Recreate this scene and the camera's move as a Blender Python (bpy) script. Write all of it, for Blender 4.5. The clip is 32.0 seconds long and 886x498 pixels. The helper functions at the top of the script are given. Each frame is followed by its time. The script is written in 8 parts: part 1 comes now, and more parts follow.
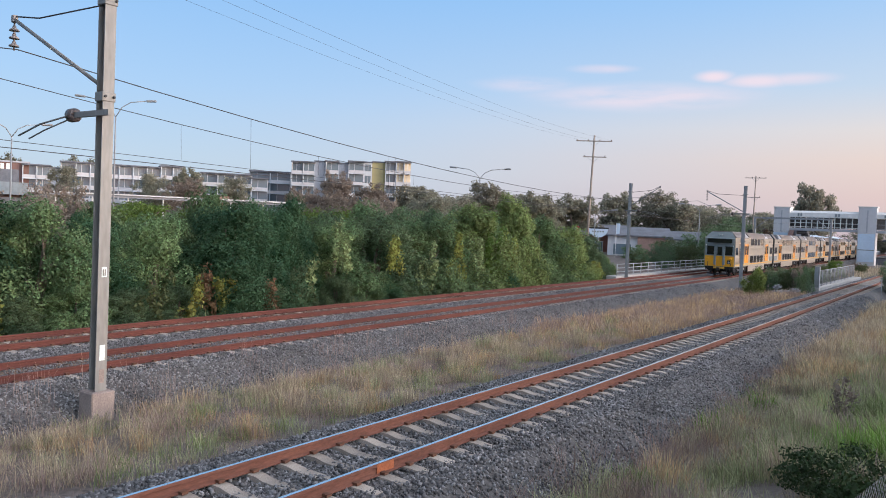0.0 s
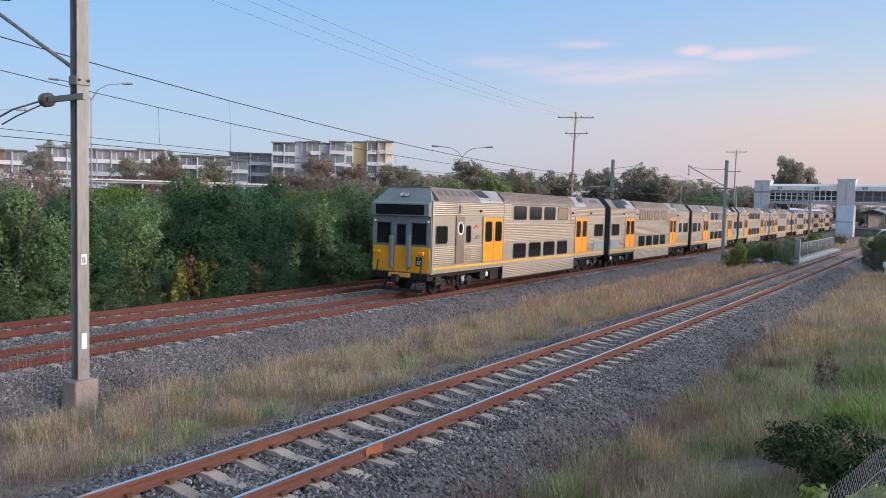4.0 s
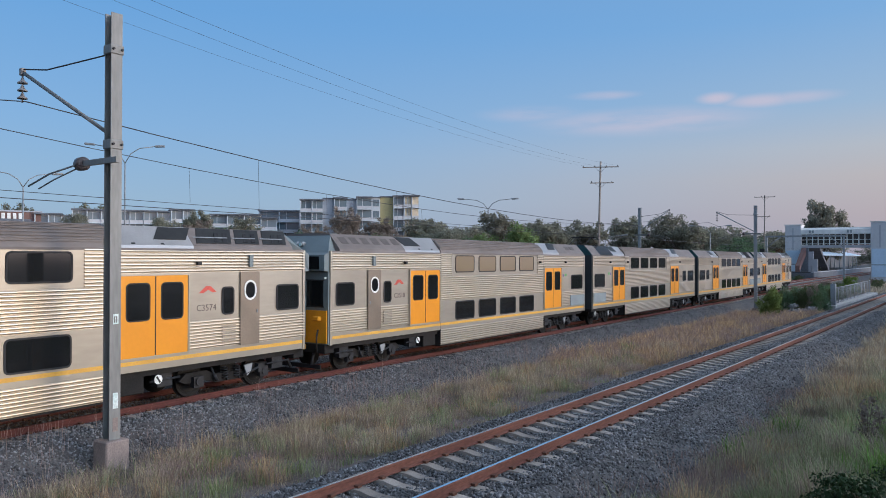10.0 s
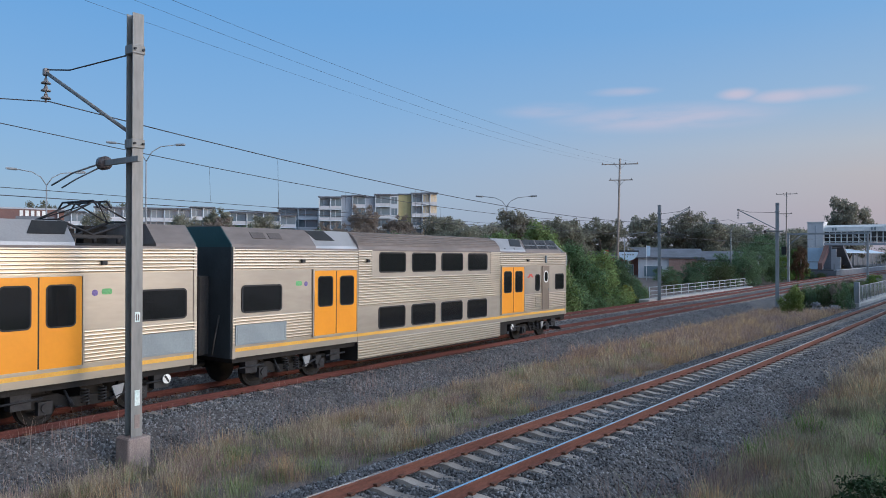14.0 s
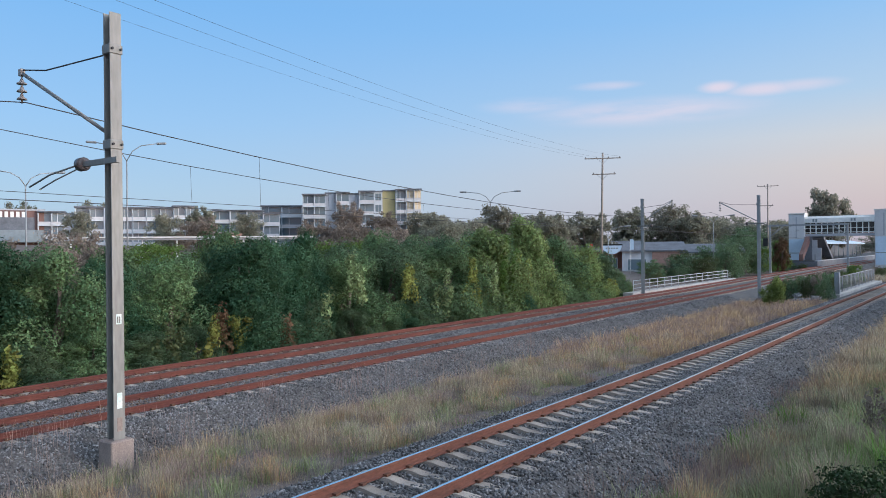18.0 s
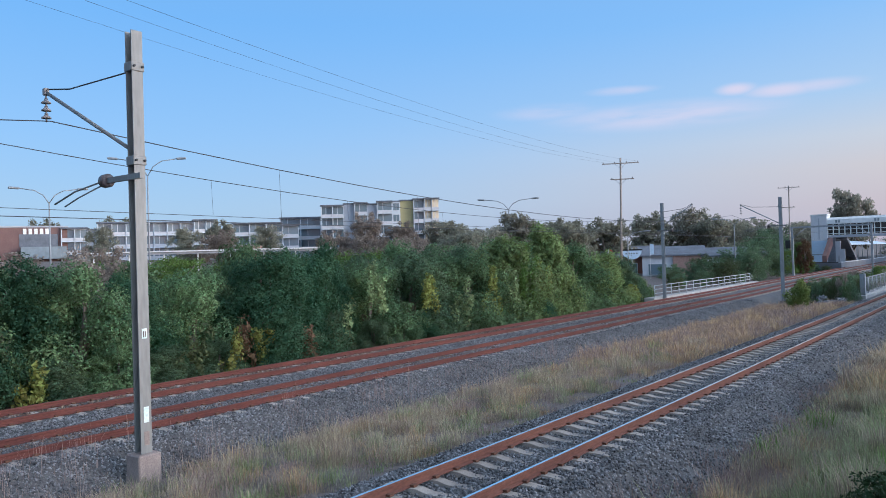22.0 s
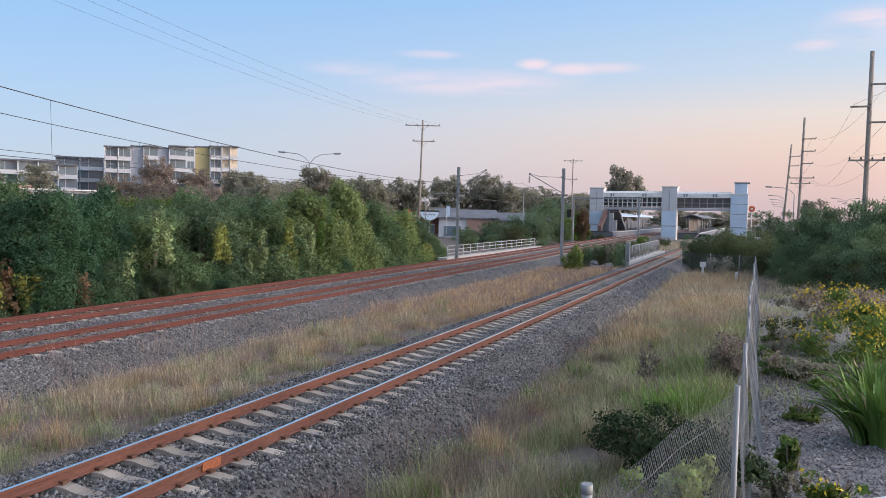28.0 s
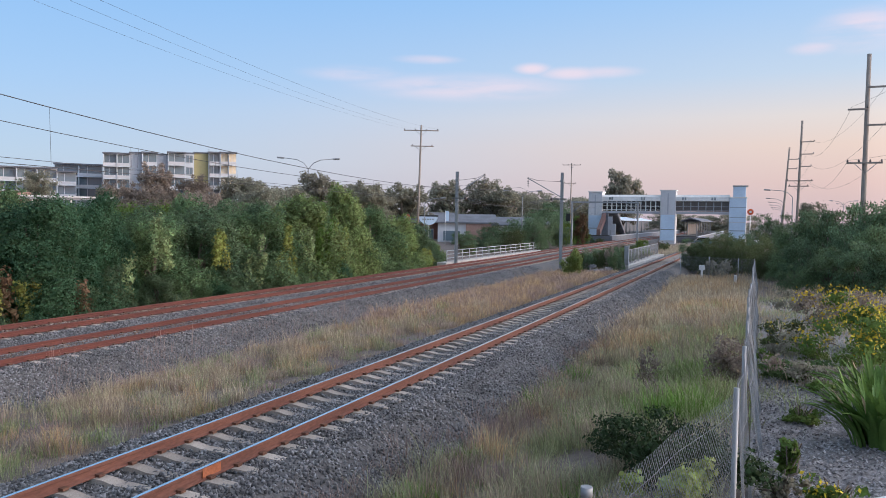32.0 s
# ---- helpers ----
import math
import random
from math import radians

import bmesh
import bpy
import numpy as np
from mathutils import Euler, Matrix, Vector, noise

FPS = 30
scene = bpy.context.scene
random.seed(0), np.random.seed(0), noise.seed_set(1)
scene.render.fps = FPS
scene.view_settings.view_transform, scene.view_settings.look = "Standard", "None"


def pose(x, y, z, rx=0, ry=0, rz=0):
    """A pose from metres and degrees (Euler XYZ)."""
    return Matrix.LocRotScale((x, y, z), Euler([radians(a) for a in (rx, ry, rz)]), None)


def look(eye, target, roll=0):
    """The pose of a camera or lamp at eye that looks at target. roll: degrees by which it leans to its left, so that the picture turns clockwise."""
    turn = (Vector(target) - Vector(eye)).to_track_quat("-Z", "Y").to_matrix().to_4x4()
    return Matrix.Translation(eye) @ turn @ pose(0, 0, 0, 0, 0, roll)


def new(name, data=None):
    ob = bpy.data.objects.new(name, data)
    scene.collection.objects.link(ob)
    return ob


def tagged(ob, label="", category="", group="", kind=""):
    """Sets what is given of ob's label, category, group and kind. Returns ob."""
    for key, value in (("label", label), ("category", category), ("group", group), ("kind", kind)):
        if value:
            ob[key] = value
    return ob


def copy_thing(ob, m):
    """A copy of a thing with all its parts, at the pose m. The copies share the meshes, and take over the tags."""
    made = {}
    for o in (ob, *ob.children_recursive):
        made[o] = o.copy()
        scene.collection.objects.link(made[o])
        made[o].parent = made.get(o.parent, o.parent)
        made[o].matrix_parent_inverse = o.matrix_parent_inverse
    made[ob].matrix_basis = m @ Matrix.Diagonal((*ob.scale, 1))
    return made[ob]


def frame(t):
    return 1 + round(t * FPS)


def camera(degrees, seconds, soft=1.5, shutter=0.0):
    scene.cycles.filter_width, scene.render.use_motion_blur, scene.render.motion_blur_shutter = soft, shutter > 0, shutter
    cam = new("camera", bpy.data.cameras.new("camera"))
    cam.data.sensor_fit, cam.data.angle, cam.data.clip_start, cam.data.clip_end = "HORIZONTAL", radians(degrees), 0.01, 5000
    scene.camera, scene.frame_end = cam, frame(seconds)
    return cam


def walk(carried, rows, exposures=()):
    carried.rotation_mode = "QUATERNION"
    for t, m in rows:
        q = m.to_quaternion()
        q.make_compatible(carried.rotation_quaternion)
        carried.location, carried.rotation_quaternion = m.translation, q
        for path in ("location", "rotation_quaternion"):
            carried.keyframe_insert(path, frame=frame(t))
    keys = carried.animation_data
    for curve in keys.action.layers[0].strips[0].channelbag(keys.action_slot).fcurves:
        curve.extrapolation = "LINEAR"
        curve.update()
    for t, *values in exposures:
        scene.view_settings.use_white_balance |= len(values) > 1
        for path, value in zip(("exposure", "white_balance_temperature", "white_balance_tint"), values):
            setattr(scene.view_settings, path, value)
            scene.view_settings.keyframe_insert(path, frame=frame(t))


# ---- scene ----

# camera ------------------------------------------------------------------------------------
cam = camera(61.0, 32.0, soft=0.9)


def aim(x, y, z, yaw, pitch, lean):
    """The pose of an eye that looks yaw degrees left of +y and pitch degrees up."""
    a, b = radians(yaw), radians(pitch)
    way = Vector((-math.sin(a) * math.cos(b), math.cos(a) * math.cos(b), math.sin(b)))
    return look((x, y, z), Vector((x, y, z)) + way * 10, lean)


PATH = [
    (0.0, 0.05, -0.08, 3.67, 35.37, -1.90, 2.45),
    (0.5, 0.02, -0.02, 3.69, 35.84, -1.74, 3.82),
    (1.0, 0.01, -0.01, 3.69, 36.60, -2.04, 2.60),
    (1.5, -0.02, 0.03, 3.72, 37.30, -1.54, 1.07),
    (2.0, -0.04, 0.03, 3.73, 36.52, -1.96, 1.57),
    (2.5, -0.04, 0.01, 3.73, 34.82, -2.14, 1.37),
    (4.5, -0.01, -0.02, 3.68, 33.84, -4.20, 1.16),
    (5.0, 0.01, -0.02, 3.66, 32.47, -4.79, -0.30),
    (5.5, -0.01, -0.04, 3.66, 33.02, -5.34, -0.56),
    (6.0, -0.01, -0.03, 3.66, 34.16, -5.46, -1.48),
    (6.5, -0.02, -0.02, 3.65, 35.40, -5.80, -2.06),
    (7.0, -0.02, -0.04, 3.66, 35.97, -5.11, -0.82),
    (7.5, -0.02, -0.02, 3.68, 35.79, -2.35, 0.08),
    (8.0, -0.02, -0.01, 3.68, 35.70, -0.94, 0.97),
    (8.5, -0.05, -0.02, 3.69, 36.00, -0.48, 1.51),
    (9.0, -0.08, -0.02, 3.70, 36.88, -0.07, 1.74),
    (9.5, -0.07, -0.01, 3.70, 37.37, 0.20, 1.28),
    (10.0, -0.04, 0.01, 3.70, 36.20, 0.51, 0.13),
    (10.5, -0.03, 0.03, 3.71, 34.30, 0.82, -0.40),
    (11.0, -0.03, 0.01, 3.72, 33.62, 1.09, -0.42),
    (11.5, -0.02, 0.01, 3.73, 34.05, 1.33, -0.47),
    (12.0, -0.04, 0.00, 3.73, 34.99, 1.28, 0.11),
    (12.5, -0.06, 0.00, 3.71, 36.32, 0.30, -0.26),
    (13.0, -0.08, 0.03, 3.71, 37.22, -0.28, -0.75),
    (13.5, -0.06, 0.02, 3.73, 37.45, 0.14, 0.01),
    (14.0, -0.07, 0.02, 3.73, 37.58, 0.30, 0.16),
    (14.5, -0.06, 0.01, 3.74, 38.03, 0.10, -0.18),
    (16.5, -0.07, 0.01, 3.76, 38.84, 0.15, 0.38),
    (17.0, -0.07, 0.03, 3.76, 37.79, 0.32, 0.27),
    (17.5, -0.04, 0.03, 3.76, 36.90, 0.16, -0.22),
    (18.0, -0.04, 0.05, 3.77, 36.43, -0.03, -0.59),
    (18.5, -0.04, 0.03, 3.77, 37.11, -0.22, -0.53),
    (19.0, -0.05, 0.04, 3.76, 38.02, -0.41, -0.27),
    (19.5, -0.04, 0.04, 3.77, 38.30, -0.46, 0.10),
    (20.0, -0.04, 0.02, 3.76, 38.48, -0.16, 0.32),
    (20.5, -0.05, 0.02, 3.75, 38.74, -0.04, 0.28),
    (21.0, -0.08, 0.01, 3.77, 39.24, 0.56, -0.35),
    (21.5, -0.14, 0.00, 3.78, 39.14, 1.59, -2.04),
    (22.0, -0.11, 0.02, 3.78, 37.81, 0.65, -1.69),
    (22.5, -0.03, 0.04, 3.70, 35.25, -3.11, 1.47),
    (23.0, 0.05, 0.07, 3.66, 32.54, -6.92, 2.03),
    (23.5, 0.08, 0.04, 3.67, 30.27, -6.43, 0.80),
    (24.0, 0.08, 0.02, 3.67, 28.55, -5.34, 0.29),
    (24.5, 0.10, 0.02, 3.66, 26.86, -4.59, -0.66),
    (25.0, 0.14, 0.02, 3.67, 25.10, -3.64, -2.16),
    (25.5, 0.14, 0.03, 3.66, 23.99, -2.94, -2.47),
    (27.5, 0.15, 0.01, 3.69, 23.02, -2.83, 0.20),
    (28.0, 0.15, 0.01, 3.68, 22.74, -2.67, 1.22),
    (28.5, 0.15, 0.00, 3.69, 22.95, -2.73, 1.68),
    (29.0, 0.15, -0.00, 3.69, 23.15, -2.70, 1.26),
    (29.5, 0.15, 0.01, 3.68, 23.33, -2.63, 0.63),
    (30.0, 0.16, 0.00, 3.69, 23.30, -2.17, 0.50),
    (30.5, 0.16, 0.02, 3.69, 22.95, -1.56, 0.65),
    (31.0, 0.15, 0.01, 3.69, 22.81, -1.46, 0.77),
    (31.5, 0.15, 0.01, 3.68, 22.71, -1.89, 1.20),
    (32.0, 0.16, -0.01, 3.68, 22.68, -2.31, 0.91),
]
EXPOSURES = [
    (0.0, 0.2, 6320, 10),
    (2.0, 0.2, 5980, 10),
    (6.0, -0.05, 6450, 12),
    (7.0, -0.1, 6300, 11),
    (9.0, -0.38, 5480, 4),
    (14.5, -0.38, 5430, 4),
    (17.0, 0.0, 5700, 4),
    (21.0, 0.05, 5800, 4),
    (22.0, 0.0, 5350, 4),
    (23.0, 0.3, 7300, 13),
    (25.0, 0.28, 6800, 12),
    (28.0, 0.2, 6380, 11),
    (32.0, 0.15, 6130, 10),
]
walk(cam, [(t, aim(*row)) for t, *row in PATH], EXPOSURES)

# world and sun: clear sky just before sunset, low sun beyond the station ------------------------
SUN_AZ, SUN_EL = 74.0, 9.0          # degrees to the right of +y, degrees up


def build_world():
    w = bpy.data.worlds.new("evening_sky")
    w.use_nodes = True
    nt = w.node_tree
    for n in list(nt.nodes):
        nt.nodes.remove(n)
    N, L = nt.nodes.new, nt.links.new
    out, bg = N("ShaderNodeOutputWorld"), N("ShaderNodeBackground")
    tc, sep = N("ShaderNodeTexCoord"), N("ShaderNodeSeparateXYZ")
    L(tc.outputs["Generated"], sep.inputs[0])
    sky = N("ShaderNodeTexSky")
    sky.sky_type, sky.sun_disc = "NISHITA", False
    sky.sun_elevation, sky.sun_rotation = radians(SUN_EL), radians(SUN_AZ)
    # colour by height above the horizon
    ramp = N("ShaderNodeValToRGB")
    e = ramp.color_ramp.elements
    e[0].position, e[0].color = 0.0, (0.41, 0.475, 0.575, 1)
    e[1].position, e[1].color = 1.0, (0.52, 0.54, 0.60, 1)
    for p, c in ((0.07, (0.40, 0.515, 0.655, 1)), (0.16, (0.32, 0.49, 0.72, 1)), (0.30, (0.215, 0.425, 0.73, 1)), (0.42, (0.22, 0.40, 0.67, 1)), (0.62, (0.44, 0.50, 0.61, 1))):
        el = e.new(p)
        el.color = c
    L(sep.outputs["Z"], ramp.inputs["Fac"])
    # the afterglow: pink to peach low down, strongest towards the sun
    glow = N("ShaderNodeValToRGB")
    g = glow.color_ramp.elements
    g[0].position, g[0].color = 0.0, (0.52, 0.39, 0.43, 1)
    g[1].position, g[1].color = 0.62, (0.50, 0.53, 0.60, 1)
    for p, c in ((0.05, (0.65, 0.44, 0.41, 1)), (0.095, (0.73, 0.53, 0.44, 1)), (0.13, (0.70, 0.59, 0.53, 1)), (0.18, (0.50, 0.57, 0.66, 1)), (0.28, (0.32, 0.50, 0.74, 1)), (0.40, (0.32, 0.46, 0.68, 1))):
        el = g.new(p)
        el.color = c
    L(sep.outputs["Z"], glow.inputs["Fac"])
    dot = N("ShaderNodeVectorMath")
    dot.operation = "DOT_PRODUCT"
    dot.inputs[1].default_value = (math.sin(radians(SUN_AZ)), math.cos(radians(SUN_AZ)), 0)
    L(tc.outputs["Generated"], dot.inputs[0])
    near = N("ShaderNodeMapRange")
    near.interpolation_type = "SMOOTHSTEP"
    near.inputs["From Min"].default_value, near.inputs["From Max"].default_value = -0.75, 0.55
    L(dot.outputs["Value"], near.inputs["Value"])
    mix = N("ShaderNodeMix")
    mix.data_type = "RGBA"
    L(near.outputs[0], mix.inputs[0])
    L(ramp.outputs["Color"], mix.inputs[6])
    L(glow.outputs["Color"], mix.inputs[7])
    # thin pink streaks of cloud
    mp = N("ShaderNodeMapping")
    mp.inputs["Rotation"].default_value = (0, 0, radians(24))
    mp.inputs["Scale"].default_value = (5.0, 5.0, 30.0)
    L(tc.outputs["Generated"], mp.inputs["Vector"])
    nz = N("ShaderNodeTexNoise")
    nz.inputs["Scale"].default_value, nz.inputs["Detail"].default_value = 1.5, 6
    L(mp.outputs[0], nz.inputs["Vector"])
    def bank(c, wide, tall, low, high, amount):
        """A soft-edged long bank of cloud round the direction c, torn into streaks by the noise."""
        c = Vector(c).normalized()
        off = N("ShaderNodeVectorMath")
        off.operation = "SUBTRACT"
        off.inputs[1].default_value = c
        L(tc.outputs["Generated"], off.inputs[0])
        along = N("ShaderNodeVectorMath")
        along.operation = "DOT_PRODUCT"
        along.inputs[1].default_value = Vector((c.y, -c.x, 0)).normalized() / wide
        L(off.outputs[0], along.inputs[0])
        up = N("ShaderNodeVectorMath")
        up.operation = "DOT_PRODUCT"
        up.inputs[1].default_value = (0, 0, 1 / tall)
        L(off.outputs[0], up.inputs[0])
        ell = N("ShaderNodeCombineXYZ")
        L(along.outputs["Value"], ell.inputs[0])
        L(up.outputs["Value"], ell.inputs[1])
        far = N("ShaderNodeVectorMath")
        far.operation = "LENGTH"
        L(ell.outputs[0], far.inputs[0])
        inside = N("ShaderNodeMapRange")
        inside.interpolation_type = "SMOOTHSTEP"
        inside.inputs["From Min"].default_value, inside.inputs["From Max"].default_value = 1.25, 0.15
        inside.inputs["To Max"].default_value = amount
        L(far.outputs["Value"], inside.inputs["Value"])
        torn = N("ShaderNodeMapRange")
        torn.interpolation_type = "SMOOTHSTEP"
        torn.inputs["From Min"].default_value, torn.inputs["From Max"].default_value = low, high
        L(nz.outputs[0], torn.inputs["Value"])
        mul = N("ShaderNodeMath")
        mul.operation = "MULTIPLY"
        L(inside.outputs[0], mul.inputs[0])
        L(torn.outputs[0], mul.inputs[1])
        return mul.outputs[0]
    both = None
    for spec in CLOUDS:
        m = bank(*spec)
        if both is not None:
            top = N("ShaderNodeMath")
            top.operation = "MAXIMUM"
            L(both, top.inputs[0])
            L(m, top.inputs[1])
            m = top.outputs[0]
        both = m
    cl = N("ShaderNodeMix")
    cl.data_type = "RGBA"
    cl.inputs[7].default_value = (0.76, 0.62, 0.67, 1)
    L(both, cl.inputs[0])
    L(mix.outputs[2], cl.inputs[6])
    # the sky brightens towards the low sun, behind the camera's right shoulder
    halo = N("ShaderNodeMapRange")
    halo.interpolation_type = "SMOOTHSTEP"
    halo.inputs["From Min"].default_value, halo.inputs["From Max"].default_value = 0.36, 1.0
    halo.inputs["To Min"].default_value, halo.inputs["To Max"].default_value = 1.0, 7.0
    L(dot.outputs["Value"], halo.inputs["Value"])
    hl = N("ShaderNodeVectorMath")
    hl.operation = "SCALE"
    warm = N("ShaderNodeMix")
    warm.data_type = "RGBA"
    warm.inputs[7].default_value = (0.66, 0.50, 0.36, 1)
    hw = N("ShaderNodeMapRange")
    hw.interpolation_type = "SMOOTHSTEP"
    hw.inputs["From Min"].default_value, hw.inputs["From Max"].default_value = 0.50, 0.95
    hw.inputs["To Max"].default_value = 0.40
    L(dot.outputs["Value"], hw.inputs["Value"])
    L(hw.outputs[0], warm.inputs[0])
    L(cl.outputs[2], warm.inputs[6])
    L(warm.outputs[2], hl.inputs[0])
    L(halo.outputs[0], hl.inputs["Scale"])
    # the physical sky adds its own shading on top
    add = N("ShaderNodeMix")
    add.data_type, add.blend_type = "RGBA", "ADD"
    add.inputs[0].default_value = 0.02
    L(hl.outputs[0], add.inputs[6])
    L(sky.outputs[0], add.inputs[7])
    L(add.outputs[2], bg.inputs["Color"])
    bg.inputs["Strength"].default_value = 1.0
    L(bg.outputs[0], out.inputs[0])
    scene.world = w


# direction, half width, half height, noise limits and strength of each bank of cloud
CLOUDS = (
    ((-0.3551, 0.9191, 0.1707), 0.150, 0.018, 0.22, 0.60, 0.75),
    ((-0.4833, 0.8558, 0.1843), 0.070, 0.012, 0.30, 0.62, 0.45),
    ((-0.3994, 0.8936, 0.2047), 0.045, 0.006, 0.22, 0.55, 0.55),
    ((-0.2733, 0.9422, 0.1940), 0.025, 0.008, 0.18, 0.50, 0.95),
    ((-0.2255, 0.9560, 0.1877), 0.045, 0.009, 0.20, 0.50, 0.85),
    ((-0.1862, 0.9643, 0.1885), 0.050, 0.008, 0.25, 0.58, 0.60),
    ((0.1035, 0.9697, 0.2214), 0.055, 0.026, 0.30, 0.62, 0.85),
    ((0.0552, 0.9774, 0.2043), 0.030, 0.008, 0.25, 0.58, 0.60))
build_world()
sun = new("sun", bpy.data.lights.new("sun", "SUN"))
sun.data.energy, sun.data.angle, sun.data.color = 1.7, radians(14), (1.0, 0.70, 0.44)
sun.matrix_world = look((0, 0, 60), Vector((0, 0, 60)) - Vector((math.sin(radians(SUN_AZ)) * math.cos(radians(SUN_EL)), math.cos(radians(SUN_AZ)) * math.cos(radians(SUN_EL)), math.sin(radians(SUN_EL)))))

# materials ----------------------------------------------------------------------------------


def mat(name, c1, c2, scale=2.0, rough=0.85, metal=0.0, bump=0.15, bscale=25.0, vary=0.0, island=0.0, fine=0.25, stretch=(1, 1, 1), spec=0.4, coat=0.0):
    """Two colours mixed by a broad noise, with a fine grain on top, bump, and a shade that varies by object or by piece."""
    m = bpy.data.materials.new(name)
    m.use_nodes = True
    nt = m.node_tree
    N, L = nt.nodes.new, nt.links.new
    b = nt.nodes["Principled BSDF"]
    b.inputs["Roughness"].default_value, b.inputs["Metallic"].default_value = rough, metal
    b.inputs["Specular IOR Level"].default_value = spec
    b.inputs["Coat Weight"].default_value = coat
    tc, mp = N("ShaderNodeTexCoord"), N("ShaderNodeMapping")
    mp.inputs["Scale"].default_value = stretch
    L(tc.outputs["Object"], mp.inputs["Vector"])
    n1, n2 = N("ShaderNodeTexNoise"), N("ShaderNodeTexNoise")
    n1.inputs["Scale"].default_value, n1.inputs["Detail"].default_value = scale, 5
    n2.inputs["Scale"].default_value, n2.inputs["Detail"].default_value = bscale, 4
    L(mp.outputs[0], n1.inputs["Vector"])
    L(mp.outputs[0], n2.inputs["Vector"])
    r = N("ShaderNodeMapRange")
    r.inputs["From Min"].default_value, r.inputs["From Max"].default_value = 0.32, 0.68
    L(n1.outputs[0], r.inputs["Value"])
    mx = N("ShaderNodeMix")
    mx.data_type = "RGBA"
    mx.inputs[6].default_value, mx.inputs[7].default_value = (*c1, 1), (*c2, 1)
    L(r.outputs[0], mx.inputs[0])
    f = N("ShaderNodeMapRange")
    f.inputs["From Min"].default_value, f.inputs["From Max"].default_value = 0.25, 0.75
    f.inputs["To Min"].default_value, f.inputs["To Max"].default_value = 1 - fine, 1 + fine
    L(n2.outputs[0], f.inputs["Value"])
    hs = N("ShaderNodeHueSaturation")
    L(mx.outputs[2], hs.inputs["Color"])
    val = f.outputs[0]
    for amount, node, socket in ((vary, "ShaderNodeObjectInfo", "Random"), (island, "ShaderNodeNewGeometry", "Random Per Island")):
        if amount:
            src, rr, mm = N(node), N("ShaderNodeMapRange"), N("ShaderNodeMath")
            rr.inputs["To Min"].default_value, rr.inputs["To Max"].default_value = 1 - amount, 1 + amount
            L(src.outputs[socket], rr.inputs["Value"])
            mm.operation = "MULTIPLY"
            L(val, mm.inputs[0])
            L(rr.outputs[0], mm.inputs[1])
            val = mm.outputs[0]
            if node == "ShaderNodeNewGeometry":
                hh = N("ShaderNodeMapRange")
                hh.inputs["To Min"].default_value, hh.inputs["To Max"].default_value = 0.5 - amount * 0.045, 0.5 + amount * 0.045
                L(src.outputs[socket], hh.inputs["Value"])
                L(hh.outputs[0], hs.inputs["Hue"])
    L(val, hs.inputs["Value"])
    L(hs.outputs[0], b.inputs["Base Color"])
    if bump:
        bp = N("ShaderNodeBump")
        bp.inputs["Strength"].default_value, bp.inputs["Distance"].default_value = bump, 0.02
        L(n2.outputs[0], bp.inputs["Height"])
        L(bp.outputs[0], b.inputs["Normal"])
    return m


def leafy(name, c1, c2, island=0.30, trans=0.42, rough=0.6, scale=0.5):
    m = mat(name, c1, c2, scale=scale, rough=rough, bump=0, island=island, fine=0.15, vary=0.22, spec=0.15)
    nt = m.node_tree
    b, out = nt.nodes["Principled BSDF"], nt.nodes["Material Output"]
    tr, ms = nt.nodes.new("ShaderNodeBsdfTranslucent"), nt.nodes.new("ShaderNodeMixShader")
    nt.links.new(b.inputs["Base Color"].links[0].from_socket, tr.inputs["Color"])
    ms.inputs[0].default_value = trans
    nt.links.new(b.outputs[0], ms.inputs[1])
    nt.links.new(tr.outputs[0], ms.inputs[2])
    nt.links.new(ms.outputs[0], out.inputs["Surface"])
    return m


def glow_mat(name, c, strength):
    m = bpy.data.materials.new(name)
    m.use_nodes = True
    b = m.node_tree.nodes["Principled BSDF"]
    b.inputs["Base Color"].default_value = (*c, 1)
    b.inputs["Emission Color"].default_value, b.inputs["Emission Strength"].default_value = (*c, 1), strength
    return m


def glass_mat(name, c, rough=0.08):
    m = bpy.data.materials.new(name)
    m.use_nodes = True
    b = m.node_tree.nodes["Principled BSDF"]
    b.inputs["Base Color"].default_value, b.inputs["Roughness"].default_value = (*c, 1), rough
    b.inputs["Specular IOR Level"].default_value = 0.5
    return m


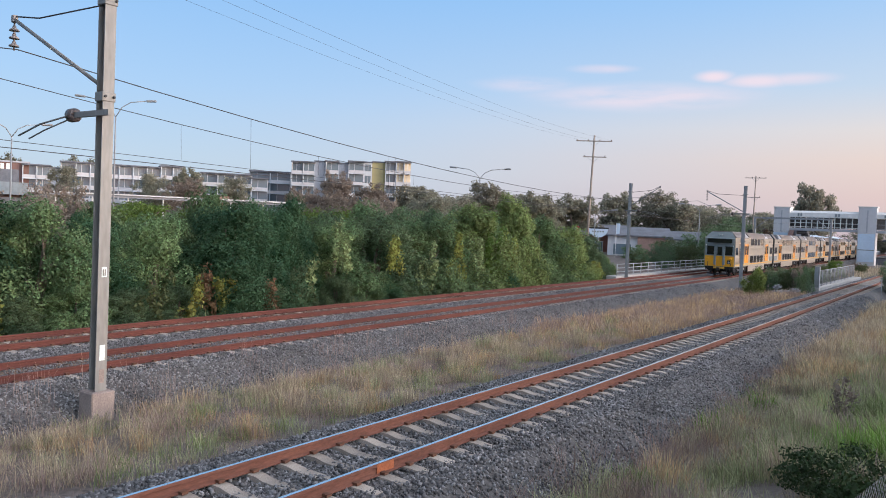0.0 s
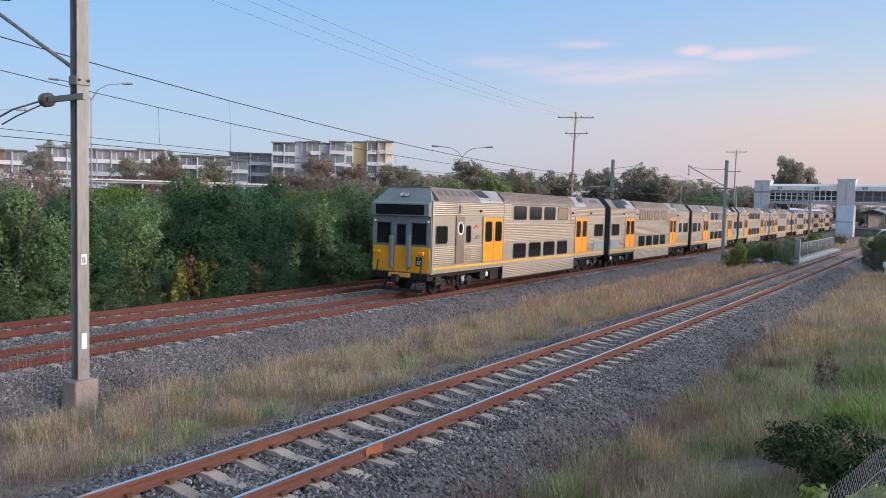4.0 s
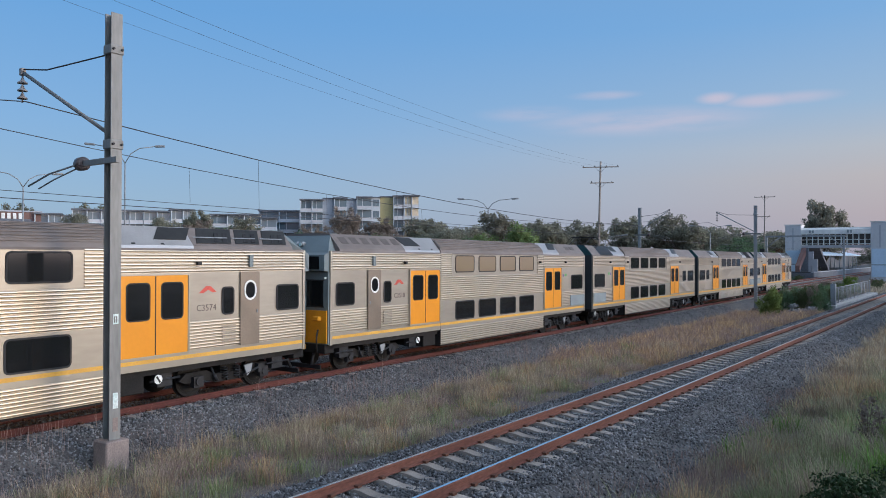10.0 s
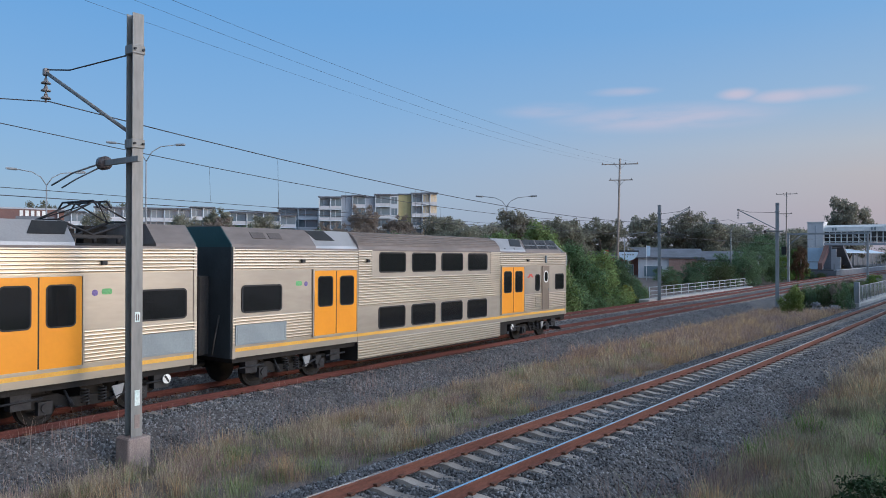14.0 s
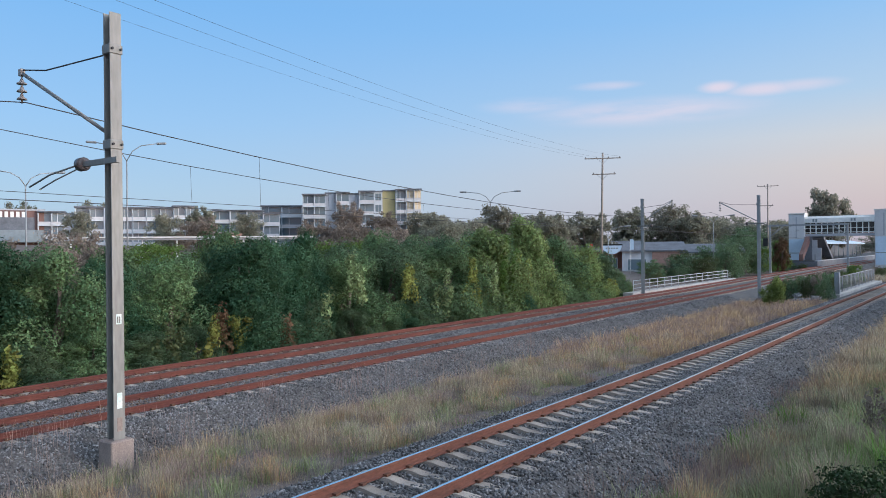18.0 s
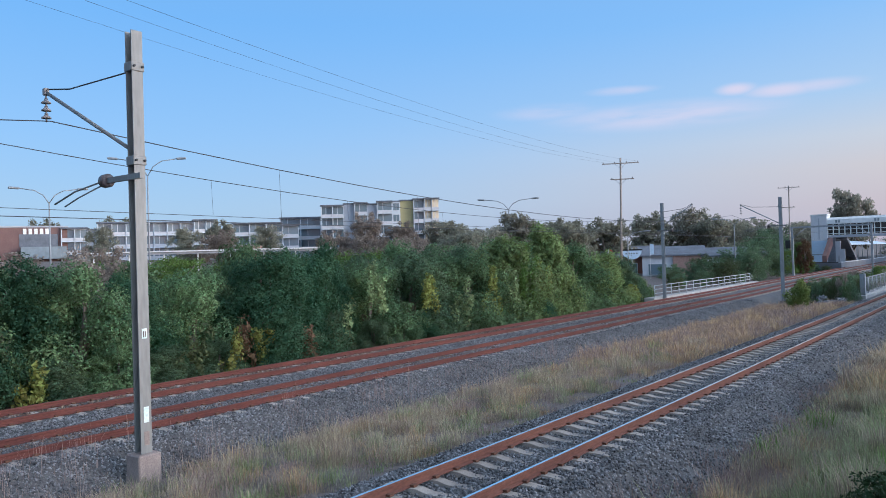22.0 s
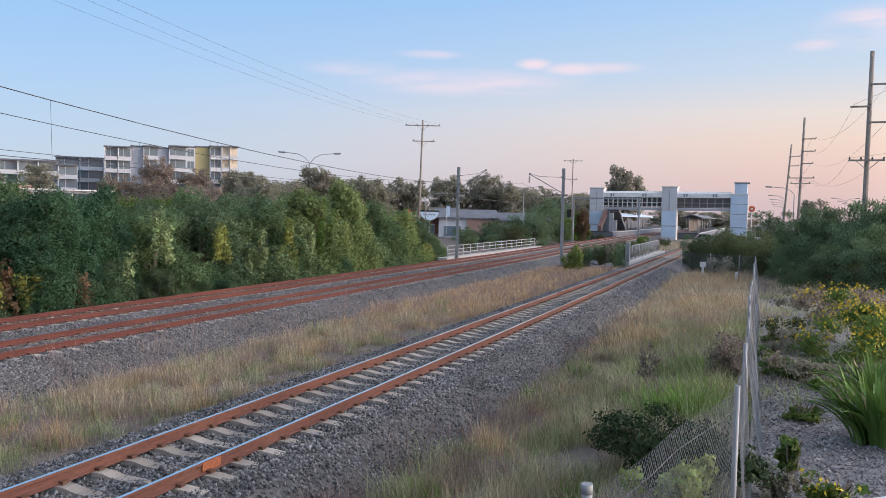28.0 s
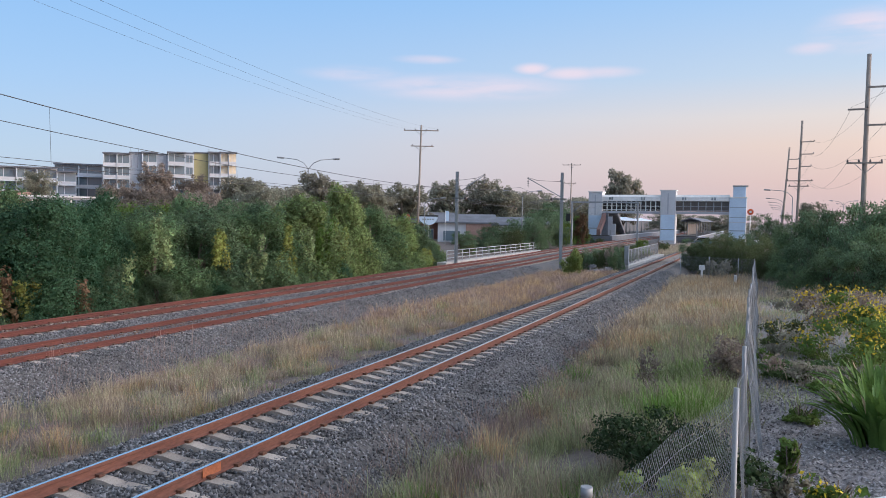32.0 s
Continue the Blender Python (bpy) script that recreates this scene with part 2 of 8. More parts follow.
M = dict(
    soil=mat("dry_soil_and_short_grass", (0.185, 0.150, 0.132), (0.115, 0.095, 0.085), scale=0.6, bscale=9, bump=0.6, fine=0.45),
    ballast=mat("ballast_bed", (0.072, 0.067, 0.066), (0.130, 0.121, 0.118), scale=1.2, bscale=16, bump=1.0, fine=0.55),
    stone=mat("ballast_stone", (0.118, 0.114, 0.117), (0.204, 0.199, 0.203), scale=0.5, bscale=12, bump=0.2, island=0.7, fine=0.2),
    browntone=mat("rust_stained_ballast_stone", (0.135, 0.082, 0.06), (0.20, 0.135, 0.10), scale=0.6, bscale=12, bump=0.2, island=0.5, fine=0.2),
    mulch=mat("grey_mulch", (0.31, 0.29, 0.29), (0.20, 0.185, 0.183), scale=3, bscale=40, bump=0.8, fine=0.5),
    chip=mat("mulch_chip", (0.40, 0.388, 0.40), (0.19, 0.178, 0.182), scale=1, bscale=40, island=0.6),
    rust=mat("rusty_rail_side", (0.122, 0.050, 0.036), (0.178, 0.075, 0.050), scale=1.5, bscale=30, rough=0.9, fine=0.25, stretch=(1, 0.3, 1)),
    dullrust=mat("dark_rusty_rail", (0.098, 0.033, 0.027), (0.140, 0.048, 0.036), scale=1.5, bscale=30, rough=0.9, fine=0.25, stretch=(1, 0.3, 1)),
    shine=mat("polished_rail_head", (0.86, 0.85, 0.84), (0.78, 0.76, 0.74), scale=2, rough=0.14, metal=1.0, bump=0.02, fine=0.08, stretch=(1, 0.1, 1)),
    sleeper=mat("weathered_concrete_sleeper", (0.42, 0.37, 0.32), (0.28, 0.235, 0.20), scale=2.2, bscale=45, vary=0.18, fine=0.25),
    clip=mat("rusty_clip", (0.10, 0.045, 0.03), (0.15, 0.07, 0.04), scale=5),
    concrete=mat("concrete", (0.46, 0.44, 0.42), (0.36, 0.34, 0.32), scale=1.2, bscale=30, fine=0.12),
    pinkcon=mat("stained_concrete_footing", (0.33, 0.265, 0.235), (0.22, 0.175, 0.16), scale=2.5, bscale=30, fine=0.25),
    galv=mat("galvanised_steel", (0.33, 0.345, 0.36), (0.26, 0.27, 0.285), scale=2.5, rough=0.62, metal=0.35, bump=0.05, bscale=18, fine=0.12, stretch=(1, 1, 0.25)),
    mast=mat("weathered_mast_steel", (0.265, 0.262, 0.25), (0.185, 0.186, 0.185), scale=1.5, rough=0.6, metal=0.25, bump=0.05, bscale=14, fine=0.15, stretch=(1, 1, 0.2)),
    darkmetal=mat("dark_metal", (0.040, 0.040, 0.043), (0.024, 0.024, 0.027), scale=4, rough=0.6, metal=0.4, fine=0.2),
    wire=mat("wire", (0.045, 0.045, 0.05), (0.03, 0.03, 0.035), scale=3, rough=0.6, bump=0),
    insulgrey=mat("grey_glazed_insulator", (0.26, 0.24, 0.235), (0.19, 0.17, 0.165), scale=4, rough=0.35),
    insul=mat("brown_insulator", (0.085, 0.068, 0.066), (0.12, 0.095, 0.09), scale=4, rough=0.35),
    pole=mat("grey_timber_pole", (0.36, 0.31, 0.27), (0.25, 0.21, 0.18), scale=2, bscale=18, stretch=(1, 1, 0.1), fine=0.3),
    paint=mat("white_paint", (0.74, 0.73, 0.71), (0.62, 0.62, 0.61), scale=1.5, rough=0.6, fine=0.08),
    railgrey=mat("pale_grey_railing_paint", (0.50, 0.52, 0.54), (0.42, 0.44, 0.46), scale=2, rough=0.6, fine=0.1),
    plate=mat("pale_plate", (0.70, 0.76, 0.74), (0.55, 0.68, 0.66), scale=6, rough=0.5),
    steel=mat("brushed_stainless_panel", (0.43, 0.39, 0.325), (0.35, 0.316, 0.264), scale=0.8, rough=0.36, metal=0.5, bump=0.03, bscale=5, fine=0.06, stretch=(1, 0.35, 1.6)),
    flute=mat("fluted_stainless", (0.65, 0.57, 0.455), (0.53, 0.465, 0.37), scale=0.7, rough=0.32, metal=0.85, bump=0.03, bscale=4, fine=0.06, stretch=(1, 0.3, 1.6)),
    roof=mat("dull_grey_roof", (0.215, 0.188, 0.175), (0.15, 0.13, 0.122), scale=0.9, rough=0.65, metal=0.15, bscale=7, fine=0.15, stretch=(1, 0.3, 1)),
    rooflight=mat("bare_metal_fairing", (0.42, 0.41, 0.41), (0.34, 0.335, 0.335), scale=0.9, rough=0.40, metal=0.45, bump=0.02, fine=0.08),
    orange=mat("orange_door_paint", (0.76, 0.30, 0.006), (0.70, 0.27, 0.006), scale=0.7, rough=0.42, bump=0.02, bscale=9, fine=0.03, coat=0.15),
    yellow=mat("cab_yellow", (0.78, 0.37, 0.015), (0.64, 0.29, 0.015), scale=1.5, rough=0.5, fine=0.12),
    stripe=mat("yellow_stripe", (0.74, 0.42, 0.06), (0.62, 0.34, 0.06), scale=1.5, rough=0.5, fine=0.1),
    cab=mat("grey_green_cab_paint", (0.20, 0.235, 0.245), (0.155, 0.185, 0.195), scale=1.2, rough=0.5, fine=0.1),
    greypanel=mat("blue_grey_panel", (0.26, 0.30, 0.315), (0.21, 0.24, 0.255), scale=1.2, rough=0.5, fine=0.1),
    rubber=mat("black_rubber", (0.022, 0.022, 0.024), (0.035, 0.033, 0.032), scale=3, rough=0.8, fine=0.2),
    under=mat("grimy_underframe", (0.011, 0.010, 0.0095), (0.020, 0.017, 0.015), scale=2.5, rough=0.85, fine=0.35),
    crewdoor=mat("crew_door_metal", (0.27, 0.225, 0.18), (0.215, 0.18, 0.145), scale=1, rough=0.42, metal=0.6, fine=0.08),
    glass=glass_mat("dark_tinted_glass", (0.012, 0.013, 0.014)),
    # pale bronze colour stands in for bright sky seen through the car
    sky_pane=glass_mat("sky_bright_bronze_glass", (0.24, 0.185, 0.12), 0.14),
    endwall=mat("dark_blue_grey_end_wall", (0.030, 0.036, 0.042), (0.045, 0.052, 0.058), scale=1.5, rough=0.6, fine=0.2),
    endteal=mat("dark_teal_end_paint", (0.022, 0.062, 0.070), (0.032, 0.078, 0.085), scale=1.5, rough=0.5, fine=0.12),
    paneglass=glass_mat("building_glass", (0.155, 0.205, 0.24), 0.08),
    # warm pane colour stands in for low sun on the glass
    sunlit_pane=mat("cream_sunlit_pane", (0.72, 0.60, 0.42), (0.60, 0.50, 0.36), scale=0.8, rough=0.5, bump=0),
    ink=mat("dark_lettering", (0.10, 0.08, 0.075), (0.13, 0.10, 0.09), scale=3, rough=0.6, bump=0),
    red=mat("red_paint", (0.60, 0.10, 0.07), (0.50, 0.08, 0.06), scale=3, rough=0.5, bump=0),
    white=mat("white_enamel", (0.82, 0.82, 0.80), (0.72, 0.72, 0.70), scale=3, rough=0.5, bump=0),
    black=mat("black_paint", (0.015, 0.015, 0.016), (0.025, 0.025, 0.025), scale=3, rough=0.5, bump=0),
    sticker=mat("green_sticker", (0.16, 0.42, 0.16), (0.13, 0.36, 0.14), rough=0.5, bump=0),
    sticker2=mat("violet_sticker", (0.16, 0.12, 0.34), (0.13, 0.10, 0.28), rough=0.5, bump=0),
    headlamp=glow_mat("marker_lamp_lens", (0.9, 0.84, 0.74), 0.35),
    brick=mat("red_brick_wall", (0.30, 0.135, 0.095), (0.22, 0.10, 0.075), scale=0.6, bscale=5, fine=0.2),
    render_w=mat("pale_rendered_wall", (0.60, 0.60, 0.62), (0.52, 0.52, 0.54), scale=0.15, bscale=2, fine=0.06),
    aptwall=mat("weathered_pale_concrete_wall", (0.63, 0.67, 0.71), (0.54, 0.58, 0.62), scale=0.2, bscale=2, fine=0.08),
    render_g=mat("grey_rendered_wall", (0.42, 0.44, 0.48), (0.36, 0.375, 0.41), scale=0.15, bscale=2, fine=0.06),
    render_y=mat("yellow_rendered_wall", (0.46, 0.40, 0.20), (0.40, 0.35, 0.18), scale=0.15, bscale=2, fine=0.06),
    hallbrick=mat("brown_brick_hall_wall", (0.20, 0.12, 0.105), (0.16, 0.095, 0.088), scale=0.4, bscale=4, fine=0.15),
    palebrick=mat("pale_pink_brick_wall", (0.42, 0.27, 0.22), (0.34, 0.21, 0.17), scale=0.6, bscale=5, fine=0.2),
    slate=mat("grey_tile_roof", (0.17, 0.18, 0.21), (0.12, 0.13, 0.15), scale=0.7, bscale=5, fine=0.2),
    liftpanel=mat("pale_blue_lift_panel", (0.56, 0.68, 0.81), (0.49, 0.60, 0.73), scale=0.4, bscale=3, rough=0.45, fine=0.06),
    asphalt=mat("asphalt", (0.055, 0.055, 0.058), (0.04, 0.04, 0.042), scale=1.5, bscale=30, fine=0.2),
    bark=mat("bark", (0.12, 0.09, 0.07), (0.20, 0.165, 0.14), scale=3, bscale=14, bump=0.6, stretch=(1, 1, 0.3)),
    leaf=leafy("dark_green_leaf", (0.105, 0.17, 0.07), (0.158, 0.22, 0.085)),
    leaf2=leafy("mid_green_leaf", (0.095, 0.162, 0.042), (0.162, 0.218, 0.057)),
    leafc=leafy("blue_green_leaf", (0.102, 0.162, 0.094), (0.151, 0.206, 0.107), island=0.55),
    leafv=leafy("yellow_green_vine_leaf", (0.18, 0.22, 0.062), (0.31, 0.30, 0.085), island=0.5),
    leafb=leafy("grey_brown_twiggy_leaf", (0.24, 0.20, 0.168), (0.31, 0.255, 0.21)),
    # leafg and leaffar: distance haze is put into these paler, greyer colours
    leafg=leafy("grey_green_gum_leaf", (0.26, 0.25, 0.195), (0.32, 0.30, 0.235), trans=0.5),
    leaffar=leafy("haze_paled_far_foliage", (0.25, 0.25, 0.19), (0.31, 0.295, 0.225), trans=0.55),
    leafs=leafy("soft_green_leaf", (0.115, 0.175, 0.090), (0.167, 0.224, 0.106), trans=0.4, island=0.55),
    leafd=leafy("dark_needle_leaf", (0.028, 0.050, 0.020), (0.045, 0.070, 0.026), trans=0.1),
    leafolive=leafy("olive_green_leaf", (0.085, 0.112, 0.052), (0.125, 0.145, 0.066), trans=0.4),
    meshside=mat("dark_mesh_screen", (0.13, 0.11, 0.10), (0.09, 0.08, 0.075), scale=1.5, rough=0.6, bscale=6, fine=0.3),
    leafvine=leafy("creeper_green_leaf", (0.161, 0.229, 0.088), (0.256, 0.307, 0.120), island=0.45),
    meshwire=mat("dull_fence_wire", (0.24, 0.255, 0.275), (0.18, 0.19, 0.205), scale=4, rough=0.6, metal=0.2, bump=0, fine=0.1),
    louvre=mat("dark_roof_louvre", (0.115, 0.10, 0.095), (0.085, 0.075, 0.072), scale=2, rough=0.7, fine=0.2),
    leafh=leafy("hedge_green_leaf", (0.109, 0.183, 0.091), (0.185, 0.259, 0.121), island=0.55),
    leafblue=leafy("soft_blue_green_leaf", (0.044, 0.103, 0.055), (0.073, 0.141, 0.069), island=0.55),
    leafpale=leafy("pale_creeper_leaf", (0.19, 0.25, 0.12), (0.28, 0.33, 0.16), island=0.5),
    leafsap=leafy("yellow_green_sapling_leaf", (0.21, 0.27, 0.075), (0.28, 0.32, 0.10)),
    redleaf=leafy("russet_leaf", (0.165, 0.098, 0.06), (0.13, 0.09, 0.055)),
    straw=leafy("dry_straw_grass", (0.54, 0.44, 0.305), (0.36, 0.29, 0.21), island=0.4, trans=0.3, scale=0.9),
    russet=leafy("russet_seeding_grass", (0.40, 0.285, 0.245), (0.275, 0.205, 0.185), island=0.35, trans=0.3, scale=0.9),
    dryolive=leafy("dry_olive_grass", (0.47, 0.375, 0.24), (0.29, 0.235, 0.155), island=0.4, trans=0.3, scale=0.8),
    amber=leafy("amber_dry_grass", (0.58, 0.40, 0.23), (0.42, 0.285, 0.17), island=0.4, trans=0.3, scale=0.6),
    bank=leafy("yellow_green_dry_grass", (0.49, 0.485, 0.27), (0.335, 0.345, 0.20), island=0.4, trans=0.3, scale=0.7),
    green=leafy("green_grass", (0.245, 0.305, 0.12), (0.335, 0.345, 0.165), island=0.4, trans=0.3, scale=0.3),
    lush=leafy("lush_green_grass", (0.165, 0.285, 0.045), (0.120, 0.195, 0.045), island=0.3, trans=0.3, scale=0.5),
    strap=leafy("strap_leaf_green", (0.105, 0.200, 0.045), (0.150, 0.245, 0.060), island=0.3, trans=0.2),
    flower=leafy("yellow_daisy_flower", (0.55, 0.41, 0.035), (0.62, 0.49, 0.06), island=0.2, trans=0.15),
)

# mesh helpers ---------------------------------------------------------------------------------


def fast_mesh(name, verts, faces, material=None, smooth=False):
    """A mesh from arrays: verts (n, 3), faces (m, k) or a list of such arrays."""
    me = bpy.data.meshes.new(name)
    groups = faces if isinstance(faces, list) else [faces]
    groups = [np.asarray(g, np.int32) for g in groups if len(g)]
    loops = np.concatenate([g.ravel() for g in groups])
    sizes = np.concatenate([np.full(len(g), g.shape[1], np.int32) for g in groups])
    me.vertices.add(len(verts))
    me.vertices.foreach_set("co", np.asarray(verts, np.float32).ravel())
    me.loops.add(len(loops))
    me.loops.foreach_set("vertex_index", loops)
    me.polygons.add(len(sizes))
    starts = np.concatenate([[0], np.cumsum(sizes)[:-1]]).astype(np.int32)
    me.polygons.foreach_set("loop_start", starts)
    me.polygons.foreach_set("loop_total", sizes)
    if smooth:
        me.polygons.foreach_set("use_smooth", np.ones(len(sizes), bool))
    me.update(calc_edges=True)
    me.validate()
    if material:
        me.materials.append(material)
    return me


def bm_box(bm, x0, y0, z0, x1, y1, z1, m=None):
    vs = [bm.verts.new(p) for p in ((x0, y0, z0), (x1, y0, z0), (x1, y1, z0), (x0, y1, z0), (x0, y0, z1), (x1, y0, z1), (x1, y1, z1), (x0, y1, z1))]
    if m is not None:
        for v in vs:
            v.co = m @ v.co
    for f in ((3, 2, 1, 0), (4, 5, 6, 7), (0, 1, 5, 4), (1, 2, 6, 5), (2, 3, 7, 6), (3, 0, 4, 7)):
        bm.faces.new([vs[i] for i in f])


def bm_tube(bm, path, radius, sides=8, caps=True):
    """A round bar along a list of points; radius a number or one for each point."""
    pts = [Vector(p) for p in path]
    rad = radius if isinstance(radius, (list, tuple)) else [radius] * len(pts)
    rings, side = [], None
    for i, p in enumerate(pts):
        d = (pts[min(i + 1, len(pts) - 1)] - pts[max(i - 1, 0)]).normalized()
        if side is None:
            side = d.orthogonal().normalized()
        side = (side - d * side.dot(d)).normalized()
        up = d.cross(side)
        rings.append([bm.verts.new(p + (side * math.cos(a) + up * math.sin(a)) * rad[i]) for a in [2 * math.pi * k / sides for k in range(sides)]])
    for a, b in zip(rings, rings[1:]):
        for k in range(sides):
            bm.faces.new((a[k], a[(k + 1) % sides], b[(k + 1) % sides], b[k])).smooth = True
    if caps:
        bm.faces.new(rings[0][::-1])
        bm.faces.new(rings[-1])


def bm_prism(bm, outline, y0, y1, axis="y"):
    """A closed outline of (x, z) pairs, extruded along y (or, for axis x, of (y, z) pairs along x)."""
    def at(a, b, s):
        return (a, s, b) if axis == "y" else ((s, a, b) if axis == "x" else (a, b, s))
    r0 = [bm.verts.new(at(a, b, y0)) for a, b in outline]
    r1 = [bm.verts.new(at(a, b, y1)) for a, b in outline]
    n = len(outline)
    for i in range(n):
        bm.faces.new((r0[i], r0[(i + 1) % n], r1[(i + 1) % n], r1[i]))
    bm.faces.new(r0[::-1])
    bm.faces.new(r1)


def bm_sheet(bm, line, y0, y1):
    """An open line of (x, z) pairs, drawn out along y."""
    r0, r1 = [bm.verts.new((a, y0, b)) for a, b in line], [bm.verts.new((a, y1, b)) for a, b in line]
    for i in range(len(line) - 1):
        bm.faces.new((r0[i], r0[i + 1], r1[i + 1], r1[i]))


def round_rect(w, h_, r, n=3):
    """Outline of a rounded rectangle about the origin."""
    pts = []
    for cx, cy, a0 in ((w / 2 - r, h_ / 2 - r, 0), (-w / 2 + r, h_ / 2 - r, 90), (-w / 2 + r, -h_ / 2 + r, 180), (w / 2 - r, -h_ / 2 + r, 270)):
        for k in range(n + 1):
            a = radians(a0 + 90 * k / n)
            pts.append((cx + r * math.cos(a), cy + r * math.sin(a)))
    return pts


def mesh_of(name, bm, material):
    bmesh.ops.recalc_face_normals(bm, faces=bm.faces)
    me = bpy.data.meshes.new(name)
    bm.to_mesh(me)
    bm.free()
    if material:
        me.materials.append(material)
    return me


def part(name, bm, material, parent=None, label="", bevel=0.0):
    """Links a bmesh (or a mesh) as one mesh object under a thing or a part."""
    if isinstance(bm, bmesh.types.BMesh):
        if bevel:
            bmesh.ops.recalc_face_normals(bm, faces=bm.faces)
            bmesh.ops.bevel(bm, geom=bm.edges[:], offset=bevel, segments=1, affect="EDGES", clamp_overlap=True)
        bm = mesh_of(name, bm, material)
    ob = new(name, bm)
    ob.parent = parent
    if label:
        tagged(ob, label=label)
    return ob


def box_part(name, box, material, parent, label="", bevel=0.0):
    bm = bmesh.new()
    bm_box(bm, *box)
    return part(name, bm, material, parent, label, bevel)


def tube_part(name, path, radius, material, parent, label="", sides=8):
    bm = bmesh.new()
    bm_tube(bm, path, radius, sides)
    return part(name, bm, material, parent, label)


def thing(name, label, category, group="", kind="", at=None):
    ob = new(name)
    ob.empty_display_size = 0.2
    if at is not None:
        ob.matrix_basis = at
    return tagged(ob, label, category, group, kind)


def structure(name, me, label, category, kind="structure"):
    return tagged(new(name, me), label, category, kind=kind)

# the plan, metres: +y runs along the railway towards the station, z = 0 is the near track's rail head ---------
NEAR_X, TRAIN_X, FAR_X = -7.95, -18.92, -22.95     # track centres
FAR_Z = -0.245                                     # rail head of the two far tracks
HALF = 0.7525                                      # half the distance between rail centres


def far_dx(y):
    """Sideways shift of the two far tracks, which lean away from the near one and slowly straighten."""
    d = max(-40.0, min(y, 262.0) - 12.0)
    return -0.0472 * d + 0.000065 * d * abs(d)


def far_dz(y):
    """The far tracks fall gently towards the bridge."""
    return -0.31 * min(1.0, max(0.0, (y - 14.0) / 61.0))


def far_turn(y):
    """Heading of the far tracks in degrees, and their fall."""
    return math.degrees(math.atan2(-(far_dx(y + 1) - far_dx(y - 1)), 2.0)), math.degrees(math.atan2(far_dz(y + 3) - far_dz(y - 3), 6.0))


def smooth_step(a, b, v):
    k = min(1.0, max(0.0, (v - a) / (b - a)))
    return k * k * (3 - 2 * k)


def fence_ground(y):
    return 0.36 - 0.0212 * (min(max(y, 2.0), 62.0) - 5.0)


def ground_z(x, y):
    """Height of the soil."""
    g = fence_ground(y)
    dx, lower = far_dx(y), 0.0
    if -300 < x < -15.4 + dx:
        x, lower = x - dx, far_dz(y)
    elif -15.4 + dx <= x < -10.9:
        f = (x + 10.9) / (-4.5 + dx)
        x, lower = -10.9 - 4.5 * f, far_dz(y) * f
    knots = ((-3000, 12), (-700, 12), (-190, 6.5), (-150, 5.0), (-90, 1.2), (-45, -0.4), (-32, -1.4), (-25.5, -1.15), (-24, -1.3), (-17, -1.3), (-15.4, -0.95), (-13, -0.82), (-10.9, -0.72),
             (-10, -1.2), (-6, -1.2), (-5.0, -0.92), (-3.6, -0.80), (-2.0, 0.45 * g - 0.38), (-0.5, g - 0.05), (0.4, g), (3.0, g + 0.25), (7.0, g + 0.55), (14, g + 0.7), (40, 1.2), (3000, 3))
    z = knots[-1][1]
    x = min(2999.0, x)
    for (xa, za), (xb, zb) in zip(knots, knots[1:]):
        if xa <= x <= xb:
            z = za + (zb - za) * (x - xa) / (xb - xa) + lower
            break
    # the bank on which the camera stands
    bank = smooth_step(3.6, 1.6, y) * smooth_step(-4.2, -2.2, x) * smooth_step(-60, -20, y)
    z += bank * max(0.0, 2.05 - z)
    # the road dips under the railway bridge
    dip = smooth_step(64, 72, y) * smooth_step(96, 88, y) * smooth_step(-9.8, -11.5, x) * smooth_step(-16.6, -15.4, x)
    return z - 1.6 * dip


def build_ground():
    xs = np.concatenate([-np.geomspace(3000, 60, 16), np.arange(-56, -26, 3.0), np.arange(-26, 8, 0.5), np.arange(8, 40, 4.0), np.geomspace(42, 3000, 12)])
    ys = np.concatenate([-np.geomspace(2500, 40, 10), np.arange(-36, 0, 4.0), np.arange(0, 66, 0.75), np.arange(66, 160, 3.0), np.geomspace(165, 4000, 18)])
    V = np.array([(x, y, ground_z(x, y) + 0.05 * noise.noise((x * 0.7, y * 0.7, 0)) + 0.03 * noise.noise((x * 2.1, y * 2.1, 5))) for y in ys for x in xs])
    n = len(xs)
    i = (np.arange(len(ys) - 1)[:, None] * n + np.arange(n - 1)[None]).ravel()
    F = np.stack([i, i + 1, i + n + 1, i + n], 1)
    structure("ground", fast_mesh("ground", V, F, M["soil"], True), "dry soil with short patchy grass beside the railway", "ground")


def bed_line(kind):
    """Cross-section of a ballast bed as (x, z)."""
    if kind == "near":
        c, t = NEAR_X, -0.248
        return [(c - 2.75, -1.05), (c - 2.45, -0.72), (c - 1.75, t + 0.02), (c - 1.2, t + 0.045), (c - 0.9, t + 0.025), (c - 0.45, t - 0.01), (c, t + 0.028), (c + 0.42, t + 0.045), (c + 0.9, t + 0.03), (c + 1.2, t + 0.052), (c + 1.75, t + 0.01), (c + 2.4, -0.62), (c + 2.95, -1.05)]
    t = FAR_Z - 0.235
    return [(-26.1, -1.35), (-25.4, -0.95), (-24.6, t), (-23.5, t + 0.045), (-22.9, t + 0.06), (-22.3, t + 0.05), (-21.0, t + 0.03), (-19.5, t + 0.045), (-18.9, t + 0.06), (-18.3, t + 0.05), (-17.15, t + 0.02), (-16.5, -0.72), (-15.75, -1.1)]


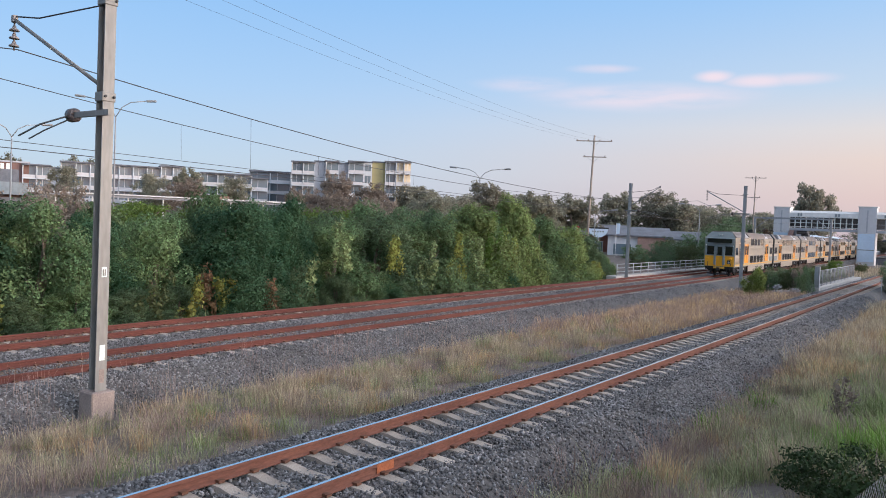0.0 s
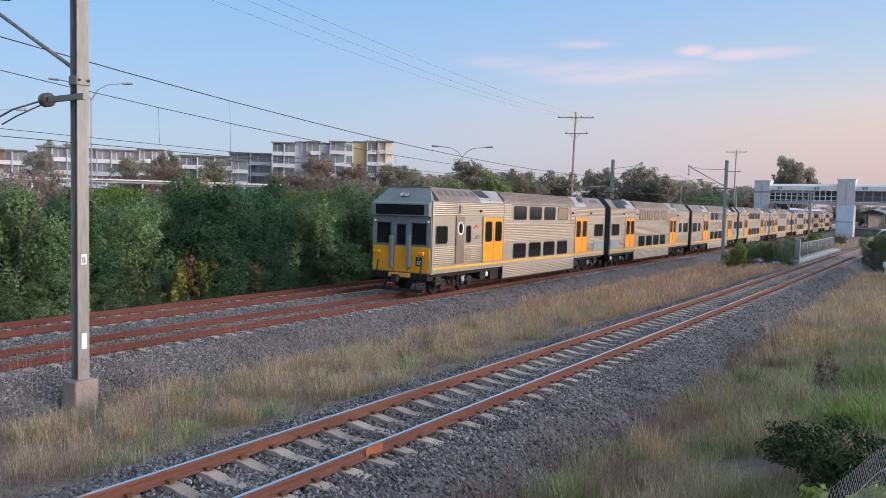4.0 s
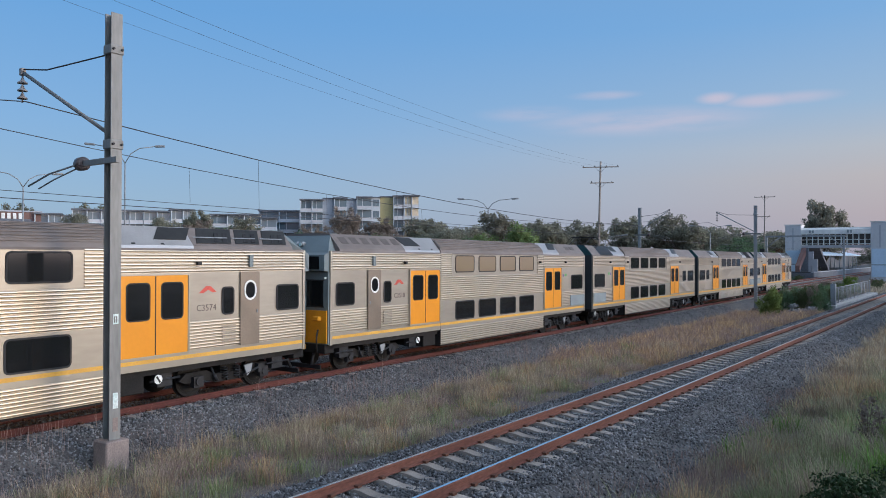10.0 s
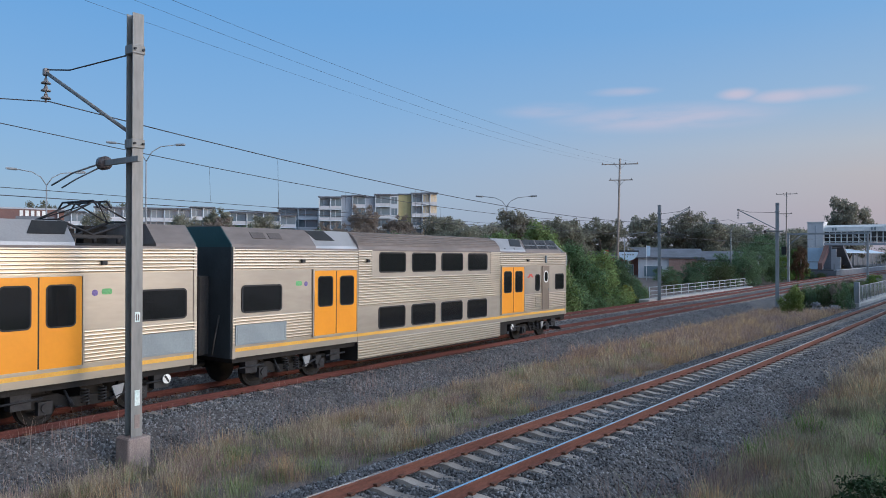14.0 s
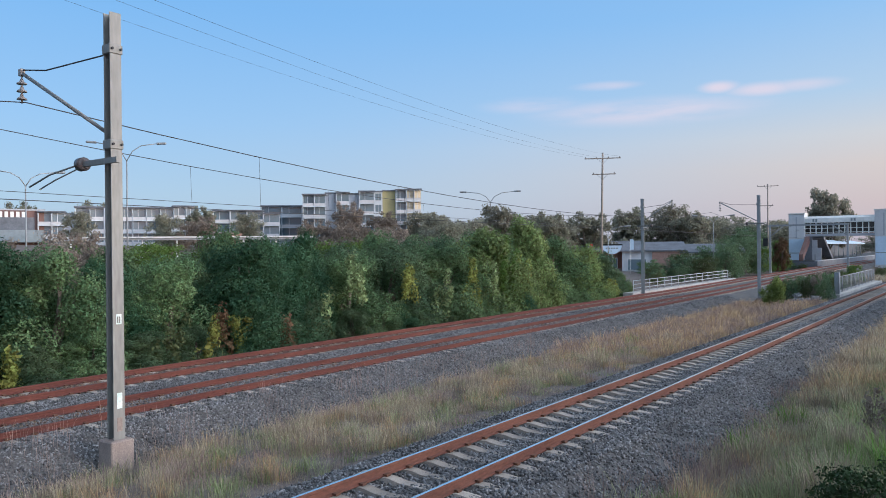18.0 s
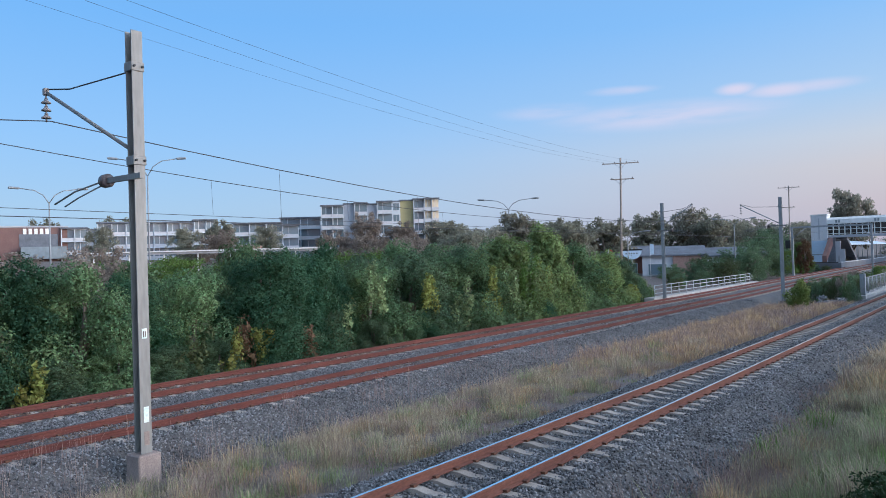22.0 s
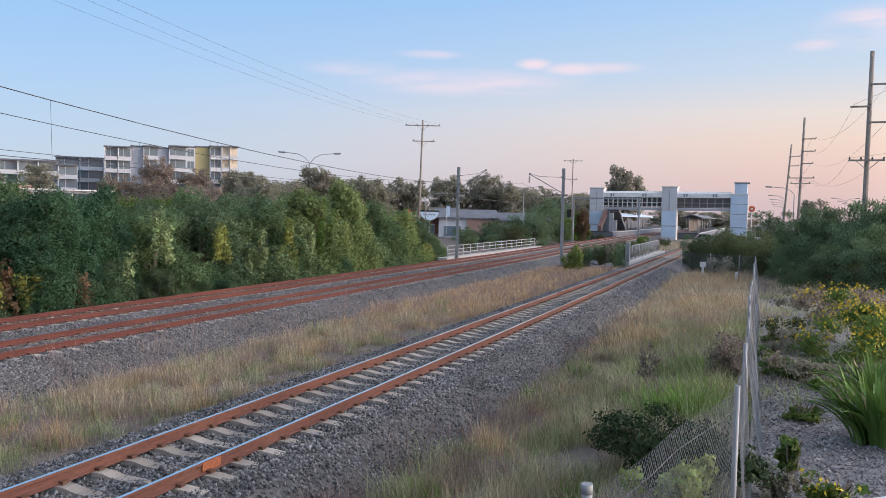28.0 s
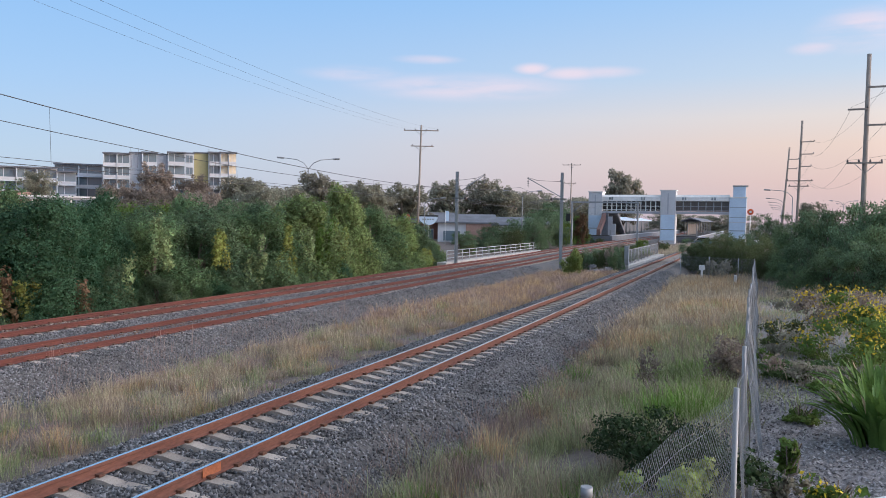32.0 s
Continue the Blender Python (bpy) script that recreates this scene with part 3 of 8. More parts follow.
def bed_z(kind, x, y):
    """Height of a bed at a place; x is taken across the straight plan of the bed."""
    line = bed_line(kind)
    return float(np.interp(x, [p[0] for p in line], [p[1] for p in line])) + (far_dz(y) if kind == "far" else 0.0)


def build_bed(kind, label):
    line = bed_line(kind)
    xs = np.concatenate([np.linspace(a[0], b[0], 4)[:-1] for a, b in zip(line, line[1:])] + [[line[-1][0]]])
    ys = np.concatenate([np.linspace(-480, -10, 24), np.arange(-6, 60, 0.5), np.arange(60, 150, 2.0), np.linspace(150, 700, 40)])
    V = np.array([(x + (far_dx(y) if kind == "far" else 0.0), y, bed_z(kind, x, y) + 0.035 * noise.noise((x * 3, y * 3, 2)) - 0.01) for y in ys for x in xs])
    n = len(xs)
    i = (np.arange(len(ys) - 1)[:, None] * n + np.arange(n - 1)[None]).ravel()
    structure("ballast_bed_" + kind, fast_mesh("ballast_bed", V, np.stack([i, i + 1, i + n + 1, i + n], 1), M["ballast"], True), label, "ballast")


def surface_z(x, y):
    """Height of the soil or of the ballast that lies on it."""
    z = ground_z(x, y)
    for kind in ("near", "far"):
        line = bed_line(kind)
        xx = x - far_dx(y) if kind == "far" else x
        if line[0][0] < xx < line[-1][0]:
            z = max(z, bed_z(kind, xx, y))
    return z


def scatter_stones(name, kind, spans, seed, label, material="stone"):
    """Loose ballast: one irregular eight-sided stone a place. spans: (x0, x1, y0, y1, stones per square metre, size)."""
    rng = np.random.default_rng(seed)
    P, S = [], []
    for x0, x1, y0, y1, per, size in spans:
        n = int((x1 - x0) * (y1 - y0) * per)
        x, y = rng.uniform(x0, x1, n), rng.uniform(y0, y1, n)
        line = bed_line(kind)
        zz = np.interp(x, [p[0] for p in line], [p[1] for p in line])
        keep = zz > -1.0
        if kind == "far":
            x = x + np.array([far_dx(v) for v in y])
            zz = zz + np.array([far_dz(v) for v in y])
        P.append(np.stack([x, y, zz], 1)[keep])
        S.append((size * rng.uniform(0.65, 1.35, n))[keep])
    P, S = np.concatenate(P), np.concatenate(S)
    n = len(P)
    unit = np.array([(1, 0, 0), (-1, 0, 0), (0, 1, 0), (0, -1, 0), (0, 0, 1), (0, 0, -1)], float)
    V = unit[None] * rng.uniform(0.45, 1.1, (n, 6, 1)) + rng.normal(0, 0.22, (n, 6, 3))
    a, b = rng.uniform(0, 6.28, n), rng.uniform(0, 6.28, n)
    ca, sa, cb, sb = np.cos(a), np.sin(a), np.cos(b), np.sin(b)
    R = np.zeros((n, 3, 3))
    R[:, 0, 0], R[:, 0, 1], R[:, 1, 0], R[:, 1, 1] = ca, -sa, sa * cb, ca * cb
    R[:, 1, 2], R[:, 2, 0], R[:, 2, 1], R[:, 2, 2] = -sb, sa * sb, ca * sb, cb
    V = np.einsum("nij,nkj->nki", R, V) * (S * 0.5)[:, None, None] + P[:, None]
    F = np.array([(0, 2, 4), (2, 1, 4), (1, 3, 4), (3, 0, 4), (2, 0, 5), (1, 2, 5), (3, 1, 5), (0, 3, 5)])
    F = (F[None] + (np.arange(n) * 6)[:, None, None]).reshape(-1, 3)
    structure(name, fast_mesh(name, V.reshape(-1, 3), F, M[material]), label, "ballast", "stuff")


def swept(bm, outline, ys, curved):
    """A section (x, z) carried along the railway; curved follows the far tracks."""
    rows = []
    for y in ys:
        dx, dz = (far_dx(y), far_dz(y)) if curved else (0.0, 0.0)
        rows.append([bm.verts.new((x + dx, y, z + dz)) for x, z in outline])
    n = len(outline)
    for a, b in zip(rows, rows[1:]):
        for k in range(n):
            bm.faces.new((a[k], a[(k + 1) % n], b[(k + 1) % n], b[k]))
    bm.faces.new(rows[0])
    bm.faces.new(rows[-1][::-1])


def along(curved):
    return np.concatenate([np.linspace(-480, -30, 10), np.arange(-24, 160, 4.0), np.linspace(160, 700, 24)]) if curved else np.array([-480.0, 700.0])


def rail_mesh(name, material, curved=False):
    o = [(-0.035, -0.014), (-0.029, 0.0), (0.029, 0.0), (0.035, -0.014), (0.035, -0.046), (0.019, -0.058), (0.018, -0.135), (0.068, -0.160), (0.068, -0.174), (-0.068, -0.174), (-0.068, -0.160), (-0.018, -0.135), (-0.019, -0.058), (-0.035, -0.046)]
    bm = bmesh.new()
    swept(bm, o, along(curved), curved)
    return mesh_of(name, bm, material)


def sleeper_mesh():
    """A prestressed sleeper: deep rail seats and a lower waist."""
    bm = bmesh.new()
    top = ((-1.25, -0.195), (-0.98, -0.176), (-0.52, -0.176), (-0.30, -0.212), (0.30, -0.212), (0.52, -0.176), (0.98, -0.176), (1.25, -0.195))
    rows = []
    for x, z in top:
        rows.append([bm.verts.new(p) for p in ((x, -0.135, -0.38), (x, -0.105, z), (x, 0.105, z), (x, 0.135, -0.38))])
    for a, b in zip(rows, rows[1:]):
        for k in range(3):
            bm.faces.new((a[k], a[k + 1], b[k + 1], b[k]))
    bm.faces.new(rows[0])
    bm.faces.new(rows[-1][::-1])
    return mesh_of("sleeper", bm, M["sleeper"])


def build_track(name, cx, rail_z, label, rail_mat, shiny, y_single, pitch=0.62, y_ref=9.33):
    """Two rails on concrete sleepers; y_single: the stretch whose sleepers are single pieces."""
    tr = thing(name, label, "railway track", kind="structure", at=pose(cx, 0, rail_z))
    curved = not shiny
    rm = rail_mesh("rail", rail_mat, curved)
    for sx in (-HALF, HALF):
        r = part("rail", rm, None, tr)
        r.location.x = sx
        if shiny:
            bm = bmesh.new()
            w0 = 0.0275
            bm_box(bm, -0.0275, -480, 0.0, w0, 700, 0.003)
            s = part("running_surface", bm, M["shine"], tr, "bright worn top of the rail")
            s.location.x = sx
    if shiny:
        bm = bmesh.new()
        bm_box(bm, 0.034, 8.60, -0.150, 0.040, 9.00, -0.008)
        bm_box(bm, -0.040, 8.60, -0.150, -0.034, 9.00, -0.008)
        part("rail_weld", bm, mat("fresh_orange_rust", (0.36, 0.115, 0.05), (0.26, 0.085, 0.04), scale=6, rough=0.9), tr, "fresh orange-rusted rail weld").location.x = HALF
    sm = sleeper_mesh()
    k0, k1 = math.ceil((-90 - y_ref) / pitch), int((190 - y_ref) / pitch)
    rest, clips, rng = [], [], random.Random(len(name))
    base = np.array([v.co for v in sm.vertices])
    polys = [list(p.vertices) for p in sm.polygons]
    for k in range(k0, k1):
        y = y_ref + k * pitch
        dx, dz, turn = (far_dx(y), far_dz(y), radians(far_turn(y)[0])) if curved else (0.0, 0.0, 0.0)
        if y_single[0] <= y <= y_single[1]:
            s = part("sleeper", sm, None, tr)
            s.location = (dx + rng.uniform(-0.02, 0.02), y + rng.uniform(-0.015, 0.015), dz + rng.uniform(-0.008, 0.004))
            s.rotation_euler.z = turn + rng.uniform(-0.008, 0.008)
        else:
            rest.append(base + (dx, y, dz))
        if y_single[0] <= y <= y_single[1]:
            for sx in (-HALF, HALF):
                for side in (-1, 1):
                    clips.append((dx + sx + side * 0.095, y, dz))
    nv = len(base)
    F4 = [[i + nv * k for i in p] for k in range(len(rest)) for p in polys if len(p) == 4]
    tagged(part("far_sleepers", fast_mesh("far_sleepers", np.concatenate(rest), [np.array(F4)], M["sleeper"]), None, tr), kind="stuff")
    bm = bmesh.new()
    for x, y, z in clips:
        bm_box(bm, x - 0.045, y - 0.05, z - 0.165, x + 0.045, y + 0.05, z - 0.125)
    tagged(part("rail_clips", bm, M["clip"], tr, "rusty rail fastenings"), kind="stuff")
    return tr


def wire_mesh(name, runs, radius):
    bm = bmesh.new()
    for pts in runs:
        bm_tube(bm, pts, radius, 4, False)
    return mesh_of(name, bm, M["wire"])


def column_mesh(height, steel, turned=False):
    """An H-section steel column with its web along x, or along y when turned."""
    bm = bmesh.new()
    d, w, t = 0.13, 0.13, 0.02
    outline = [(-d, -w), (-d + t, -w), (-d + t, -0.008), (d - t, -0.008), (d - t, -w), (d, -w), (d, w), (d - t, w), (d - t, 0.008), (-d + t, 0.008), (-d + t, w), (-d, w)]
    bm_prism(bm, [(-y, x) for x, y in outline] if turned else outline, 0, height, "z")
    return mesh_of("column", bm, steel)


def build_mast(x, y, base_z, top_z, side, tip, wire_z, plates, block, label, steel="mast", turned=False):
    """An overhead-line mast. side: -1 when the arm reaches towards -x. tip: x, z of the arm's end; wire_z: the carrying wire."""
    h_ = top_z - base_z
    ms = thing("overhead_line_mast", label, "mast", "overhead line masts", at=pose(x, y, base_z))
    part("column", column_mesh(h_, M[steel], turned), None, ms)
    if block:
        bm = bmesh.new()
        bm_box(bm, -0.27, -0.27, -0.75, 0.27, 0.27, 0.0)
        part("footing", bm, M["pinkcon"], ms, "stained square concrete footing", bevel=0.03)
    for zc in (h_ - 0.80, h_ - 2.88):
        bm = bmesh.new()
        bm_box(bm, -0.155, -0.155, zc - 0.10, 0.155, 0.155, zc + 0.10)
        cl = part("clamp", bm, M[steel], ms, bevel=0.012)
        for bx, by in ((0.17, 0.10), (0.17, -0.10), (-0.17, 0.10), (-0.17, -0.10)):
            bm = bmesh.new()
            bm_tube(bm, [(bx - 0.03, by, zc), (bx + 0.03, by, zc)], 0.028, 6)
            part("bolt", bm, M["darkmetal"], cl)
    tx, tz = tip[0] - x, tip[1] - base_z
    tube_part("arm", [(0.15 * side, 0, tz - 1.82), (tx, -0.35, tz - 0.05)], 0.045, M[steel], ms, "sloping tubular arm")
    tube_part("stay", [(0.15 * side, 0, h_ - 0.86), (0.3 * (0.15 * side) + 0.7 * tx, -0.25, 0.5 * (h_ - 0.86 + tz) - 0.09), (tx, -0.35, tz + 0.02)], 0.018, M["wire"], ms)
    bm = bmesh.new()
    bm_box(bm, tx - 0.07, -0.41, tz - 0.13, tx + 0.07, -0.29, tz + 0.05)
    part("end_fitting", bm, M["insulgrey"], ms, bevel=0.02)
    wz = wire_z - base_z
    bm = bmesh.new()
    n = 3
    span = tz - wz - 0.1
    bm_tube(bm, [(tx, -0.35, tz - 0.08), (tx, -0.35, wz)], 0.022, 6)
    for k in range(n):
        zz = wz + span * (0.16 + 0.27 * k)
        bm_tube(bm, [(tx, -0.35, zz - 0.02), (tx, -0.35, zz + 0.01), (tx, -0.35, zz + 0.05), (tx, -0.35, zz + 0.11)], [0.118, 0.11, 0.05, 0.035], 12)
    part("insulator", bm, M["insulgrey"], ms, "string of three grey insulator discs")
    # the lower bracket that holds the contact wire
    zb = 5.75 - base_z
    bm = bmesh.new()
    bm_box(bm, -0.86 if side < 0 else -0.45, -0.22, zb - 0.06, 0.5 if side < 0 else 0.75, -0.13, zb + 0.06)
    part("bracket", bm, M["mast"], ms)
    bm = bmesh.new()
    bx = side * 0.97
    bm_tube(bm, [(bx - 0.10, -0.18, zb), (bx - 0.09, -0.18, zb), (bx + 0.09, -0.18, zb), (bx + 0.10, -0.18, zb)], [0.09, 0.155, 0.155, 0.09], 14)
    part("bracket_insulator", bm, M["insul"], ms, "round brown bracket insulator")
    tube_part("steady_arm", [(bx, -0.18, zb + 0.02), (side * 2.2, -0.30, zb - 0.16), (side * 3.1, -0.35, zb - 0.40)], 0.022, M["mast"], ms)
    tube_part("steady_arm", [(bx, -0.18, zb - 0.05), (side * 2.1, -0.25, zb - 0.30), (side * 2.7, -0.3, zb - 0.48)], 0.018, M["mast"], ms)
    if plates:
        for zc, hh, key in ((2.6, 0.22, "plate"), (0.82, 0.34, "plate"), (0.30, 0.30, "pinkcon")):
            bm = bmesh.new()
            bm_box(bm, 0.131, -0.05, zc - base_z - 0.3 - hh / 2, 0.137, 0.07, zc - base_z - 0.3 + hh / 2)
            part("number_plate", bm, M[key], ms, "small pale plate with unreadable dark marks")
        bm = bmesh.new()
        for k in range(2):
            bm_box(bm, 0.1385, -0.03 + 0.045 * k, 2.52 - base_z - 0.3, 0.1405, -0.005 + 0.045 * k, 2.66 - base_z - 0.3)
        part("plate_mark", bm, M["ink"], ms)
    return ms


def quad_wire(x, p0, p1, p2, y0, y1, n=18):
    """Points of a sagging wire through three (y, z) places, above the curve of the far tracks."""
    c = np.polyfit([p0[0], p1[0], p2[0]], [p0[1], p1[1], p2[1]], 2)
    return [(x + far_dx(y), y, float(np.polyval(c, y))) for y in np.linspace(y0, y1, n)]


def build_overhead():
    build_mast(-15.65, 9.05, -0.33, 9.0, -1, (-19.09, 8.19), 7.40, True, True, "tall weathered steel overhead-line mast on a concrete footing")
    build_mast(-17.4, 71.6, -0.97, 8.30, -1, (-20.7, 7.8), 6.88, False, True, "grey galvanised overhead-line mast beside the bridge", "galv", True)
    build_mast(-27.75, 70.2, -0.88, 8.40, 1, (-24.7, 8.1), 7.15, False, True, "grey galvanised overhead-line mast behind the bridge railing", "galv", True)
    # carrying wires, contact wires and droppers over the two far tracks
    cat1 = quad_wire(-18.95, (8.65, 7.38), (25, 6.22), (71.3, 6.88), 8.65, 71.3)
    cat1b = quad_wire(-18.95, (8.65, 7.38), (-6, 6.2), (-46, 7.3), -46, 8.65)
    con1 = quad_wire(-18.92, (-46, 5.14), (50, 4.95), (150, 4.75), -46, 150, 30)
    cat2 = quad_wire(-22.95, (9.1, 7.35), (25, 6.3), (70, 7.15), 9.1, 70)
    cat2b = quad_wire(-22.95, (9.1, 7.35), (-10, 6.3), (-46, 7.3), -46, 9.1)
    con2 = quad_wire(-22.95, (-46, 5.80), (50, 5.35), (150, 4.85), -46, 150, 30)
    cat1c = quad_wire(-18.95, (71.3, 6.88), (103, 5.6), (135.7, 6.9), 71.3, 135.7, 10)
    cat2c = quad_wire(-22.95, (70, 7.15), (103, 5.7), (135.7, 6.9), 70, 135.7, 10)
    drops = []
    for cat, con in ((cat1, 5.07), (cat2, 5.56)):
        for k in range(2, len(cat) - 1, 2):
            x, y, zz = cat[k]
            if zz - con > 0.12:
                drops.append([(x, y, zz), (x, y + 0.05, con)])
                if k % 4 == 0:
                    drops.append([(x, y + 0.42, zz), (x, y + 0.36, con)])
    for nm, run, rad, lab in (("carrying_wire", cat1 + cat1c[1:], 0.016, "sagging carrying wire above the passing train's track"), ("carrying_wire", cat1b, 0.016, "sagging carrying wire above the track"), ("contact_wire", con1, 0.013, "taut contact wire above the track"),
                              ("carrying_wire", cat2 + cat2c[1:], 0.015, "sagging carrying wire above the far track"), ("carrying_wire", cat2b, 0.015, "sagging carrying wire above the far track"), ("contact_wire", con2, 0.012, "taut contact wire above the far track")):
        tagged(new(nm, wire_mesh(nm, [run], rad)), lab, "wire", "overhead wires")
    for run in drops:
        tagged(new("dropper_wire", wire_mesh("dropper_wire", [run], 0.005)), "thin vertical dropper between carrying and contact wire", "wire", "dropper wires")


build_ground()
build_bed("near", "grey crushed-rock ballast under the near track")
build_bed("far", "grey crushed-rock ballast under the two far tracks")
build_overhead()

# the train: two sets of four double-deck cars ------------------------------------------------------
CAR_L, PITCH, HW = 21.08, 22.25, 1.52        # body length, car spacing, half width


def flutes(z0, z1, x, n=None, amp=0.028):
    """(x, z) line of a fluted band between two heights."""
    n = n or max(2, round((z1 - z0) / 0.072))
    line = [(x, z0)]
    for k in range(n):
        a, d = z0 + (z1 - z0) * k / n, (z1 - z0) / n
        line += [(x - 0.013, a + d * 0.02), (x - 0.013, a + d * 0.17), (x + amp * 0.55, a + d * 0.25), (x + amp * 0.90, a + d * 0.38), (x + amp, a + d * 0.58), (x + amp * 0.90, a + d * 0.80), (x + amp * 0.50, a + d * 0.95)]
    return line + [(x, z1)]


MESHES = {}


def cached(key, make):
    if key not in MESHES:
        MESHES[key] = make()
    return MESHES[key]


def sheet_mesh(name, line, y0, y1, material):
    bm = bmesh.new()
    bm_sheet(bm, line, y0, y1)
    return mesh_of(name, bm, material)


def pane_mesh(w, h_, r, depth, material, name="pane"):
    """A rounded plate that faces +x, centred at the origin."""
    def make():
        bm = bmesh.new()
        bm_prism(bm, round_rect(w, h_, r), 0, depth, "x")
        return mesh_of(name, bm, material)
    return cached((name, round(w, 3), round(h_, 3), round(r, 3), depth, material.name), make)


def ring_mesh(w, h_, r, t, depth, material, name="window_frame"):
    def make():
        bm = bmesh.new()
        o, i = round_rect(w, h_, r, 3), round_rect(w - 2 * t, h_ - 2 * t, max(0.01, r - t), 3)
        rows = [[bm.verts.new((x, a, b)) for a, b in pts] for x, pts in ((0, o), (depth, o), (depth, i), (0, i))]
        n = len(o)
        for a, b in zip(rows, rows[1:]):
            for k in range(n):
                bm.faces.new((a[k], a[(k + 1) % n], b[(k + 1) % n], b[k]))
        return mesh_of(name, bm, material)
    return cached((name, round(w, 3), round(h_, 3), t, depth, material.name), make)


def both_sides(name, me, parent, x, y, z, label="", sides=(1, -1)):
    """A part on the car's flank, and its mirror image on the other."""
    made = []
    for s in sides:
        o = part(name, me, None, parent, label)
        o.location, o.scale.x = (s * x, y, z), s
        made.append(o)
    return made


def flank_window(car, U, u0, u1, z0, z1, glass):
    y, w, h_ = U((u0 + u1) / 2), abs(u1 - u0), z1 - z0
    for o in both_sides("window", pane_mesh(w - 0.03, h_ - 0.03, 0.09, 0.012, glass), car, HW + 0.008, y, (z0 + z1) / 2):
        part("window_frame", ring_mesh(w + 0.05, h_ + 0.05, 0.12, 0.045, 0.022, M["rubber"]), None, o)


def flank_door(car, U, u0, u1):
    """A pair of orange sliding leaves."""
    z0, z1 = 1.38, 3.42
    w = (u1 - u0) / 2
    for k in (0, 1):
        yc = U(u0 + w * (k + 0.5))

        def leaf():
            bm = bmesh.new()
            bm_prism(bm, round_rect(w - 0.035, z1 - z0, 0.025, 1), 0, 0.035, "x")
            return mesh_of("door_leaf", bm, M["orange"])
        for o in both_sides("door_leaf", cached(("leaf", round(w, 2)), leaf), car, HW + 0.012, yc, (z0 + z1) / 2):
            wn = part("door_window", pane_mesh(w * 0.64, 0.92, 0.10, 0.012, M["glass"], "door_window"), None, o)
            wn.location = (0.030, 0, 0.36)
            fr = part("window_frame", ring_mesh(w * 0.64 + 0.05, 0.97, 0.12, 0.035, 0.014, M["rubber"]), None, o)
            fr.location = (0.030, 0, 0.36)
    both_sides("door_frame", ring_mesh(2 * w + 0.10, z1 - z0 + 0.10, 0.04, 0.05, 0.03, M["steel"], "door_frame"), car, HW + 0.026, U((u0 + u1) / 2), (z0 + z1) / 2)

    def seal():
        bm = bmesh.new()
        bm_box(bm, 0, -0.014, -1.0, 0.028, 0.014, 1.0)
        return mesh_of("door_seal", bm, M["rubber"])
    both_sides("door_seal", cached("seal", seal), car, HW + 0.024, U((u0 + u1) / 2), (z0 + z1) / 2)


def text_mesh(body, size, material, depth=0.004):
    """Lettering as a mesh in the y-z plane, facing +x, centred."""
    def make():
        cu = bpy.data.curves.new("lettering", "FONT")
        cu.body, cu.size, cu.extrude, cu.align_x, cu.align_y, cu.resolution_u = body, size, depth / 2, "CENTER", "CENTER", 2
        tmp = bpy.data.objects.new("lettering", cu)
        scene.collection.objects.link(tmp)
        me = bpy.data.meshes.new_from_object(tmp.evaluated_get(bpy.context.evaluated_depsgraph_get()))
        bpy.data.objects.remove(tmp)
        me.transform(Matrix(((0, 0, 1, 0), (1, 0, 0, 0), (0, 1, 0, 0), (0, 0, 0, 1))))
        me.materials.clear()
        me.materials.append(material)
        return me
    return cached(("text", body, size, material.name), make)


def wheel_mesh():
    bm = bmesh.new()
    prof = ((0.0, 0.04), (0.10, 0.06), (0.12, 0.03), (0.34, 0.03), (0.36, 0.055), (0.455, 0.06), (0.462, -0.045), (0.485, -0.05), (0.485, -0.075), (0.36, -0.07), (0.12, -0.03), (0.0, -0.05))
    n, rows = 20, []
    for k in range(n):
        a = 2 * math.pi * k / n
        rows.append([bm.verts.new((x, r * math.cos(a), r * math.sin(a))) for r, x in prof[1:-1]])
    for k in range(n):
        a, b = rows[k], rows[(k + 1) % n]
        for i in range(len(a) - 1):
            bm.faces.new((a[i], a[i + 1], b[i + 1], b[i]))
    bm.faces.new([r[0] for r in rows])
    bm.faces.new([r[-1] for r in rows][::-1])
    return mesh_of("wheel", bm, M["under"])


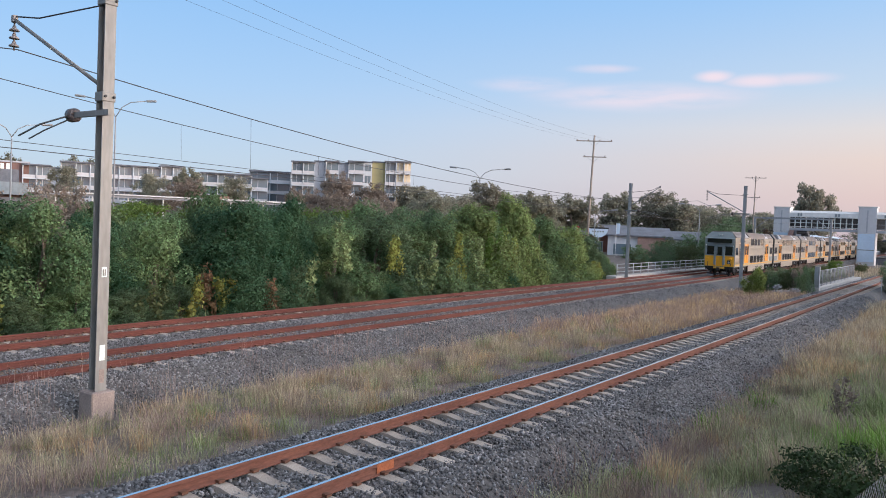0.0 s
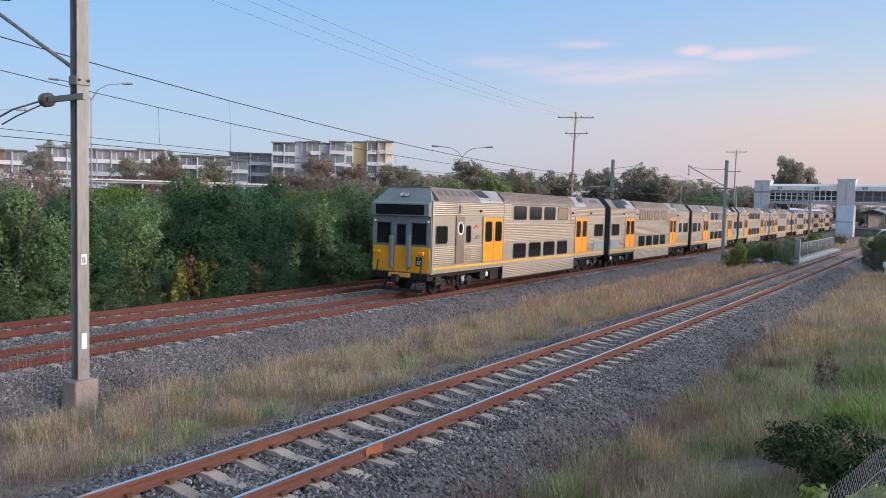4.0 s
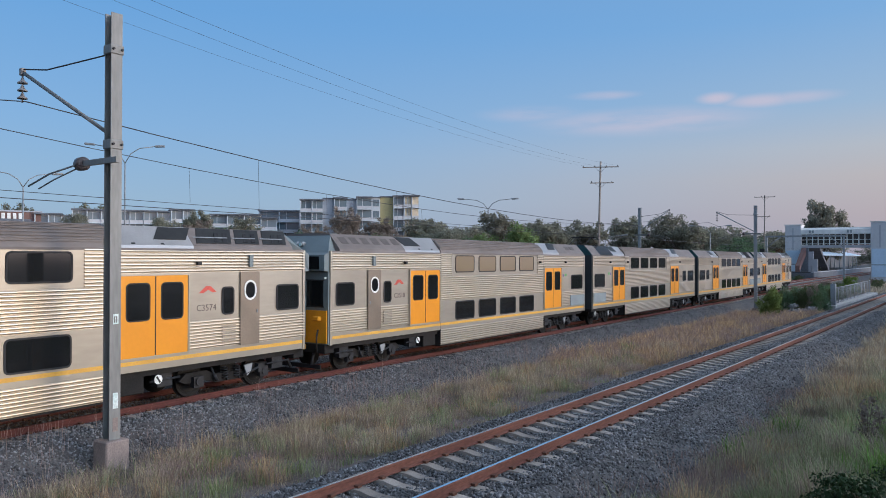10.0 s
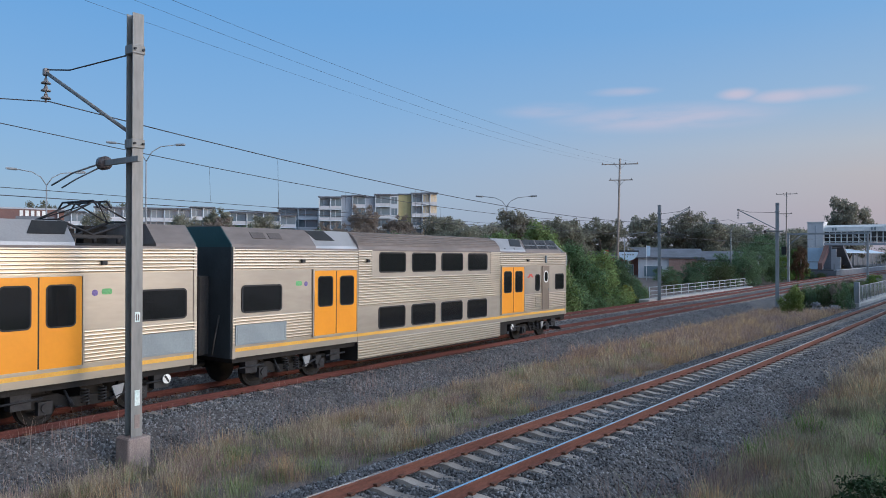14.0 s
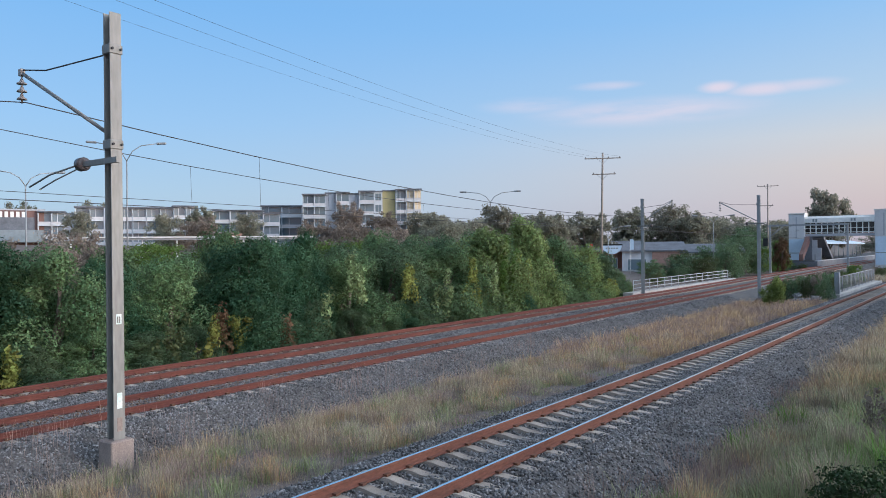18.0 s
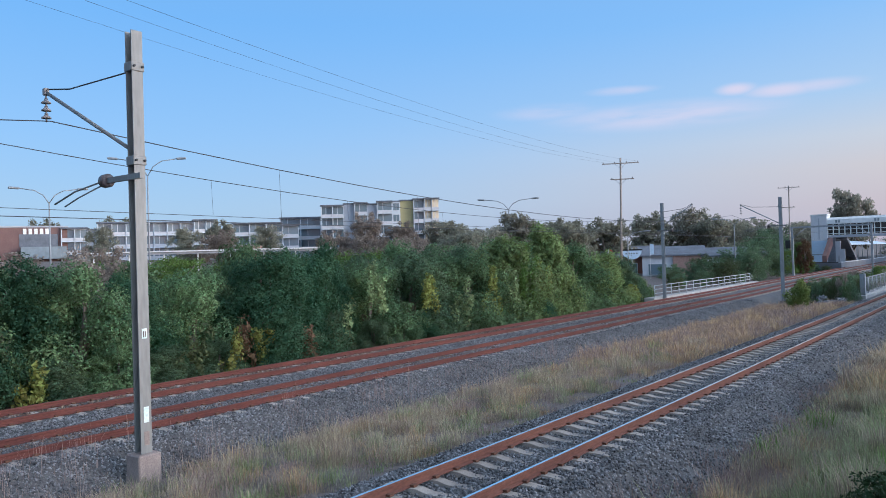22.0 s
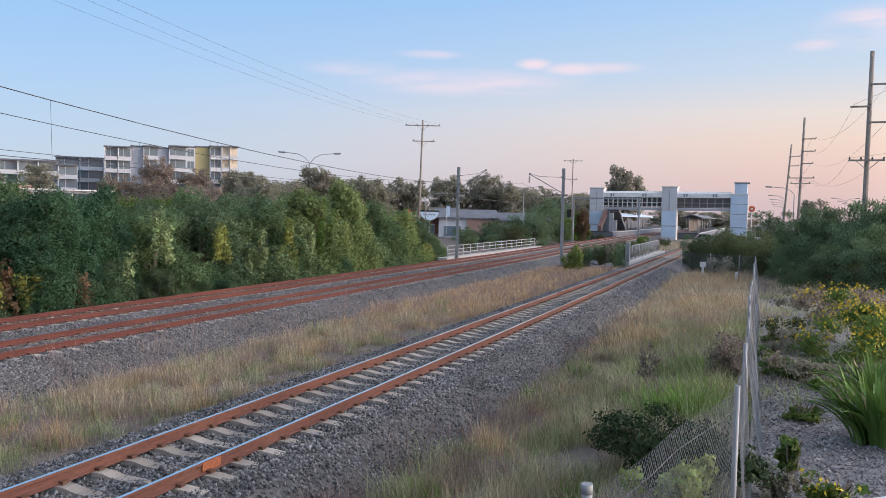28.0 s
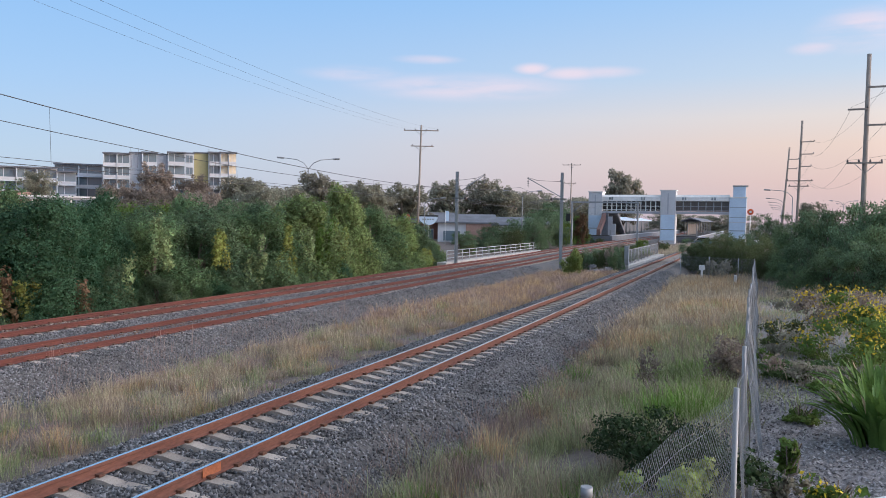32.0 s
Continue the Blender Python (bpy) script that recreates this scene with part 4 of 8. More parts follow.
def build_bogie(car, y, seed):
    """Frame, wheels, axle boxes, springs and brake gear as parts of one bogie."""
    def bogie_frame():
        bm = bmesh.new()
        for s in (-1, 1):
            o = [(-1.75, 0.52), (-1.55, 0.70), (-0.85, 0.72), (-0.55, 0.58), (0.55, 0.58), (0.85, 0.72), (1.55, 0.70), (1.75, 0.52), (1.55, 0.42), (0.9, 0.46), (0.5, 0.34), (-0.5, 0.34), (-0.9, 0.46), (-1.55, 0.42)]
            x0, x1 = (0.98, 1.10) if s > 0 else (-1.10, -0.98)
            bm_prism(bm, o, x0, x1, "x")
        bm_box(bm, -1.0, -0.28, 0.42, 1.0, 0.28, 0.78)
        return mesh_of("bogie_frame", bm, M["under"])
    bg = part("bogie", cached("bogie", bogie_frame), None, car)
    bg.location.y = y
    for yy in (-1.2, 1.2):
        for s in (-1, 1):
            w = part("wheel", cached("wheel", wheel_mesh), None, bg)
            w.location, w.scale.x = (s * 0.75, yy, 0.46), s

            def abox():
                bm = bmesh.new()
                bm_box(bm, 0, -0.16, -0.16, 0.16, 0.16, 0.14)
                bm_tube(bm, [(0.16, 0, 0), (0.20, 0, 0)], 0.11, 12)
                return mesh_of("axle_box", bm, M["darkmetal"])
            a = part("axle_box", cached("abox", abox), None, bg)
            a.location, a.scale.x = (s * 1.06, yy, 0.46), s
    for s in (-1, 1):
        def coil():
            bm = bmesh.new()
            turns = [(0.085 * math.cos(a * 0.8), 0.085 * math.sin(a * 0.8), 0.0095 * a) for a in range(40)]
            bm_tube(bm, turns, 0.024, 5)
            return mesh_of("coil_spring", bm, M["darkmetal"])

        def damper():
            bm = bmesh.new()
            bm_tube(bm, [(0.06, -0.55, 0.02), (0.06, -0.64, 0.19), (0.06, -0.645, 0.20), (0.06, -0.75, 0.40)], [0.05, 0.05, 0.03, 0.03], 8)
            return mesh_of("damper", bm, M["darkmetal"])

        def rod():
            bm = bmesh.new()
            bm_tube(bm, [(0.10, 0.35, 0.05), (0.10, 0.97, 0.22)], 0.035, 8)
            bm_box(bm, -0.02, 0.95, 0.06, 0.12, 1.2, 0.32)
            return mesh_of("brake_rod", bm, M["darkmetal"])
        for nm, fn, yy in (("coil_spring", coil, -0.22), ("coil_spring", coil, 0.22), ("damper", damper, 0), ("brake_rod", rod, 0)):
            g = part(nm, cached(nm, fn), None, bg)
            g.location, g.scale.x = (s * 1.12, yy, 0.38), s

        def pale():
            bm = bmesh.new()
            bm_prism(bm, [(-0.16, 0.10), (0.16, 0.14), (0.10, -0.10), (-0.04, -0.22)], 0, 0.05, "x")
            return mesh_of("dust_guard", bm, M["galv"])
        p = part("dust_guard", cached("pale", pale), None, bg, "pale worn metal guard")
        p.location, p.scale.x = (s * 1.20, 0.55, 0.62), s


def roof_part(car, name, U, u0, u1, line, material, label=""):
    """A length of roof: a half cross-section (x, z), mirrored, with closed ends."""
    full = line + [(-x, z) for x, z in line[::-1] if x > 1e-6]
    bm = bmesh.new()
    bm_prism(bm, full + [(-line[0][0], line[0][1] - 0.06), (line[0][0], line[0][1] - 0.06)], min(U(u0), U(u1)), max(U(u0), U(u1)))
    return part(name, bm, material, car, label)


END_ROOF = [(1.50, 4.10), (1.47, 4.20), (1.02, 4.70), (0.0, 4.74)]
MID_ROOF = [(1.54, 4.12), (1.47, 4.34), (1.24, 4.58), (0.80, 4.71), (0.0, 4.75)]


def roof_patch(car, name, U, u0, u1, f0, f1, material, lift=0.006, thick=0.012, lean=0.0, label=""):
    """A plate on both slopes of the end roof; f runs from 0 at the gutter to 1 at the crown's edge; lean slants its ends."""
    a, b = Vector((1.47, 0, 4.20)), Vector((1.02, 0, 4.70))
    nrm = Vector((0.5, 0, 0.45)).normalized()
    for s in (1, -1):
        bm = bmesh.new()
        pts = []
        for u, f in ((u0 + lean * f0, f0), (u1 + lean * f0, f0), (u1 + lean * f1, f1), (u0 + lean * f1, f1)):
            p = a.lerp(b, f)
            pts.append(Vector((p.x, U(u), p.z)))
        vs = [bm.verts.new(Vector((s * q.x, q.y, q.z))) for p in pts for q in (p + nrm * lift, p + nrm * (lift + thick))]
        top, bot = vs[1::2], vs[0::2]
        bm.faces.new(top)
        bm.faces.new(bot[::-1])
        for k in range(4):
            bm.faces.new((bot[k], bot[(k + 1) % 4], top[(k + 1) % 4], top[k]))
        part(name, bm, material, car, label)


def build_cab(car, U, flip, number, first):
    """The driving end: grey upper face, yellow apron, windows, guards, lamps and couplings."""
    d = -1 if not flip else 1                       # outward along y
    y0 = U(0.0)

    def Y(a):
        return y0 + d * a

    def slab(name, x0, x1, z0, z1, a0, a1, material, label="", bevel=0.0, parent=car):
        ya, yb = sorted((Y(a0), Y(a1)))
        return box_part(name, (x0, ya, z0, x1, yb, z1), material, parent, label, bevel)
    slab("cab_face", -1.50, 1.50, 1.02, 3.42, -0.02, 0.06, M["cab"], "grey-green cab end")
    slab("cab_apron", -1.46, 1.46, 1.06, 2.14, 0.062, 0.10, M["yellow"], "yellow lower cab front")
    bm = bmesh.new()
    ya = Y(0.0)
    bm_prism(bm, [(Y(-0.02), 3.42), (Y(0.24), 3.46), (Y(0.24), 3.98), (Y(0.06), 4.06), (Y(-0.55), 4.70), (Y(-0.9), 4.72), (Y(-0.9), 3.42)], -1.48, 1.48, "x")
    for v in bm.verts:
        if v.co.z > 4.1:
            v.co.x *= 1 - 0.31 * (v.co.z - 4.1) / 0.6
    part("cab_brow", bm, M["cab"], car, "sloping grey-green cab roof brow")
    slab("destination_panel", -1.25, 1.25, 3.50, 3.93, 0.243, 0.252, M["glass"], "dark destination display panel")
    for x0, x1, z0, z1 in ((-1.28, -0.56, 2.28, 3.12), (-0.22, 0.22, 2.25, 3.06), (0.56, 1.28, 2.28, 3.12)):
        slab("cab_window", x0, x1, z0, z1, 0.062, 0.075, M["glass"])
        slab("window_frame", x0 - 0.04, x1 + 0.04, z1, z1 + 0.04, 0.062, 0.085, M["rubber"])
        slab("window_frame", x0 - 0.04, x1 + 0.04, z0 - 0.04, z0, 0.062, 0.085, M["rubber"])
    slab("cab_door_pillar", -0.42, -0.34, 1.10, 3.40, 0.062, 0.115, M["cab"])
    slab("cab_door_pillar", 0.34, 0.42, 1.10, 3.40, 0.062, 0.115, M["cab"])
    for x in (-0.44, 0.46):
        bm = bmesh.new()
        ya, yb = sorted((Y(0.10), Y(0.24)))
        bm_box(bm, x - 0.11, ya, 1.20, x + 0.11, yb, 2.60)
        part("gangway_guard", bm, M["cab"], car, "tall pale rounded guard plate", bevel=0.04)
    for x in (-0.12, 0.12):
        tube_part("headlamp", [(x, Y(-0.22), 4.36), (x, Y(-0.05), 4.34)], 0.085, M["galv"], car, "round headlamp", 12)
        tube_part("headlamp_lens", [(x, Y(-0.05), 4.34), (x, Y(-0.03), 4.34)], 0.07, M["plate"], car, "", 12)
    for x in (-1.38, 1.38):
        tube_part("marker_lamp", [(x, Y(0.06), 3.22), (x, Y(0.10), 3.22)], 0.038, M["headlamp"], car, "lit marker lamp", 10)
    for x in (-1.15, 1.12):
        slab("lamp_box", x - 0.13, x + 0.13, 1.80, 1.95, 0.10, 0.28, M["yellow"], "yellow lamp housing", 0.03)
        tube_part("hose", [(x, Y(0.14), 1.5), (x + 0.06, Y(0.26), 1.30), (x, Y(0.2), 1.0), (x - 0.05, Y(0.12), 0.75)], 0.03, M["rubber"], car)
    slab("number_board", 0.80, 1.12, 1.34, 1.72, 0.10, 0.112, M["black"], "black board with white figures") if first else None
    if first:
        for body, zc, size in (("K", 1.645, 0.12), ("87", 1.46, 0.22)):
            o = part("board_figures", text_mesh(body, size, M["white"]), None, car, "white set figures")
            o.location = (0.96, Y(0.115), zc)
            o.rotation_euler = (0, 0, radians(90 if d > 0 else -90))
    slab("step_board", -0.55, 0.55, 0.82, 1.00, 0.05, 0.22, M["stripe"], "yellow-green step board", 0.02)
    slab("buffer_beam", -1.40, 1.40, 0.72, 1.02, -0.35, 0.10, M["under"], "", 0.02)
    tube_part("coupler", [(0, Y(-0.2), 0.78), (0, Y(0.42), 0.78)], 0.12, M["under"], car, "heavy coupler", 10)
    slab("coupler_head", -0.17, 0.17, 0.62, 0.96, 0.38, 0.56, M["darkmetal"], "", 0.04)
    for x in (-0.75, 0.75):
        tube_part("obstacle_bar", [(x, Y(-0.1), 0.8), (x * 1.1, Y(0.12), 0.32)], 0.05, M["darkmetal"], car)
    slab("obstacle_plate", -1.2, 1.2, 0.20, 0.34, 0.05, 0.10, M["darkmetal"], "", 0.01)


def build_car(kind, flip, number, index, cab_first):
    """One double-deck car. kind C has a cab at its B end, kind N a pantograph at its A end; flip turns the B end to the rear."""
    car = thing("train_car", "stainless double-deck driving car with orange doors and yellow cab" if kind == "C" else "stainless double-deck car with orange doors and roof pantograph", "train car", "cars of the train")

    def U(u):
        return u - CAR_L / 2 if not flip else CAR_L / 2 - u

    def span(u0, u1):
        return min(U(u0), U(u1)), max(U(u0), U(u1))
    # dark core that closes the body
    bm = bmesh.new()
    bm_box(bm, -1.46, *[span(0.03, CAR_L - 0.03)[0]], 0.98, 1.46, span(0.03, CAR_L - 0.03)[1], 4.09)
    part("body_core", cached(("core", flip), lambda: mesh_of("body_core", bm, M["under"])), None, car, "dark body shell behind the panels")
    # flank panels: ends, then the dropped two-deck middle
    zones = []
    B0, S0, S1 = 0.0, 6.54, 15.85
    for u0, u1 in ((B0, S0), (S1, CAR_L)):
        zones += [(u0, u1, [(HW, 1.02), (HW, 1.40)], "steel"), (u0, u1, [(HW, 2.16), (HW, 3.48)], "steel"), (u0, u1, flutes(3.48, 4.08, HW, 7), "flute")]
    zones += [(0.0, S0, flutes(1.40, 2.16, HW, 9), "flute"), (S1, CAR_L, flutes(1.40, 2.16, HW, 9), "flute")]
    X2 = HW + 0.010
    zones += [(S0, S1, flutes(0.42, 1.04, X2, 7), "flute"), (S0, S1, [(X2, 1.04), (X2, 2.20)], "steel"), (S0, S1, flutes(2.20, 3.16, X2, 11), "flute"),
              (S0 + 0.8, S1 - 0.70, [(X2, 3.16), (X2, 4.10)], "steel"), (S0, S0 + 0.8, flutes(3.16, 4.10, X2, 11), "flute"), (S1 - 0.70, S1, flutes(3.16, 4.10, X2, 11), "flute")]
    for n, (u0, u1, line, mk) in enumerate(zones):
        me = cached(("zone", n, flip), lambda: sheet_mesh("flank_panel", [(x - HW, z) for x, z in line], *span(u0, u1), M[mk]))
        both_sides("flank_panel", me, car, HW, 0, 0)
    # the floor of the dropped middle and its end walls
    box_part("lower_deck_floor", (-X2 + 0.03, span(S0, S1)[0] + 0.02, 0.36, X2 - 0.03, span(S0, S1)[1] - 0.02, 1.0), M["under"], car)
    # stripe
    for (u0, u1), x in (((0.05, S0), HW), ((S0, S1), X2), ((S1, CAR_L - 0.05), HW)):
        bm = bmesh.new()
        bm_box(bm, 0.002, span(u0, u1)[0], 1.19, 0.006, span(u0, u1)[1], 1.29)
        both_sides("stripe", mesh_of("stripe", bm, M["stripe"]), car, x, 0, 0)
    # doors and windows
    flank_door(car, U, 4.43, 6.43)
    flank_door(car, U, 15.94, 17.94)
    flank_window(car, U, 19.28, 20.75, 2.28, 3.02, M["glass"])
    ups = [(S0 + 1.10 + 1.88 * k, S0 + 2.56 + 1.88 * k) for k in range(4)]
    # by car: upper windows coloured as if sky shows through them
    pale = {1: (3,), 2: (0, 1, 2, 3), 3: (2, 3), 4: (), 5: (0, 1, 2, 3), 6: (), 7: (), 8: ()}[index]
    for k, (a, b) in enumerate(ups):
        flank_window(car, U, a, b, 3.33, 4.00, M["sky_pane"] if k in pale else M["glass"])
        flank_window(car, U, a + 0.02, b + 0.02, 1.37, 2.10, M["glass"])
    if kind == "C":
        flank_window(car, U, 0.30, 1.20, 2.30, 3.04, M["glass"])
        flank_window(car, U, 2.87, 3.26, 2.30, 3.04, M["glass"])
        yd = U(2.28)

        def crew():
            bm = bmesh.new()
            bm_prism(bm, round_rect(0.72, 2.10, 0.03, 1), 0, 0.02, "x")
            return mesh_of("crew_door", bm, M["crewdoor"])
        for o in both_sides("crew_door", cached("crew", crew), car, HW + 0.030, yd, 2.42, "plain metal crew door with an oval window"):
            w = part("oval_window", pane_mesh(0.34, 0.46, 0.165, 0.01, M["glass"], "oval_window"), None, o)
            w.location = (0.02, 0, 0.52)
            r = part("oval_rim", ring_mesh(0.46, 0.58, 0.225, 0.055, 0.018, M["white"], "oval_rim"), None, o)
            r.location = (0.02, 0, 0.52)
            hd = part("door_handle", pane_mesh(0.03, 0.10, 0.012, 0.03, M["galv"], "door_handle"), None, o)
            hd.location = (0.02, -0.26 if not flip else 0.26, -0.10)
        bm = bmesh.new()
        bm_box(bm, 0, -0.07, -0.17, 0.06, 0.07, 0.17)
        both_sides("side_lamp", cached("sidelamp", lambda: mesh_of("side_lamp", bm, M["cab"])), car, HW + 0.01, U(2.25), 3.78, "small grey side lamp")
        bm = bmesh.new()
        for k in range(9):
            bm_box(bm, 0.0, -0.24, k * 0.055, 0.018, 0.24, k * 0.055 + 0.03)
        both_sides("louvre", cached("louvre", lambda: mesh_of("louvre", bm, M["steel"])), car, HW + 0.032, U(3.05), 1.52, "louvred vent")
        bm = bmesh.new()
        bm_prism(bm, [(-0.30, -0.07), (-0.06, 0.12), (0.10, 0.11), (0.30, -0.05), (0.16, -0.06), (0.02, 0.02), (-0.14, -0.07)], 0, 0.004, "x")
        both_sides("emblem", cached("emblem", lambda: mesh_of("emblem", bm, M["red"])), car, HW + 0.003, U(3.76), 2.98, "faded red sloping emblem")
        if number:
            for o in both_sides("car_number", text_mesh(number, 0.25, M["ink"]), car, HW + 0.004, U(3.80), 2.50, "dark car number"):
                if o.scale.x < 0:
                    o.scale.x, o.rotation_euler.z = 1, math.pi
    else:
        flank_window(car, U, 0.39, 1.88, 2.26, 3.02, M["glass"])
        flank_window(car, U, 2.49, 3.28, 2.28, 3.02, M["glass"])
        if number:
            for o in both_sides("car_number", text_mesh(number, 0.25, M["ink"]), car, HW + 0.004, U(3.80), 2.62, "dark car number"):
                if o.scale.x < 0:
                    o.scale.x, o.rotation_euler.z = 1, math.pi
    # small stickers beside the A end door
    both_sides("sticker", pane_mesh(0.15, 0.15, 0.07, 0.004, M["sticker2"], "sticker"), car, HW + 0.002, U(18.26), 3.02, "small round violet sticker")
    both_sides("sticker", pane_mesh(0.26, 0.14, 0.05, 0.004, M["sticker"], "sticker"), car, HW + 0.002, U(18.56), 3.04, "small green sticker")
    # blue-grey equipment panel at the A end
    bm = bmesh.new()
    bm_box(bm, 0, -0.95, -0.28, 0.02, 0.95, 0.28)
    for o in both_sides("equipment_panel", cached("equip", lambda: mesh_of("equipment_panel", bm, M["greypanel"])), car, HW + 0.031, U(20.05), 1.65, "blue-grey equipment cover"):
        part("panel_frame", ring_mesh(1.78, 0.46, 0.03, 0.02, 0.026, M["greypanel"], "panel_frame"), None, o)
    # corner posts, gutters
    for u in (0.045, CAR_L - 0.045):
        bm = bmesh.new()
        bm_box(bm, -0.05, -0.05, 1.0, 0.025, 0.05, 4.12)
        both_sides("corner_post", cached("corner", lambda: mesh_of("corner_post", bm, M["steel"])), car, HW, U(u), 0)
    bm = bmesh.new()
    bm_box(bm, -0.02, -CAR_L / 2 + 0.05, 4.06, 0.03, CAR_L / 2 - 0.05, 4.12)
    both_sides("gutter", cached("gutter", lambda: mesh_of("gutter", bm, M["roof"])), car, HW, 0, 0)
    for u in (4.1, 15.4, 18.45):
        bm = bmesh.new()
        bm_box(bm, 0, -0.06, -0.05, 0.10, 0.06, 0.05)
        both_sides("door_lamp", cached("dlamp", lambda: mesh_of("door_lamp", bm, M["darkmetal"])), car, HW + 0.01, U(u), 3.72)
    # roof
    roof_part(car, "mid_roof", U, 6.54, 15.84, MID_ROOF, M["roof"], "ribbed grey roof")
    bm = bmesh.new()
    for k in range(1, 9):
        f = k / 9
        z = np.interp(f, [0, 0.3, 0.62, 1], [4.20, 4.36, 4.59, 4.71])
        x = np.interp(f, [0, 0.3, 0.62, 1], [1.525, 1.47, 1.25, 0.82])
        for s in (-1, 1):
            bm_box(bm, s * x - 0.015, span(6.58, 15.80)[0], z - 0.004, s * x + 0.015, span(6.58, 15.80)[1], z + 0.016)
    part("roof_ribs", cached(("ribs", flip), lambda: mesh_of("roof_ribs", bm, M["roof"])), None, car)
    roof_part(car, "b_end_roof", U, 0.0 if kind == "N" else 0.5, 4.2, END_ROOF, M["roof"])
    roof_part(car, "fairing", U, 4.2, 6.54, END_ROOF, M["rooflight"], "bare bright metal roof fairing")
    roof_part(car, "fairing", U, 15.84, 17.8, END_ROOF, M["rooflight"], "bare bright metal roof fairing")
    roof_patch(car, "fairing_vent", U, 4.5, 5.5, 0.30, 0.95, M["black"], lean=-0.5, label="black roof vent opening")
    roof_patch(car, "fairing_vent", U, 16.65, 17.5, 0.35, 0.95, M["black"], lean=0.4, label="black roof vent opening")
    roof_patch(car, "fairing_catch", U, 5.95, 6.05, 0.03, 0.10, M["black"])
    roof_patch(car, "fairing_catch", U, 5.1, 5.2, 0.03, 0.10, M["black"])
    if kind == "C" and not flip:
        for k in range(6):
            roof_patch(car, "roof_louvre", U, 0.85 + 0.58 * k, 1.22 + 0.58 * k, 0.35, 0.80, M["louvre"], lift=0.001, thick=0.006, lean=-0.12, label="small louvred roof vent")
    if kind == "C" and flip:
        # open resistor well behind the cab
        for u0, u1 in ((0.75, 1.7), (1.85, 2.75), (2.9, 4.1)):
            roof_patch(car, "resistor_well", U, u0, u1, 0.12, 0.96, M["black"], lean=-0.3, label="dark open resistor bay")
            roof_patch(car, "resistor_grid", U, u0 + 0.15, u0 + 0.30, 0.2, 0.7, M["darkmetal"], lift=0.02, lean=-0.3)
            roof_patch(car, "resistor_grid", U, u0 + 0.45, u0 + 0.60, 0.2, 0.7, M["darkmetal"], lift=0.02, lean=-0.3)
            roof_patch(car, "bay_rail", U, u0 + 0.02, u1 - 0.02, 0.40, 0.45, M["galv"], lift=0.025)
    if kind == "N":
        roof_part(car, "well_floor", U, 17.8, 19.9, [(1.50, 4.10), (1.46, 4.16), (0.9, 4.18), (0, 4.18)], M["under"], "dark sunken pantograph well")
        roof_part(car, "a_end_roof", U, 19.9, CAR_L, END_ROOF, M["roof"])
        box_part("equipment_box", (-1.05, span(18.0, 19.0)[0], 4.16, -0.70, span(18.0, 19.0)[1], 4.58), M["under"], car, "dark equipment box in the pantograph well", 0.02)
        box_part("equipment_box", (-0.95, span(19.15, 19.8)[0], 4.16, -0.55, span(19.15, 19.8)[1], 4.66), M["under"], car, "dark equipment box in the pantograph well", 0.02)
        # pantograph, raised to the contact wire
        yb, d = U(18.85), (1 if not flip else -1)
        pg = part("pantograph", cached("pgbase", pg_base), None, car, "dark raised pantograph")
        pg.location = (0, yb, 4.2)
        pg.rotation_euler.z = 0 if d > 0 else math.pi
        for nm, me in (("lower_arm", cached("pg1", lambda: pg_lower(-1))), ("lower_arm", cached("pg5", lambda: pg_lower(1))), ("upper_arm", cached("pg2", lambda: pg_upper(-1))), ("upper_arm", cached("pg4", lambda: pg_upper(1))), ("collector_head", cached("pg3", pg_head))):
            part(nm, me, None, pg)
    else:
        roof_part(car, "a_end_roof", U, 17.8, CAR_L, END_ROOF, M["roof"])
        roof_patch(car, "roof_louvre", U, 19.05, 19.55, 0.35, 0.7, M["louvre"], label="small louvred roof vent")
        roof_patch(car, "roof_louvre", U, 19.7, 20.2, 0.35, 0.7, M["louvre"], label="small louvred roof vent")
    # plain end with a gangway door
    for u, d in (((CAR_L, 1),) if kind == "C" else ((0.0, -1), (CAR_L, 1))):
        s = d if not flip else -d
        y = U(u)
        ya, yb = sorted((y - s * 0.04, y + s * 0.03))
        box_part("end_wall", (-1.47, ya, 1.0, 1.47, yb, 4.12), M["endwall"], car, "dark grimy car end wall")
        bm = bmesh.new()
        bm_prism(bm, [(1.47, 4.12), (1.47, 4.2), (1.0, 4.7), (-1.0, 4.7), (-1.47, 4.2), (-1.47, 4.12)], ya, yb)
        part("end_gable", bm, M["endteal"], car, "dark teal gable of the car end")
        ya, yb = sorted((y + s * 0.03, y + s * 0.38))
        box_part("gangway_door", (-0.55, ya, 1.05, 0.55, yb, 3.30), M["rubber"], car, "black gangway bellows", 0.03)
        for x in (-1.0, 1.0):
            tube_part("jumper_cable", [(x, y + s * 0.03, 2.2), (x, y + s * 0.20, 1.5), (x, y + s * 0.27, 1.1)], 0.025, M["rubber"], car)
        tube_part("drawbar", [(0, y - s * 0.2, 0.75), (0, y + s * 0.56, 0.75)], 0.10, M["under"], car)
    if kind == "C":
        build_cab(car, U, flip, number, cab_first)
    # under the floor
    build_bogie(car, U(2.6), index)
    build_bogie(car, U(CAR_L - 2.6), index + 9)
    box_part("battery_box", (-1.35, span(5.6, 6.45)[0], 0.42, 1.35, span(5.6, 6.45)[1], 1.0), M["under"], car, "", 0.02)
    box_part("sole_bar", (-1.40, span(0.1, 6.5)[0], 0.86, 1.40, span(0.1, 6.5)[1], 1.01), M["under"], car)
